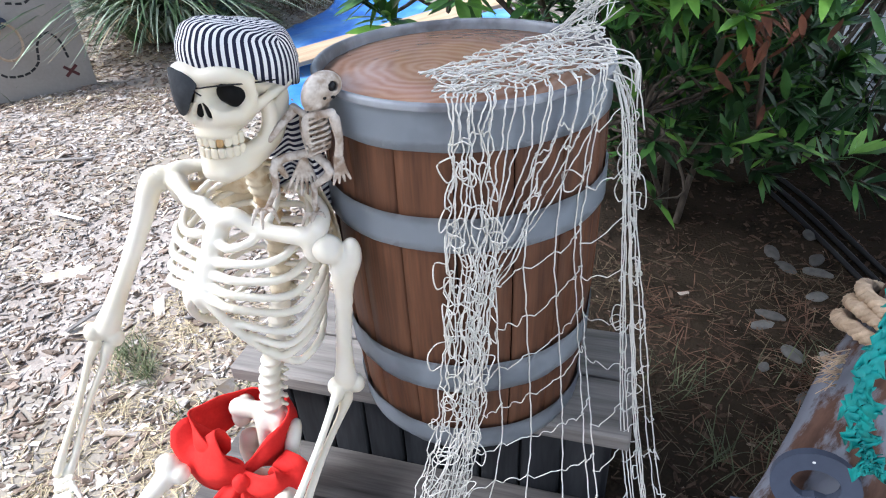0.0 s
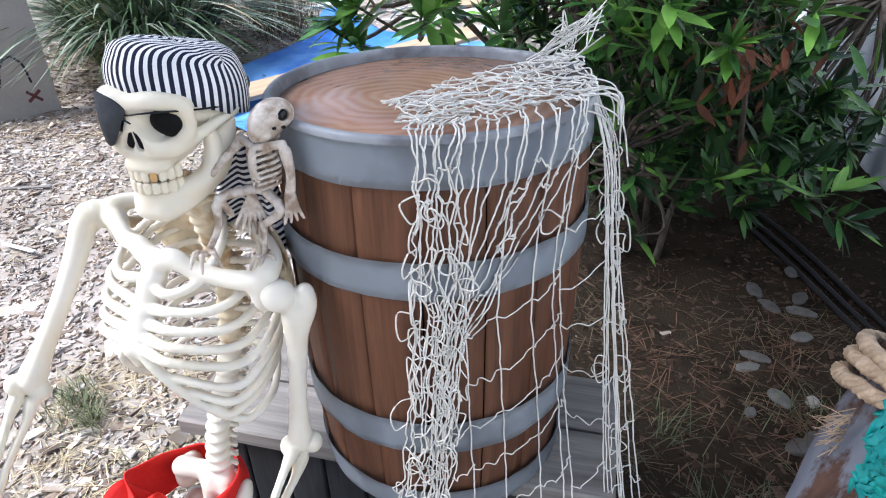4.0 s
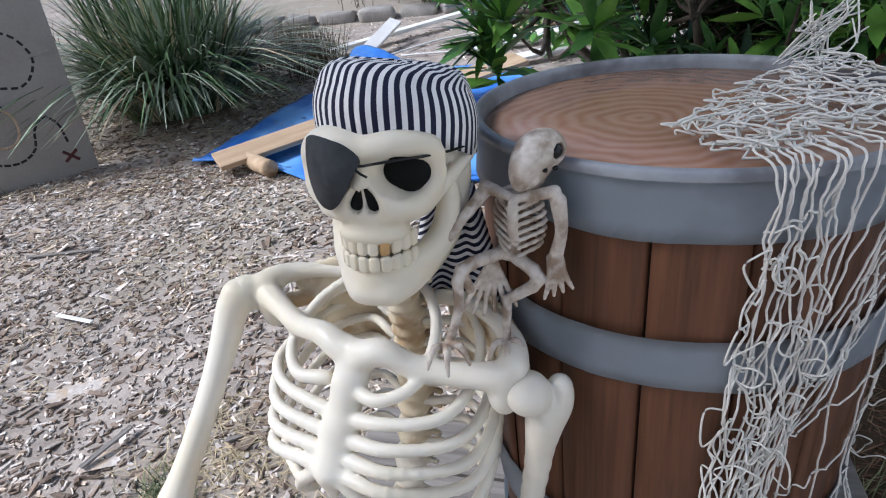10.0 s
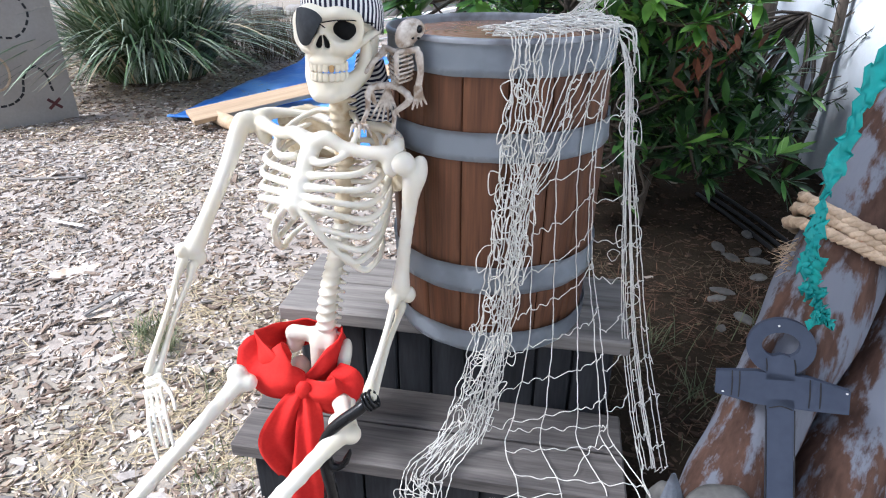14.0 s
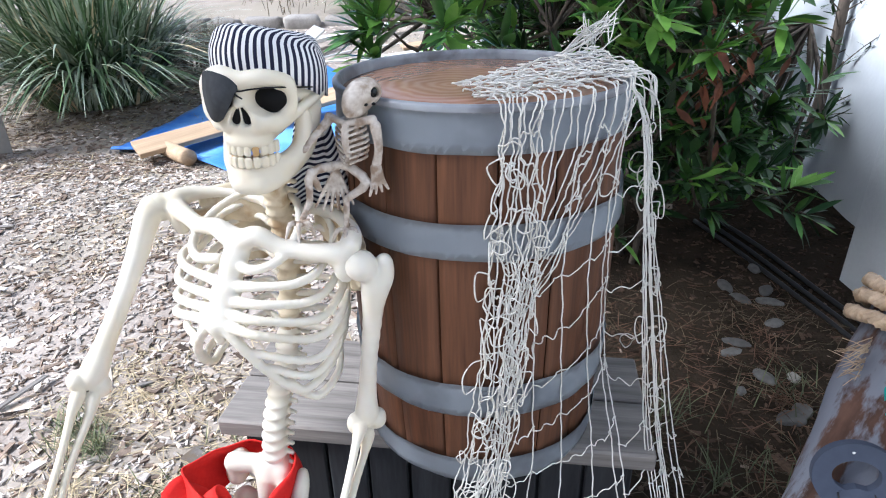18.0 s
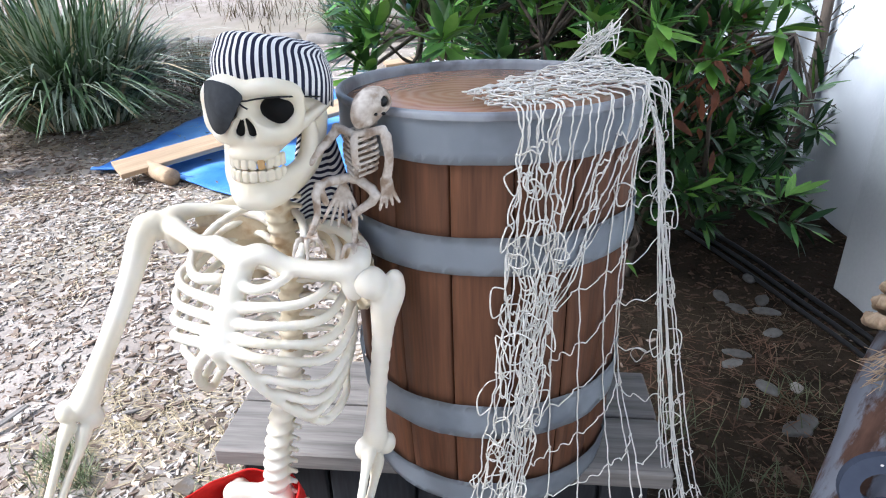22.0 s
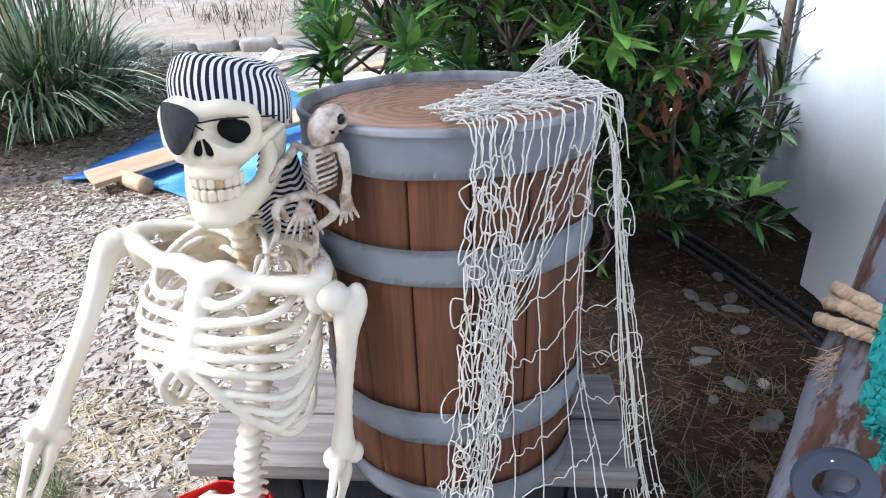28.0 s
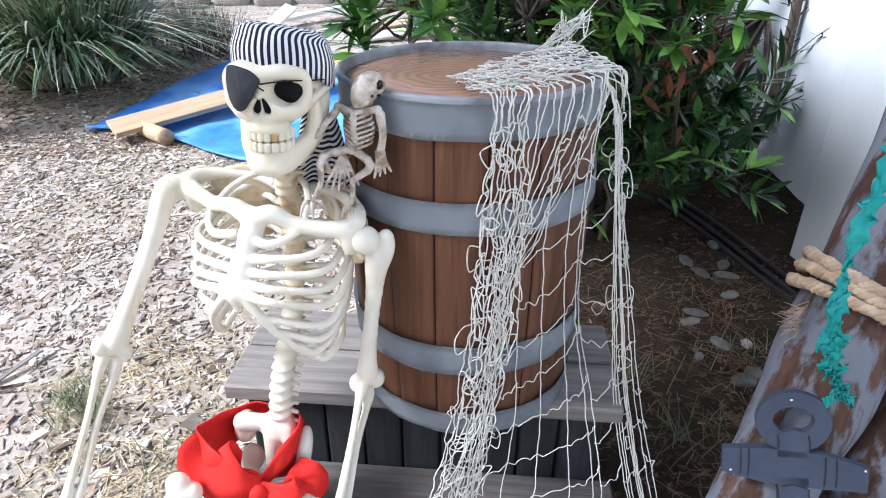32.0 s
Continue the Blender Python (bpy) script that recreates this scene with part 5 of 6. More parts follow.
    # shoulder blades and backbone, tan above to paint in light bounced within the ribs
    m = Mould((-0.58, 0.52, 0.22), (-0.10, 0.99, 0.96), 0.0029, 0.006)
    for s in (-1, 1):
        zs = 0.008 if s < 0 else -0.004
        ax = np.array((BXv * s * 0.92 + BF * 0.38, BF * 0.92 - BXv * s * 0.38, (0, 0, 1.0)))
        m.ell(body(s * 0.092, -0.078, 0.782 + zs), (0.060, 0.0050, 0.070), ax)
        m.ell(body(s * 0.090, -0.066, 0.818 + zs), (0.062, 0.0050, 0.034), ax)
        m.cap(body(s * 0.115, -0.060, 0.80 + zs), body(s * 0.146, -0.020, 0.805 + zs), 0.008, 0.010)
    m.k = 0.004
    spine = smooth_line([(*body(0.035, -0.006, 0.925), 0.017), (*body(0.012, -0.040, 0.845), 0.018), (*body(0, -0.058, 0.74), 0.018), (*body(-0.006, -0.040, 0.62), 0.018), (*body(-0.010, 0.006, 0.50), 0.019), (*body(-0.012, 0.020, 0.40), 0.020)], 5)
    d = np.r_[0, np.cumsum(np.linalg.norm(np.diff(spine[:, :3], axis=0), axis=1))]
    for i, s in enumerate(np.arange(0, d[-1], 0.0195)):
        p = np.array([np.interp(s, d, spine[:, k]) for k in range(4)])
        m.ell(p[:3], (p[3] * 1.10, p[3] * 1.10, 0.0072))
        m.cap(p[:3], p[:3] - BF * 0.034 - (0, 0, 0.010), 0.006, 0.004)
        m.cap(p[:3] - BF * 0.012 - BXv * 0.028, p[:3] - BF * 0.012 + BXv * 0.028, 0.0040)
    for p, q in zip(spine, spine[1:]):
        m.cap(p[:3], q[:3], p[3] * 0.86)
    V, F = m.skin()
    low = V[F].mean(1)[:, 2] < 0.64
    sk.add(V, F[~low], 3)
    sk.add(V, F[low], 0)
    # pelvis: base of the spine, wings of the hip bones, tail bone
    m = Mould((-0.58, 0.55, 0.22), (-0.25, 0.90, 0.46), 0.0029, 0.009)
    m.ell(body(-0.016, 0.020, 0.398), (0.030, 0.024, 0.024))
    m.cap(body(-0.030, 0.026, 0.398), body(-0.078, 0.044, 0.398), 0.015, 0.018)
    m.ell(body(-0.088, 0.030, 0.372), (0.020, 0.034, 0.028))
    m.cap(body(-0.018, 0.030, 0.380), body(-0.022, 0.050, 0.318), 0.024, 0.010)
    m.cap(body(0.006, 0.026, 0.392), body(0.020, 0.040, 0.366), 0.015, 0.009)
    m.line([brow(0.036, 0.010, 0.390, 0.008), brow(0.044, 0.030, 0.372, 0.0105), brow(0.042, 0.040, 0.340, 0.010), brow(0.030, 0.046, 0.312, 0.012)])
    for s in (-1, 1):
        m.ell(body(-0.016 + s * 0.056, 0.044, 0.310), (0.022, 0.022, 0.028))
        m.cap(body(-0.016 + s * 0.055, 0.06, 0.298), body(-0.016, 0.085, 0.292), 0.012)
    V, F = m.skin()
    sk.add(V, F, 0)


def mould_round(pts, pad=0.06, step=0.0028, blend=0.006):
    P = np.array([p[:3] for p in pts])
    return Mould(P.min(0) - pad, P.max(0) + pad, step, blend)


def make_arm(sk, sh, el, wr, tip, s):
    sh, el, wr, tip = (np.array(p, float) for p in (sh, el, wr, tip))
    m = mould_round([sh, el, wr, tip], 0.06, 0.0024)
    d = (el - sh) / np.linalg.norm(el - sh)
    view = np.array((0.35, -0.93, 0.0))
    side = np.cross(d, view)
    side /= np.linalg.norm(side)
    if side[0] < 0:
        side = -side
    if s > 0:
        m.k = 0.004
        m.ell(sh + d * 0.002 - side * 0.006, (0.0215, 0.021, 0.0215))
        m.line([(*(sh + d * 0.002 + side * 0.026), 0.0115), (*(sh + d * 0.026 + side * 0.025), 0.0135), (*(sh + d * 0.060 + side * 0.014), 0.0125)])
        m.k = 0.008
        m.line([(*(sh + d * 0.022 + side * 0.010), 0.0150), (*(sh + d * 0.08 + side * 0.010), 0.0125), (*(sh + d * 0.16 + side * 0.004), 0.0105), (*(el - d * 0.05), 0.0125), (*(el - d * 0.012), 0.0165)])
    else:
        m.k = 0.012
        m.ell(sh + d * 0.004 + side * 0.004, (0.021, 0.020, 0.018))
        m.line([(*(sh + d * 0.010 - side * 0.010), 0.0155), (*(sh + d * 0.08 - side * 0.003), 0.0125), (*(sh + d * 0.16), 0.0112), (*(el - d * 0.05), 0.0125), (*(el - d * 0.012), 0.0165)])
    m.k = 0.003
    for q in (-1, 1):
        m.ell(el + side * q * 0.0160 - d * 0.002, (0.0150, 0.0150, 0.018))
    m.cap(el - side * 0.014 - d * 0.004, el + side * 0.014 - d * 0.004, 0.0115)
    f = (wr - el) / np.linalg.norm(wr - el)
    fs = np.cross(f, view)
    fs /= np.linalg.norm(fs)
    m.k = 0.0015
    for q, bow in ((-1, 0.005), (1, -0.003)):
        m.line([(*(el + f * 0.016 + fs * q * 0.0105), 0.0100), (*(el + f * 0.030 + fs * q * 0.0110), 0.0088), (*(el + f * 0.050 + fs * q * 0.0115), 0.0062), (*((el + wr) / 2 + fs * (q * 0.0115 + bow)), 0.0057), (*(wr - f * 0.03 + fs * q * 0.0090), 0.0064), (*(wr + fs * q * 0.0075), 0.0092)])
    if s < 0:
        h = (tip - wr)
        h /= np.linalg.norm(h)
        hs = np.cross(h, view)
        hs /= np.linalg.norm(hs)
        m.k = 0.0022
        for i in range(8):
            m.ell(wr + h * (0.013 + 0.011 * (i // 4)) + hs * ((i % 4) - 1.5) * 0.0080, (0.0058, 0.0058, 0.0058))
        m.k = 0.0008
        for i in range(5):
            u = (i - 2) * 0.0080
            if i == 0:
                pts = [(*(wr + h * 0.03 + hs * u), 0.0045), (*(wr + h * 0.055 + hs * (u - 0.009)), 0.0036), (*(wr + h * 0.085 + hs * (u - 0.011)), 0.0032)]
            else:
                bend = np.array((0.0, 0.10, -0.35)) * 0.05
                reach = (1.0, 1.0, 0.98, 0.92, 1.10)[i]
                pts = [(*(wr + h * 0.035 + hs * u), 0.0046), (*(wr + h * 0.055 * reach + hs * u * 1.10), 0.0030), (*(wr + h * 0.085 * reach + hs * u * 1.2), 0.0044), (*(wr + h * 0.105 * reach + hs * u * 1.25 + bend * 0.3), 0.0028), (*(wr + h * 0.120 * reach + hs * u * 1.25 + bend * 0.6), 0.0038), (*(wr + h * 0.138 * reach + hs * u * 1.2 + bend), 0.0026)]
            m.line(pts, 3)
    V, F = m.skin()
    sk.add(V, F, 0)


def make_leg(sk, a, b, r=0.016):
    a, b = np.array(a, float), np.array(b, float)
    m = mould_round([a, b])
    d = (b - a) / np.linalg.norm(b - a)
    view = np.array((0.35, -0.6, 0.6))
    s = np.cross(d, view)
    s /= np.linalg.norm(s)
    m.line([(*(a + d * 0.01), 0.018), (*(a + d * 0.05), 0.0145), (*((a + b) / 2), 0.0135), (*(b - d * 0.05), 0.015), (*b, 0.02)])
    m.ell(a + s * 0.014, (0.020, 0.018, 0.018)).ell(a - s * 0.014, (0.018, 0.018, 0.018))
    V, F = m.skin()
    sk.add(V, F, 0)


M_GOLD = mat("gold_tooth", (0.45, 0.27, 0.10), (0.55, 0.35, 0.15), 20, 0.35, 0.1)


def make_skeleton():
    sk = Skin()
    make_skull(sk)
    make_torso(sk)
    make_arm(sk, (-0.491, 0.832, 0.838), (-0.600, 0.708, 0.604), (-0.644, 0.565, 0.435), (-0.600, 0.476, 0.376), -1)
    make_arm(sk, (-0.178, 0.682, 0.800), (-0.196, 0.696, 0.520), (-0.234, 0.485, 0.452), (-0.25, 0.45, 0.43), 1)
    make_leg(sk, (-0.505, 0.628, 0.373), (-0.757, 0.378, 0.157))
    make_leg(sk, (-0.279, 0.474, 0.385), (-0.515, 0.255, 0.233))
    make_leg(sk, (-0.318, 0.640, 0.310), (-0.282, 0.500, 0.365))
    for V in sk.V:
        V[:, 0] += 0.004 * np.clip((V[:, 2] - 0.42) / 0.15, 0, 1)
    ob = sk.make("skeleton", (M_BONE, M_HOLLOW, M_GOLD, M_BONEBOUNCE))
    return tagged(ob, "life-size ivory plastic skeleton seated on the steps", "skeleton")


make_skeleton()


# ---- bandana, eye patch, sash, hook ----
def stripe_material(name, turns, bands):
    """Navy and white stripes, round an upright axis or across the cloth."""
    m = mat(name, (0.70, 0.69, 0.68), (0.78, 0.77, 0.76), 30, 0.9, 0.25, fine=250, dist=0.0008)
    n, l = m.node_tree.nodes, m.node_tree.links
    b = n["Principled BSDF"]
    old = b.inputs["Base Color"].links[0].from_socket
    uv, sep, nz, ma, fr, rp, mx = (n.new("ShaderNode" + k) for k in ("TexCoord", "SeparateXYZ", "TexNoise", "Math", "Math", "MapRange", "Mix"))
    l.new(uv.outputs["UV"], sep.inputs[0])
    nz.inputs["Scale"].default_value = 14
    l.new(uv.outputs["Object"], nz.inputs["Vector"])
    ma.operation = "MULTIPLY_ADD"
    l.new(nz.outputs[0], ma.inputs[0])
    ma.inputs[1].default_value = turns
    sc = n.new("ShaderNodeMath")
    sc.operation = "MULTIPLY"
    sc.inputs[1].default_value = bands
    l.new(sep.outputs[0], sc.inputs[0])
    l.new(sc.outputs[0], ma.inputs[2])
    fr.operation = "FRACT"
    l.new(ma.outputs[0], fr.inputs[0])
    rp.inputs["From Min"].default_value, rp.inputs["From Max"].default_value = 0.46, 0.52
    l.new(fr.outputs[0], rp.inputs["Value"])
    mx.data_type = "RGBA"
    mx.inputs["B"].default_value = (0.012, 0.014, 0.035, 1)
    l.new(rp.outputs[0], mx.inputs["Factor"])
    l.new(old, mx.inputs["A"])
    l.new(mx.outputs["Result"], b.inputs["Base Color"])
    return m


M_STRIPE = stripe_material("striped_cotton", 0.18, 50)
M_STRIPE2 = stripe_material("striped_cotton_tail", 0.9, 17)


def sheet(name, grid, uvs, m, parent=None, thick=0.0015, label=""):
    """A cloth from a grid of points, with the first uv running across the stripes."""
    G = np.array(grid, float)
    a, b = G.shape[:2]
    V = G.reshape(-1, 3)
    F = [(i * b + j, i * b + j + 1, (i + 1) * b + j + 1, (i + 1) * b + j) for i in range(a - 1) for j in range(b - 1)]
    ob = mesh_of(name, V, F, m, parent, smooth=True, label=label)
    U = np.array(uvs, float).reshape(-1, 2)
    lay = ob.data.uv_layers.new()
    for lp in ob.data.loops:
        lay.data[lp.index].uv = U[lp.vertex_index]
    if thick:
        ob.modifiers.new("thick", "SOLIDIFY").thickness = thick
    return ob


def make_bandana():
    bd = empty("bandana", (0.004, 0, 0), 0, "navy and white striped bandana tied round the skull", "bandana")
    rows, cols = 34, 145
    grid, uv = [], []
    for i in range(rows):
        s = i / (rows - 1)
        s = 1 - (1 - s) ** 2.6
        th = s * math.pi / 2
        k = max(math.cos(th), 0.0) ** 0.26 if s < 1 else 0.0
        line, ul = [], []
        for j in range(cols):
            a = 2 * math.pi * j / (cols - 1)
            x, y = math.sin(a), math.cos(a)
            rim = -0.016 + 0.048 * ((1 + y) / 2) ** 1.2 - 0.015 * max(0.0, x) * (1 - 0.6 * max(0.0, y))
            z = rim + (0.0700 + 0.016 * y * k - rim) * math.sin(th) ** 0.80 - 0.008 * x * k * s
            fold = 1 + 0.006 * math.sin(a * 5 + 1.0) * math.sin(s * 3) + 0.012 * noise.noise((x * 2.2, y * 2.2, s * 3))
            wide = 1.0 + 0.03 * math.sin(min(s * 2.2, 1.0) * math.pi)
            line.append(head((0.0655 * x * k * fold * wide, -0.026 + 0.0865 * y * k * fold * wide, z + 0.002 * noise.noise((x * 4, y * 4, s * 3)))))
            # on the crown the stripes run from front to back
            b = a if a <= math.pi else a - 2 * math.pi
            w = min(max((s - 0.45) / 0.3, 0.0), 1.0)
            c = math.asin(max(-1.0, min(1.0, x * k))) if abs(b) <= math.pi / 2 else math.copysign(math.pi - abs(math.asin(max(-1.0, min(1.0, x * k)))), b)
            ul.append(((b * (1 - w) + c * w) / (2 * math.pi), s))
        grid.append(line)
        uv.append(ul)
    sheet("cap", grid, uv, M_STRIPE, bd, 0.002)
    bm = bmesh.new()
    blob(bm, head((0.015, -0.112, 0.000)), (0.016, 0.016, 0.014), 12)
    part("knot", bm, M_FELT, bd)
    # hanging tail behind the neck
    grid, uv = [], []
    A, B, C, D = np.array((-0.268, 0.80, 0.965)), np.array((-0.225, 0.815, 0.955)), np.array((-0.190, 0.800, 0.800)), np.array((-0.300, 0.805, 0.835))
    for i in range(24):
        s = i / 23
        line, ul = [], []
        for j in range(20):
            u = j / 19
            p = (A * (1 - u) + B * u) * (1 - s) + (D * (1 - u) + C * u) * s
            p = p + np.array((0, -0.008 * math.sin(u * 8 + s * 2) * s - 0.006 * math.sin(u * 17), 0.006 * math.sin(u * 6)))
            line.append(p)
            ul.append((s + 0.35 * u, u))
        grid.append(line)
        uv.append(ul)
    sheet("tail", grid, uv, M_STRIPE2, bd, 0.0015, "striped tail with slanting stripes")


make_bandana()


def make_patch():
    ep = empty("eye_patch", tuple(head((-0.017, 0.066, 0.006)) + np.array((0.003, 0, 0))), 0, "black felt eye patch tied with thin black cord", "eye patch")
    c = np.array(head((-0.017, 0.066, 0.006)))
    bm = bmesh.new()
    out = [(-0.034, 0.020), (-0.030, 0.030), (-0.014, 0.033), (0.008, 0.029), (0.021, 0.020), (0.0245, 0.012), (0.019, 0.002), (0.010, -0.014), (0.0, -0.027), (-0.010, -0.032), (-0.022, -0.029), (-0.031, -0.016), (-0.035, 0.004)]
    L = smooth_line([(x, z, 0) for x, z in out + out[:1]], 5)[:-1]
    front, back = [], []
    for x, z, _ in L:
        x, z = x * 0.86, z * 0.88
        y = 0.010 - 15.0 * (x - 0.006) ** 2 - 4.0 * (z ** 2)
        p = c + x * HX + y * HF + z * HU - c
        front.append(bm.verts.new(p))
        back.append(bm.verts.new(p - 0.003 * HF))
    mid, mid2 = bm.verts.new(0.014 * HF - 0.004 * HX), bm.verts.new(0.010 * HF - 0.004 * HX)
    n = len(front)
    for i in range(n):
        j = (i + 1) % n
        bm.faces.new((front[i], front[j], mid))
        bm.faces.new((back[j], back[i], mid2))
        bm.faces.new((front[j], front[i], back[i], back[j]))
    bmesh.ops.recalc_face_normals(bm, faces=bm.faces)
    part("patch", bm, M_FELT, ep)
    bm = bmesh.new()
    tube(bm, [(*(np.array(head(p)) - c), 0.0011) for p in ((-0.006, 0.071, 0.017), (0.004, 0.0700, 0.014), (0.018, 0.069, 0.016), (0.034, 0.0635, 0.017), (0.050, 0.048, 0.015), (0.060, 0.022, 0.010), (0.066, -0.02, 0.002))], 6, 5)
    tube(bm, [(*(np.array(head(p)) - c), 0.0010) for p in ((-0.004, 0.071, 0.016), (0.004, 0.073, 0.010), (0.010, 0.072, 0.006))], 6, 4)
    part("cord", bm, M_BLACK, ep)


make_patch()


def ribbon_sheet(name, line, width, m, parent, normal=(0.1, -1, 0.1), wave=0.004, cols=9, curl=0.0, label=""):
    """A band of cloth along rows of x, y, z, half-width scale; normal says which way its face looks."""
    L = smooth_line(line, 8)
    T = np.gradient(L[:, :3], axis=0)
    T /= np.linalg.norm(T, axis=1)[:, None] + 1e-9
    grid, uv = [], []
    for i, (p, t) in enumerate(zip(L, T)):
        nn = np.array(normal, float)
        side = np.cross(t, nn)
        side /= np.linalg.norm(side) + 1e-9
        nn = np.cross(side, t)
        row = []
        for j in range(cols):
            u = j / (cols - 1) * 2 - 1
            row.append(p[:3] + side * u * width * p[3] + nn * (wave * math.sin(u * 5 + i * 0.23) + curl * (1 - u * u)))
        grid.append(row)
        uv.append([(i * 0.02, j / cols) for j in range(cols)])
    return sheet(name, grid, uv, m, parent, 0.0025, label)


def make_sash():
    sa = empty("sash", (0, 0, 0), 0, "bright red felt sash tied in a bow round the hips", "sash")
    # band round the hips, low at the knot and high behind
    loop = smooth_line([(-0.386, 0.652, 0.352, 0.018), (-0.436, 0.652, 0.362, 0.042), (-0.488, 0.672, 0.376, 0.054), (-0.512, 0.712, 0.382, 0.050), (-0.478, 0.756, 0.380, 0.036), (-0.425, 0.785, 0.376, 0.030),
                        (-0.374, 0.785, 0.374, 0.030), (-0.340, 0.762, 0.374, 0.035), (-0.326, 0.730, 0.376, 0.044), (-0.346, 0.680, 0.366, 0.040), (-0.386, 0.652, 0.352, 0.018)], 7)
    loop[:, 0] = np.where(loop[:, 0] < -0.386, -0.386 + (loop[:, 0] + 0.386) * 0.80, loop[:, 0])
    grid, uv = [], []
    for i, p in enumerate(loop):
        out = p[:2] - (-0.405, 0.738)
        out = out / np.linalg.norm(out)
        row = []
        for j in range(11):
            u = j / 10 * 2 - 1
            k = 0.010 * (1 - u * u) + 0.006 * u + 0.003 * math.sin(i * 0.5 + u * 4)
            row.append((p[0] + out[0] * k, p[1] + out[1] * k, p[2] + u * p[3] + 0.003 * math.sin(i * 0.7 + u)))
        grid.append(row)
        uv.append([(i / len(loop), j / 10) for j in range(11)])
    sheet("band", grid, uv, M_RED, sa, 0.003)
    K = np.array((-0.386, 0.640, 0.350))
    ribbon_sheet("bow_loop", [(*(K + (0.0, 0, 0)), 0.40), (*(K + (-0.034, -0.012, 0.012)), 0.95), (*(K + (-0.064, 0.002, 0.026)), 1.30), (*(K + (-0.086, 0.032, 0.036)), 1.35), (*(K + (-0.083, 0.060, 0.040)), 1.05)], 0.042, M_RED, sa, wave=0.003, curl=0.008)
    ribbon_sheet("bow_loop", [(*(K + (0.0, 0, 0)), 0.42), (*(K + (0.032, -0.016, -0.014)), 0.85), (*(K + (0.062, -0.010, -0.022)), 1.15), (*(K + (0.076, 0.018, -0.016)), 1.1), (*(K + (0.050, 0.034, 0.0)), 0.8)], 0.036, M_RED, sa, wave=0.004, curl=0.014)
    ribbon_sheet("tail", [(*(K + (0.0, -0.006, -0.004)), 0.5), (*(K + (-0.030, -0.030, -0.050)), 0.85), (*(K + (-0.058, -0.042, -0.110)), 1.05), (*(K + (-0.050, -0.045, -0.165)), 1.0), (*(K + (-0.040, -0.040, -0.200)), 0.8)], 0.036, M_RED, sa, wave=0.006, curl=0.010)
    ribbon_sheet("tail", [(*(K + (0.004, -0.008, -0.004)), 0.5), (*(K + (0.012, -0.040, -0.060)), 0.8), (*(K + (0.006, -0.062, -0.140)), 0.95), (*(K + (-0.004, -0.070, -0.220)), 1.1), (*(K + (-0.010, -0.070, -0.310)), 1.1)], 0.032, M_RED, sa, wave=0.006, curl=0.008)
    bm = bmesh.new()
    blob(bm, K + (0.0, -0.016, -0.004), (0.017, 0.014, 0.021), 14)
    for v in bm.verts:
        v.co += Vector((0, 0, 0.003)) * noise.noise(v.co * 90)
    part("knot", bm, M_RED, sa)


make_sash()


def make_hook():
    hk = empty("hook", (-0.24, 0.475, 0.44), 0, "black plastic pirate hook at the skeleton's wrist", "hook")
    o = np.array((-0.24, 0.475, 0.44))
    pts = [(-0.232, 0.472, 0.448, 0.011), (-0.254, 0.465, 0.432, 0.0105), (-0.296, 0.460, 0.398, 0.0105), (-0.317, 0.458, 0.355, 0.011), (-0.316, 0.460, 0.300, 0.011), (-0.311, 0.465, 0.230, 0.011), (-0.312, 0.468, 0.150, 0.012)]
    bm = bmesh.new()
    tube(bm, [(*(np.array(p[:3]) - o), p[3]) for p in pts], 12, 6)
    part("shaft", bm, M_BLACK, hk)
    bm = bmesh.new()
    tip = [(-0.316, 0.459, 0.345, 0.0095), (-0.305, 0.456, 0.315, 0.0085), (-0.286, 0.455, 0.318, 0.007), (-0.274, 0.456, 0.340, 0.005), (-0.270, 0.457, 0.352, 0.002)]
    tube(bm, [(*(np.array(p[:3]) - o), p[3]) for p in tip], 10, 5)
    part("point", bm, M_BLACK, hk)
    bm = bmesh.new()
    for k in (-1, 0, 1):
        loop = [(0.008 + k * 0.006 + 0.0135 * math.cos(a) * 0.6, -0.003 + 0.0135 * math.sin(a), 0.008 + k * 0.004 - 0.0135 * math.cos(a), 0.0028) for a in np.linspace(0, 2 * math.pi, 17)]
        tube(bm, loop, 6, 2)
    part("binding", bm, M_BLACK, hk)


make_hook()


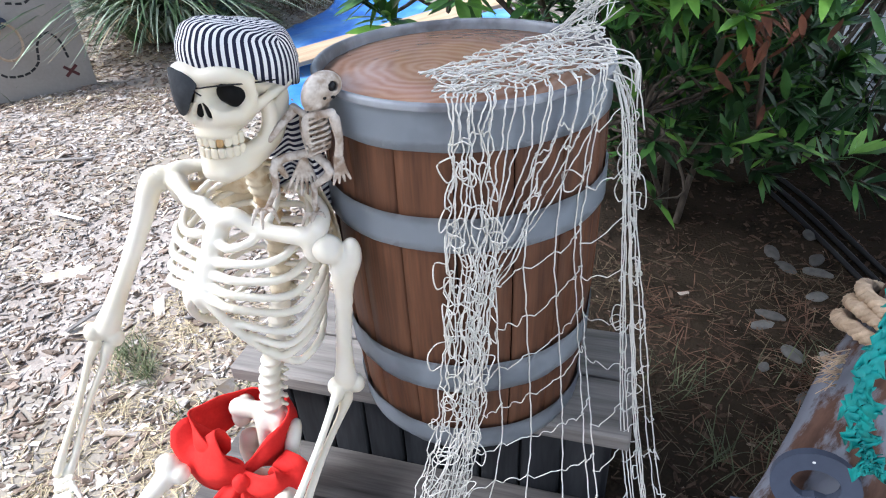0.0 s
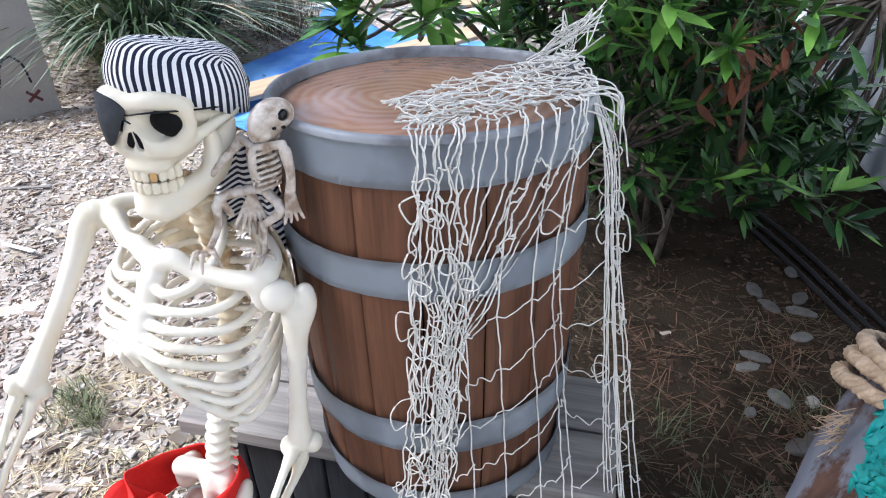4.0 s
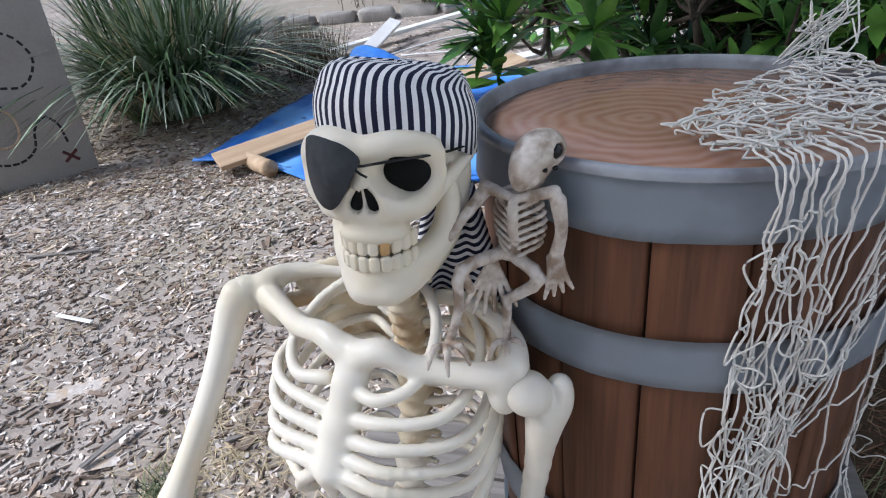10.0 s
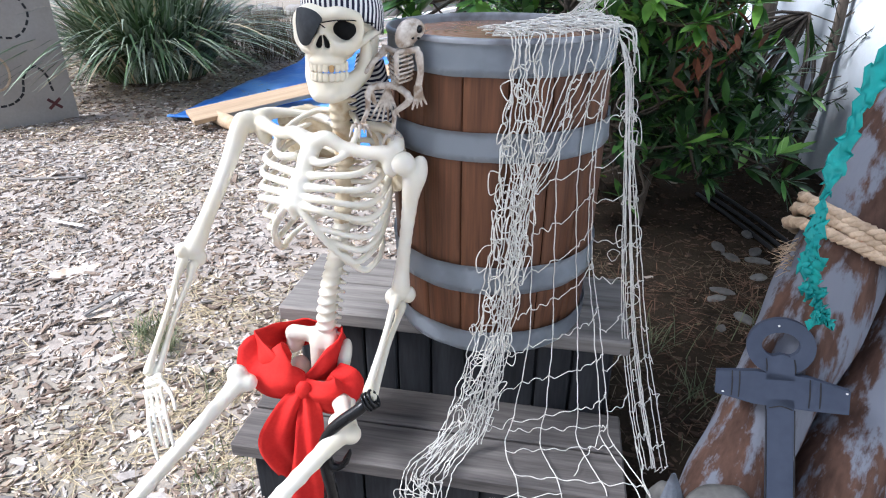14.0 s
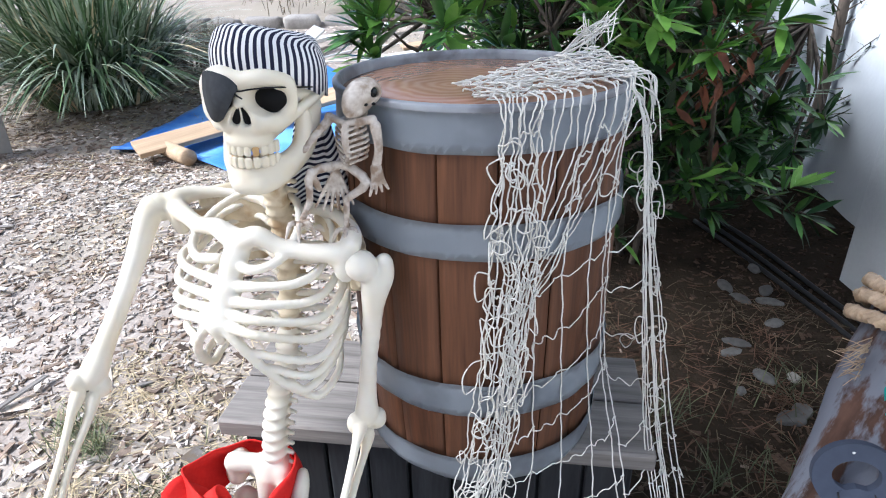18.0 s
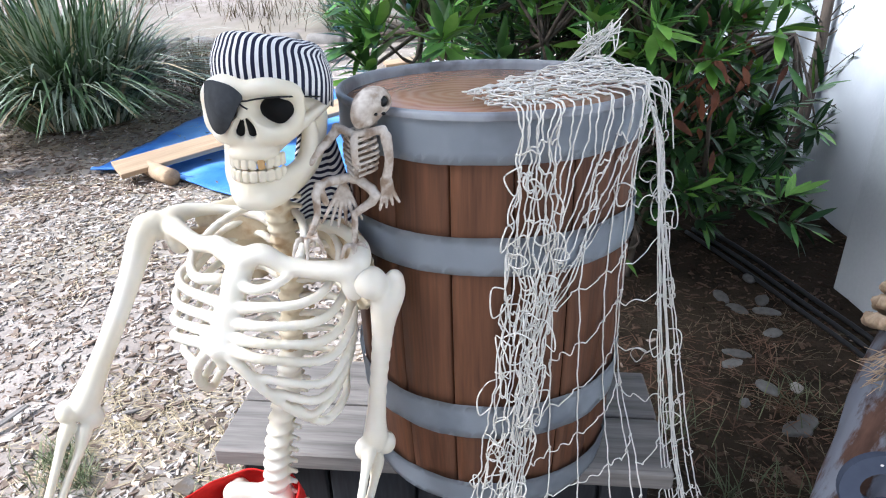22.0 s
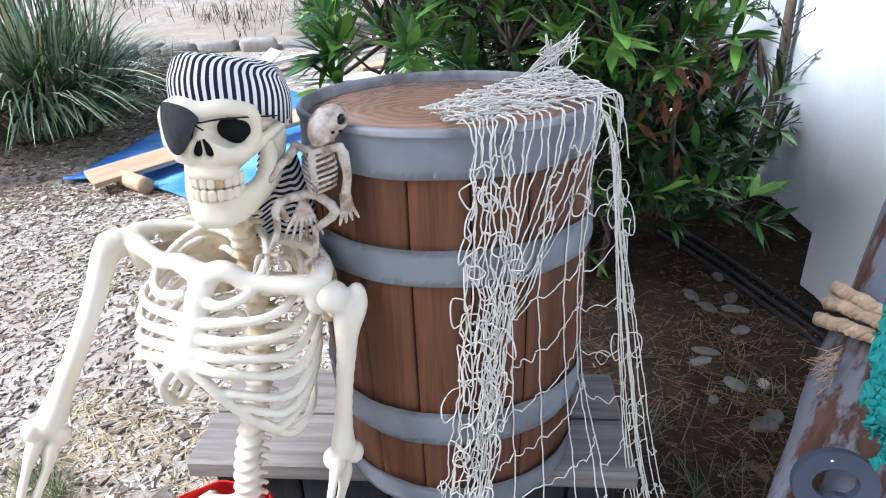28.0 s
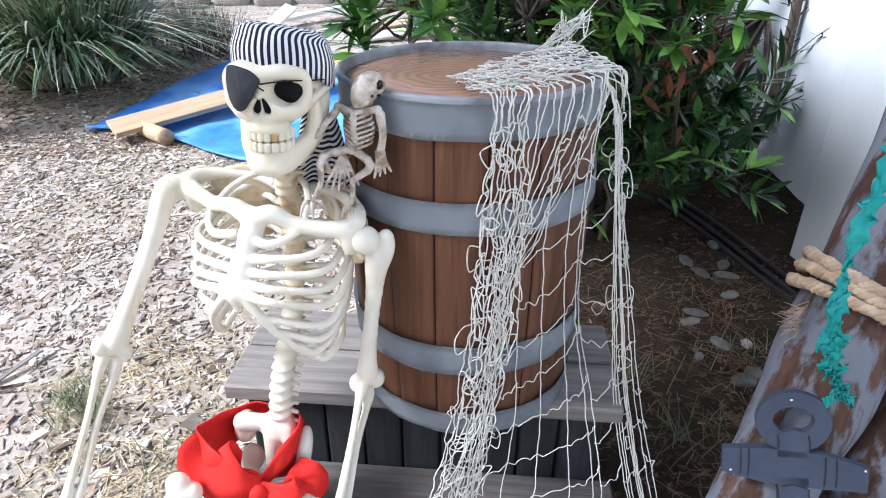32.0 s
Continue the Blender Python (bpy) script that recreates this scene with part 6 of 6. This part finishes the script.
# ---- parrot skeleton ----
def make_parrot():
    sk = Skin()
    m = Mould((-0.275, 0.63, 0.80), (-0.125, 0.78, 1.045), 0.0014, 0.004)
    P = {"head": (-0.158, 0.723, 1.016), "beak": (-0.186, 0.695, 1.010), "neck": (-0.167, 0.720, 0.990), "chest": (-0.180, 0.714, 0.966), "hip": (-0.192, 0.722, 0.925),
         "kneeR": (-0.166, 0.704, 0.905), "ankR": (-0.194, 0.712, 0.880), "footR": (-0.197, 0.705, 0.838), "kneeL": (-0.232, 0.690, 0.925), "ankL": (-0.236, 0.683, 0.893), "footL": (-0.247, 0.662, 0.868)}
    P = {k: np.array(v) for k, v in P.items()}
    m.k = 0.008
    m.ell(P["head"], (0.018, 0.018, 0.0165))
    f = P["beak"] - P["head"]
    f /= np.linalg.norm(f)
    m.line([(*(P["head"] + f * 0.008 + (0, 0, 0.004)), 0.0120), (*(P["head"] + f * 0.020 + (0, 0, 0.001)), 0.0098), (*(P["head"] + f * 0.029 + (0, 0, -0.008)), 0.0062), (*(P["head"] + f * 0.031 + (0, 0, -0.018)), 0.002)])
    m.line([(*(P["head"] + f * 0.004 + (0, 0, -0.012)), 0.007), (*(P["head"] + f * 0.020 + (0, 0, -0.019)), 0.005)])
    m.k = 0.003
    r = np.array((0.9, -0.42, 0))
    m.ell(P["head"] + f * 0.007 + r * 0.0155 + (0, 0, 0.002), (0.0068, 0.0068, 0.0064), cut=True)
    m.line([(*P["neck"], 0.006), (*(P["neck"] + (0, 0, 0.012)), 0.006)])
    for i in range(4):
        p = P["neck"] * (1 - i / 3) + (P["chest"] + (0, 0.012, 0.012)) * (i / 3)
        m.ell(p, (0.0085, 0.0085, 0.0035))
    bx, bf = np.array((0.93, -0.37, 0)), np.array((-0.37, -0.93, 0))
    C = P["chest"]
    m.line([(*(C + bf * 0.016 + (0, 0, 0.014)), 0.004), (*(C + bf * 0.020 + (0, 0, -0.008)), 0.0035), (*(C + bf * 0.010 + (0, 0, -0.028)), 0.003)])
    m.k = 0.0012
    for k in range(7):
        z = 0.015 - 0.0070 * k
        w = 0.018 + 0.004 * math.sin(k * 0.5)
        for s in (-1, 1):
            m.line([(*(C - bf * 0.014 + (0, 0, z + 0.005)), 0.0020), (*(C + bx * s * w + (0, 0, z)), 0.0020), (*(C + bf * 0.018 + bx * s * 0.004 + (0, 0, z - 0.006)), 0.0018)], 4)
    m.line([(*(C - bf * 0.014 + (0, 0, 0.022)), 0.006), (*(C - bf * 0.014 + (0, 0, -0.02)), 0.006), (*P["hip"], 0.009)])
    for s in (-1, 1):
        m.line([(*(C + bf * 0.012 + (0, 0, 0.016)), 0.0035), (*(C + bx * s * 0.030 + (0, 0, 0.020)), 0.0055)], 3)
    # wings like arms with long fingers
    S = C + bx * 0.033 + (0, 0, 0.012)
    T = np.array((-0.152, 0.703, 0.925))
    m.line([(*S, 0.0070), (*(S * 0.5 + T * 0.5 + bx * 0.004), 0.0052), (*T, 0.0060)])
    for k in range(4):
        e = T + np.array((-0.010 + 0.008 * k, -0.006, -0.036 + 0.003 * k))
        m.line([(*(T + bx * (k - 1.5) * 0.003), 0.0034), (*((T + e) / 2), 0.0028), (*e, 0.0018)], 3)
    S = C - bx * 0.030 + (0, 0, 0.016)
    E, T = np.array((-0.243, 0.706, 0.948)), np.array((-0.226, 0.716, 0.905))
    m.line([(*S, 0.0062), (*((S + E) / 2), 0.0045), (*E, 0.0050)])
    m.line([(*P["kneeL"], 0.005), (*(P["kneeL"] + (0.006, 0.01, -0.025)), 0.004)])
    for k in range(6):
        a = np.array((-0.205, 0.722, 0.920))
        e = np.array((-0.236 + 0.010 * k, 0.716, 0.862 + 0.003 * abs(k - 2)))
        m.line([(*a, 0.003), (*((a + e) / 2), 0.0027), (*e, 0.0018)], 3)
    # legs and claws
    m.line([(*P["hip"], 0.006), (*P["kneeR"], 0.0062), (*P["ankR"], 0.0045)], 3)
    m.line([(*P["ankR"], 0.0045), (*P["footR"], 0.0032)], 3)
    m.line([(*P["hip"], 0.006), (*P["kneeL"], 0.0055), (*P["ankL"], 0.0042), (*P["footL"], 0.0035)], 3)
    for q, sp in (("footR", 1), ("footL", 1)):
        p = P[q]
        for dx, dy in ((-0.018, -0.012), (0.0, -0.022), (0.018, -0.008), (0.004, 0.014)):
            m.line([(*p, 0.0036), (*(p + np.array((dx * 0.6, dy * 0.6, 0.004))), 0.0030), (*(p + np.array((dx, dy, -0.014))), 0.0016)], 3)
    V, F = m.skin()
    sk.add(V, F, 0)
    e = Mould(P["head"] - 0.04, P["head"] + 0.04, 0.0016, 0.002)
    e.ell(P["head"] + f * 0.0065 + r * 0.0125 + (0, 0, 0.002), (0.0070, 0.0070, 0.0066))
    e.line([(*(P["head"] + f * 0.016 + r * 0.004 + (0, 0, 0.0135)), 0.0010), (*(P["head"] + f * 0.0165 + r * 0.0102 + (0, 0, 0.005)), 0.0012), (*(P["head"] + f * 0.016 + r * 0.0100 + (0, 0, -0.005)), 0.0012)], 4)
    for dx, dz in ((0.0, -0.012), (0.012, -0.010), (-0.008, -0.006)):
        e.ell(P["head"] + f * (0.007 + dx * 0.8) + r * (0.0138 - abs(dx) * 0.2) + (0, 0, dz), (0.003, 0.003, 0.0022))
    V, F = e.skin()
    sk.add(V, F, 1)
    ob = sk.make("parrot_skeleton", (M_BONEPARROT, M_BLACK))
    return tagged(ob, "small weathered bone parrot skeleton perched on the shoulder", "parrot skeleton")


M_BONEPARROT = mat("aged_bone", (0.42, 0.34, 0.26), (0.74, 0.68, 0.60), 60, 0.5, 0.4, fine=160, spread=0.5, c3=(0.30, 0.22, 0.155), patch=48, dist=0.001)
make_parrot()


# ---- fishing net ----
def on_barrel(x, z, gap=0.008):
    """The front of the barrel, or what hangs free below and beside it."""
    R = barrel_r(min(max(z, BZ0), BZ1)) + gap + (0.006 if z > 0.94 else 0.0)
    q = max(R * R - (x - BX) ** 2, 0.0)
    return BY - math.sqrt(q)


def cord_arrays(L, R, sides=5):
    """Verts and faces of a thin round cord along a line."""
    L = np.asarray(L, float)
    T = np.gradient(L, axis=0)
    T /= np.linalg.norm(T, axis=1)[:, None] + 1e-12
    ref = np.where(np.abs(T[:, 2:3]) > 0.8, (1.0, 0.0, 0.0), (0.0, 0.0, 1.0))
    u = np.cross(T, ref)
    u /= np.linalg.norm(u, axis=1)[:, None] + 1e-12
    w = np.cross(T, u)
    a = np.linspace(0, 2 * math.pi, sides, endpoint=False)
    V = (L[:, None] + R * (np.cos(a)[None, :, None] * u[:, None] + np.sin(a)[None, :, None] * w[:, None])).reshape(-1, 3)
    i = np.arange(len(L) - 1)[:, None] * sides
    j = np.arange(sides)[None]
    k = (j + 1) % sides
    F = np.stack([i + j, i + k, i + sides + k, i + sides + j], -1).reshape(-1, 4)
    return V, F


class CordPile:
    """Many cords and knots joined into one mesh."""

    def __init__(self):
        self.V, self.F, self.n = [], [], 0

    def add(self, L, R, sides=4):
        V, F = cord_arrays(L, R, sides)
        self.V.append(V)
        self.F.append(F + self.n)
        self.n += len(V)

    def knot(self, p, R):
        V = np.array(((1, 0, 0), (0, 1, 0), (-1, 0, 0), (0, -1, 0), (0, 0, 1), (0, 0, -1)), float) * R + p
        F = np.array([(q, (q + 1) % 4, 4, 4) for q in range(4)] + [((q + 1) % 4, q, 5, 5) for q in range(4)])
        self.V.append(V)
        self.F.append(F + self.n)
        self.n += 6

    def make(self, name, m, parent):
        F = [tuple(f[:3]) if f[2] == f[3] else tuple(f) for f in np.concatenate(self.F).tolist()]
        ob = mesh_of(name, np.concatenate(self.V), F, m, parent, smooth=True)
        ob["kind"] = "stuff"
        return ob


def make_net():
    net = empty("fishing_net", (0, 0, 0), 0, "white knotted cord fishing net draped over the barrel and steps", "net")
    r = np.random.default_rng(17)
    R0 = 0.0011

    def wiggle(L, amp, seed):
        L = L.copy()
        for i, p in enumerate(L):
            q = Vector((p[0] * 30 + seed, p[1] * 30, p[2] * 30))
            k = q * 3.1
            L[i] += amp * np.array((noise.noise(q) + 0.45 * noise.noise(k), 0.5 * noise.noise(q + Vector((9, 0, 0))) - 0.3, 0.3 * noise.noise(q + Vector((0, 9, 0)))))
        return L

    cords = []

    def cord(pts, amp, keep=True):
        L = wiggle(smooth_line(pts, 16), amp, r.uniform(0, 50))
        V, F = cord_arrays(L, R0)
        mesh_of("cord", V, F, M_NET, net, smooth=True)
        if keep:
            cords.append(L)
        return L

    def lerp_line(A, B, u):
        out = []
        for a, b in zip(A, B):
            y = None if a[1] is None else ((1 - u) * a[1] + u * b[1] if b[1] is not None else None)
            out.append(((1 - u) * a[0] + u * b[0], y, (1 - u) * a[2] + u * b[2]))
        return out

    def front(rows):
        out = [(x, on_barrel(x, z) if y is None else y, z) for x, y, z in rows]
        x, y, z = out[0]
        return [(x * 0.9 + 0.008, y + 0.060, 1.010), (x * 0.97 + 0.002, y + 0.016, 1.015), (x, y - 0.002, 1.008)] + out[1:]

    # the thick fold, gathered down the barrel and spilling over the lower step
    A = [(-0.005, None, 1.004), (-0.002, None, 0.96), (-0.012, None, 0.80), (-0.030, None, 0.60), (-0.050, None, 0.45), (-0.085, 0.640, 0.33), (-0.125, 0.615, 0.235), (-0.185, 0.560, 0.203), (-0.200, 0.535, 0.13), (-0.205, 0.530, 0.02)]
    B = [(0.055, None, 1.006), (0.050, None, 0.96), (0.048, None, 0.80), (0.040, None, 0.60), (0.030, None, 0.45), (0.005, 0.655, 0.33), (-0.020, 0.640, 0.235), (-0.085, 0.555, 0.205), (-0.105, 0.520, 0.13), (-0.115, 0.512, 0.02)]
    left = []
    for i in range(11):
        u = (i + r.uniform(-0.35, 0.35)) / 10
        left.append(cord(front(lerp_line(A, B, u)), 0.0075))
    # cords that slant from the rim into the fold
    A = [(0.065, None, 1.006), (0.060, None, 0.955), (0.040, None, 0.84), (0.020, None, 0.72), (0.005, None, 0.60), (-0.010, None, 0.45), (-0.045, 0.645, 0.31), (-0.090, 0.61, 0.21)]
    B = [(0.185, None, 1.006), (0.178, None, 0.955), (0.108, None, 0.84), (0.048, None, 0.72), (0.034, None, 0.60), (0.022, None, 0.45), (0.000, 0.652, 0.31), (-0.030, 0.62, 0.21)]
    slant = [cord(front(lerp_line(A, B, (i + r.uniform(-0.2, 0.2)) / 7)), 0.0055) for i in range(8)]
    # straight cords with open meshes
    A = [(0.075, None, 1.006), (0.060, None, 0.90), (0.052, None, 0.78), (0.058, None, 0.58), (0.062, 0.676, 0.43), (0.040, 0.648, 0.28), (0.020, 0.620, 0.204), (0.035, 0.535, 0.196), (0.045, 0.520, 0.11), (0.05, 0.515, 0.0)]
    B = [(0.190, None, 1.006), (0.178, None, 0.90), (0.172, None, 0.78), (0.196, None, 0.58), (0.210, 0.700, 0.43), (0.230, 0.652, 0.28), (0.245, 0.640, 0.204), (0.285, 0.500, 0.196), (0.300, 0.480, 0.11), (0.305, 0.475, 0.0)]
    open_ = [cord(front(lerp_line(A, B, u)), 0.0025) for u in (0.0, 0.33, 0.68, 0.92, 1.0)]
    # cords hanging free beside the barrel
    A = [(0.205, 0.815, 1.000), (0.222, 0.800, 0.93), (0.236, 0.790, 0.80), (0.250, 0.765, 0.60), (0.265, 0.735, 0.42), (0.285, 0.680, 0.27), (0.315, 0.630, 0.13)]
    B = [(0.214, 0.870, 1.000), (0.246, 0.840, 0.93), (0.258, 0.815, 0.80), (0.290, 0.780, 0.60), (0.318, 0.745, 0.42), (0.345, 0.690, 0.27), (0.375, 0.640, 0.13)]
    free = []
    for i in range(9):
        u = (0.0, 0.1, 0.2, 0.42, 0.46, 0.50, 0.54, 0.8, 1.0)[i]
        free.append(cord(lerp_line(A, B, u), 0.0022))

    # cross cords, sagging from knot to knot
    pile = CordPile()

    def near_z(L, z):
        i = int(np.argmin(np.abs(L[:, 2] - z)))
        return L[i]

    def link(p, q, sag, amp):
        """A slack cord between two knots, waving as it hangs."""
        t = np.linspace(0, 1, 9)
        hump = 4 * t * (1 - t)
        n, ph, a = r.choice((1.0, 1.0, 1.5, 2.0)), r.uniform(-0.6, 0.6), amp * r.uniform(0.8, 2.2)
        L = p + (q - p) * t[:, None]
        L[:, 2] += hump * (a * np.sin(2 * math.pi * n * t + math.pi + ph) - sag)
        L[:, 0] += hump * r.normal(0, amp * 0.6) + 0.4 * a * hump * np.sin(4 * math.pi * t + ph)
        L[:, 1] -= hump * 0.004
        pile.add(smooth_line(L, 3), R0 * 0.95)
        for e in (p, q):
            pile.knot(e, 0.0027)

    def curl(p, q, out):
        """A loose loop of slack that bows out of the fold and comes back to it."""
        o = np.array((out, -abs(out) * 0.25 - 0.003, 0.0))
        L = smooth_line([p, p + o * 0.75 + r.normal(0, 0.002, 3) + (0, 0, 0.003), (p + q) / 2 + o + r.normal(0, 0.003, 3), q + o * 0.7 + r.normal(0, 0.002, 3) - (0, 0, 0.004), q], 5)
        pile.add(L, R0 * 0.95)

    for k, z in enumerate(np.arange(0.93, 0.04, -0.083)):
        for i, (a, b) in enumerate(zip(open_, open_[1:])):
            if z > 0.79 and i < 3:
                continue
            p, q = near_z(a, z - 0.012 + 0.014 * i), near_z(b, z - 0.012 + 0.014 * (i + 1))
            link(p, q, 0.002 + 0.004 * r.random(), 0.0042)
        p, q = near_z(left[-1], z - 0.03), near_z(open_[0], z - 0.008)
        if z < 0.70:
            link(p, q, 0.008, 0.004)
        p, q = near_z(open_[-1], z + 0.01), near_z(free[0], z + 0.02)
        link(p, q, 0.008, 0.006)
        for a, b in ((free[0], free[3]), (free[6], free[7]), (free[7], free[8])):
            link(near_z(a, z + r.normal(0, 0.012)), near_z(b, z + r.normal(0, 0.012)), r.uniform(-0.008, 0.014), 0.006)
    for frac in (0.68, 0.74, 0.80, 0.86, 0.92, 0.97):
        for a, b in zip(open_, open_[1:]):
            if np.linalg.norm(a[int(frac * len(a))] - b[int(frac * len(b))]) < 0.16:
                link(a[int(frac * len(a))], b[int(frac * len(b))] + (0, 0, 0.001), 0.001, 0.0035)
    for z in np.arange(0.97, 0.03, -0.034):
        for _ in range(4 if z > 0.35 else 7):
            i, j = r.choice(len(left), 2, replace=False)
            if abs(i - j) < 6:
                link(near_z(left[i], z + r.normal(0, 0.012)), near_z(left[j], z + r.normal(0, 0.016)), r.uniform(-0.010, 0.012), 0.0025)
        if z > 0.6:
            for _ in range(2):
                i = r.integers(len(slant) - 1)
                link(near_z(slant[i], z), near_z(slant[i + 1], z + r.normal(0, 0.02)), r.uniform(-0.008, 0.012), 0.003)
    for _ in range(95):
        z = r.uniform(0.06, 0.95)
        i, j = r.integers(len(left)), r.integers(len(left))
        p, q = near_z(left[i], z), near_z(left[j if abs(i - j) < 4 else i], z - r.uniform(0.012, 0.055))
        curl(p, q, r.choice((-1, 1)) * r.uniform(0.006, 0.020))
    for _ in range(16):
        z = r.uniform(0.30, 0.93)
        f = free[r.integers(len(free))]
        curl(near_z(f, z), near_z(f, z - r.uniform(0.015, 0.04)), r.choice((-1, 1)) * r.uniform(0.010, 0.022))
    # small loops that stand out from the fold
    for x, z, rad in ((0.005, 0.70, 0.020), (0.035, 0.86, 0.012), (0.150, 0.885, 0.013), (0.020, 0.74, 0.010), (0.045, 0.79, 0.011), (-0.02, 0.52, 0.012), (0.25, 0.86, 0.014), (0.27, 0.52, 0.012), (0.01, 0.40, 0.014)):
        c = np.array((x, on_barrel(x, z) - 0.008, z))
        L = [(c[0] + rad * math.cos(a) * (1 + 0.2 * math.sin(3 * a + x * 90)), c[1] - 0.004 * math.sin(2 * a), c[2] + rad * 1.2 * math.sin(a)) for a in np.linspace(0, 6.3, 25)]
        pile.add(L, R0)
    pile.make("cross_cord", M_NET, net)

    # the part that lies crumpled on the lid, and the end caught up on a twig
    pile = CordPile()
    P00, P10, P11, P01 = (np.array(p) for p in ((0.000, 0.690, 1.005), (0.205, 0.800, 1.006), (0.195, 1.010, 1.008), (-0.035, 0.800, 0.996)))
    for layer in range(3):
        n, m = 7, 9
        G = [[(P00 * (1 - u) + P10 * u) * (1 - v) + (P01 * (1 - u) + P11 * u) * v + np.r_[r.normal(0, 0.008, 2), 0.002 + 0.005 * layer + abs(r.normal(0, 0.002))] for u in np.linspace(0.0, 1.0, m)] for v in np.linspace(0.0, 0.95, n)]
        for a in range(n):
            for b in range(m):
                for c, d in ((a, b + 1), (a + 1, b)):
                    if c < n and d < m and r.random() < 0.92:
                        p, q = G[a][b], G[c][d]
                        w = np.array((r.normal(0, 0.007), r.normal(0, 0.007), abs(r.normal(0, 0.0025))))
                        L = smooth_line([p, p * 0.65 + q * 0.35 + w, p * 0.3 + q * 0.7 - w * (0.7, 0.7, -0.5), q], 4)
                        pile.add(L, R0)
    peak = np.array((0.238, 1.045, 1.062))
    for i in range(16):
        s = np.array((0.13 + 0.10 * r.random(), 0.96 + 0.10 * r.random(), 1.008))
        s[:2] = s[:2] if np.hypot(s[0] - BX, s[1] - BY) < 0.215 else (0.15, 1.02)
        m_ = (s + peak) / 2 + r.normal(0, 0.010, 3)
        L = smooth_line([s, m_, peak + r.normal(0, 0.006, 3) + (0, 0, r.uniform(-0.02, 0.012))], 6)
        pile.add(L, R0)
        L2 = smooth_line([m_, m_ + r.normal(0, 0.012, 3), peak * 0.5 + s * 0.5 + r.normal(0, 0.014, 3)], 5)
        pile.add(L2, R0)
    for i in range(10):
        a = radians(r.uniform(-35, 12))
        s = np.array((BX + 0.2 * math.cos(a), BY + 0.2 * math.sin(a), 1.008))
        e = np.array((0.246 + r.normal(0, 0.008), 0.83 + r.normal(0, 0.02), 0.94 + r.normal(0, 0.02)))
        L = smooth_line([s, (s + e) / 2 + (0.018, 0, 0.018), e], 6)
        pile.add(L, R0)
    pile.make("crumpled_end", M_NET, net)


make_net()


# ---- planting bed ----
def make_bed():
    """Leaf mould under the shrubs and by the wall, their shade put into its colour."""
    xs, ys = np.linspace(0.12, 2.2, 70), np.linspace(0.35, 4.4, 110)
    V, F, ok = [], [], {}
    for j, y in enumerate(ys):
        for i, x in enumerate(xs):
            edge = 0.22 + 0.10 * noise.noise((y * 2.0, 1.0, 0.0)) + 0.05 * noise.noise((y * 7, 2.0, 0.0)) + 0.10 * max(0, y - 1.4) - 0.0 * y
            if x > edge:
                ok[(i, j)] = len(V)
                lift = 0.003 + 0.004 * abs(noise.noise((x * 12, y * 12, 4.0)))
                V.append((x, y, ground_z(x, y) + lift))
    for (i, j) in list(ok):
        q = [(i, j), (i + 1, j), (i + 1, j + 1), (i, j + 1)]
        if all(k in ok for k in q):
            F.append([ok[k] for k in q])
    tagged(mesh_of("planting_bed", V, F, M_SHADEDSOIL, smooth=True), "leaf mould in the bed, with the shrubs' shade in its dark colour", "soil", kind="structure")


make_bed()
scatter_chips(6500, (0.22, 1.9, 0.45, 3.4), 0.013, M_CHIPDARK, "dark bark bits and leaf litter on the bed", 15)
scatter_chips(60, (0.3, 1.2, 0.7, 2.0), 0.008, M_CHIPBROWN, "few paler bits of litter on the bed", 16)
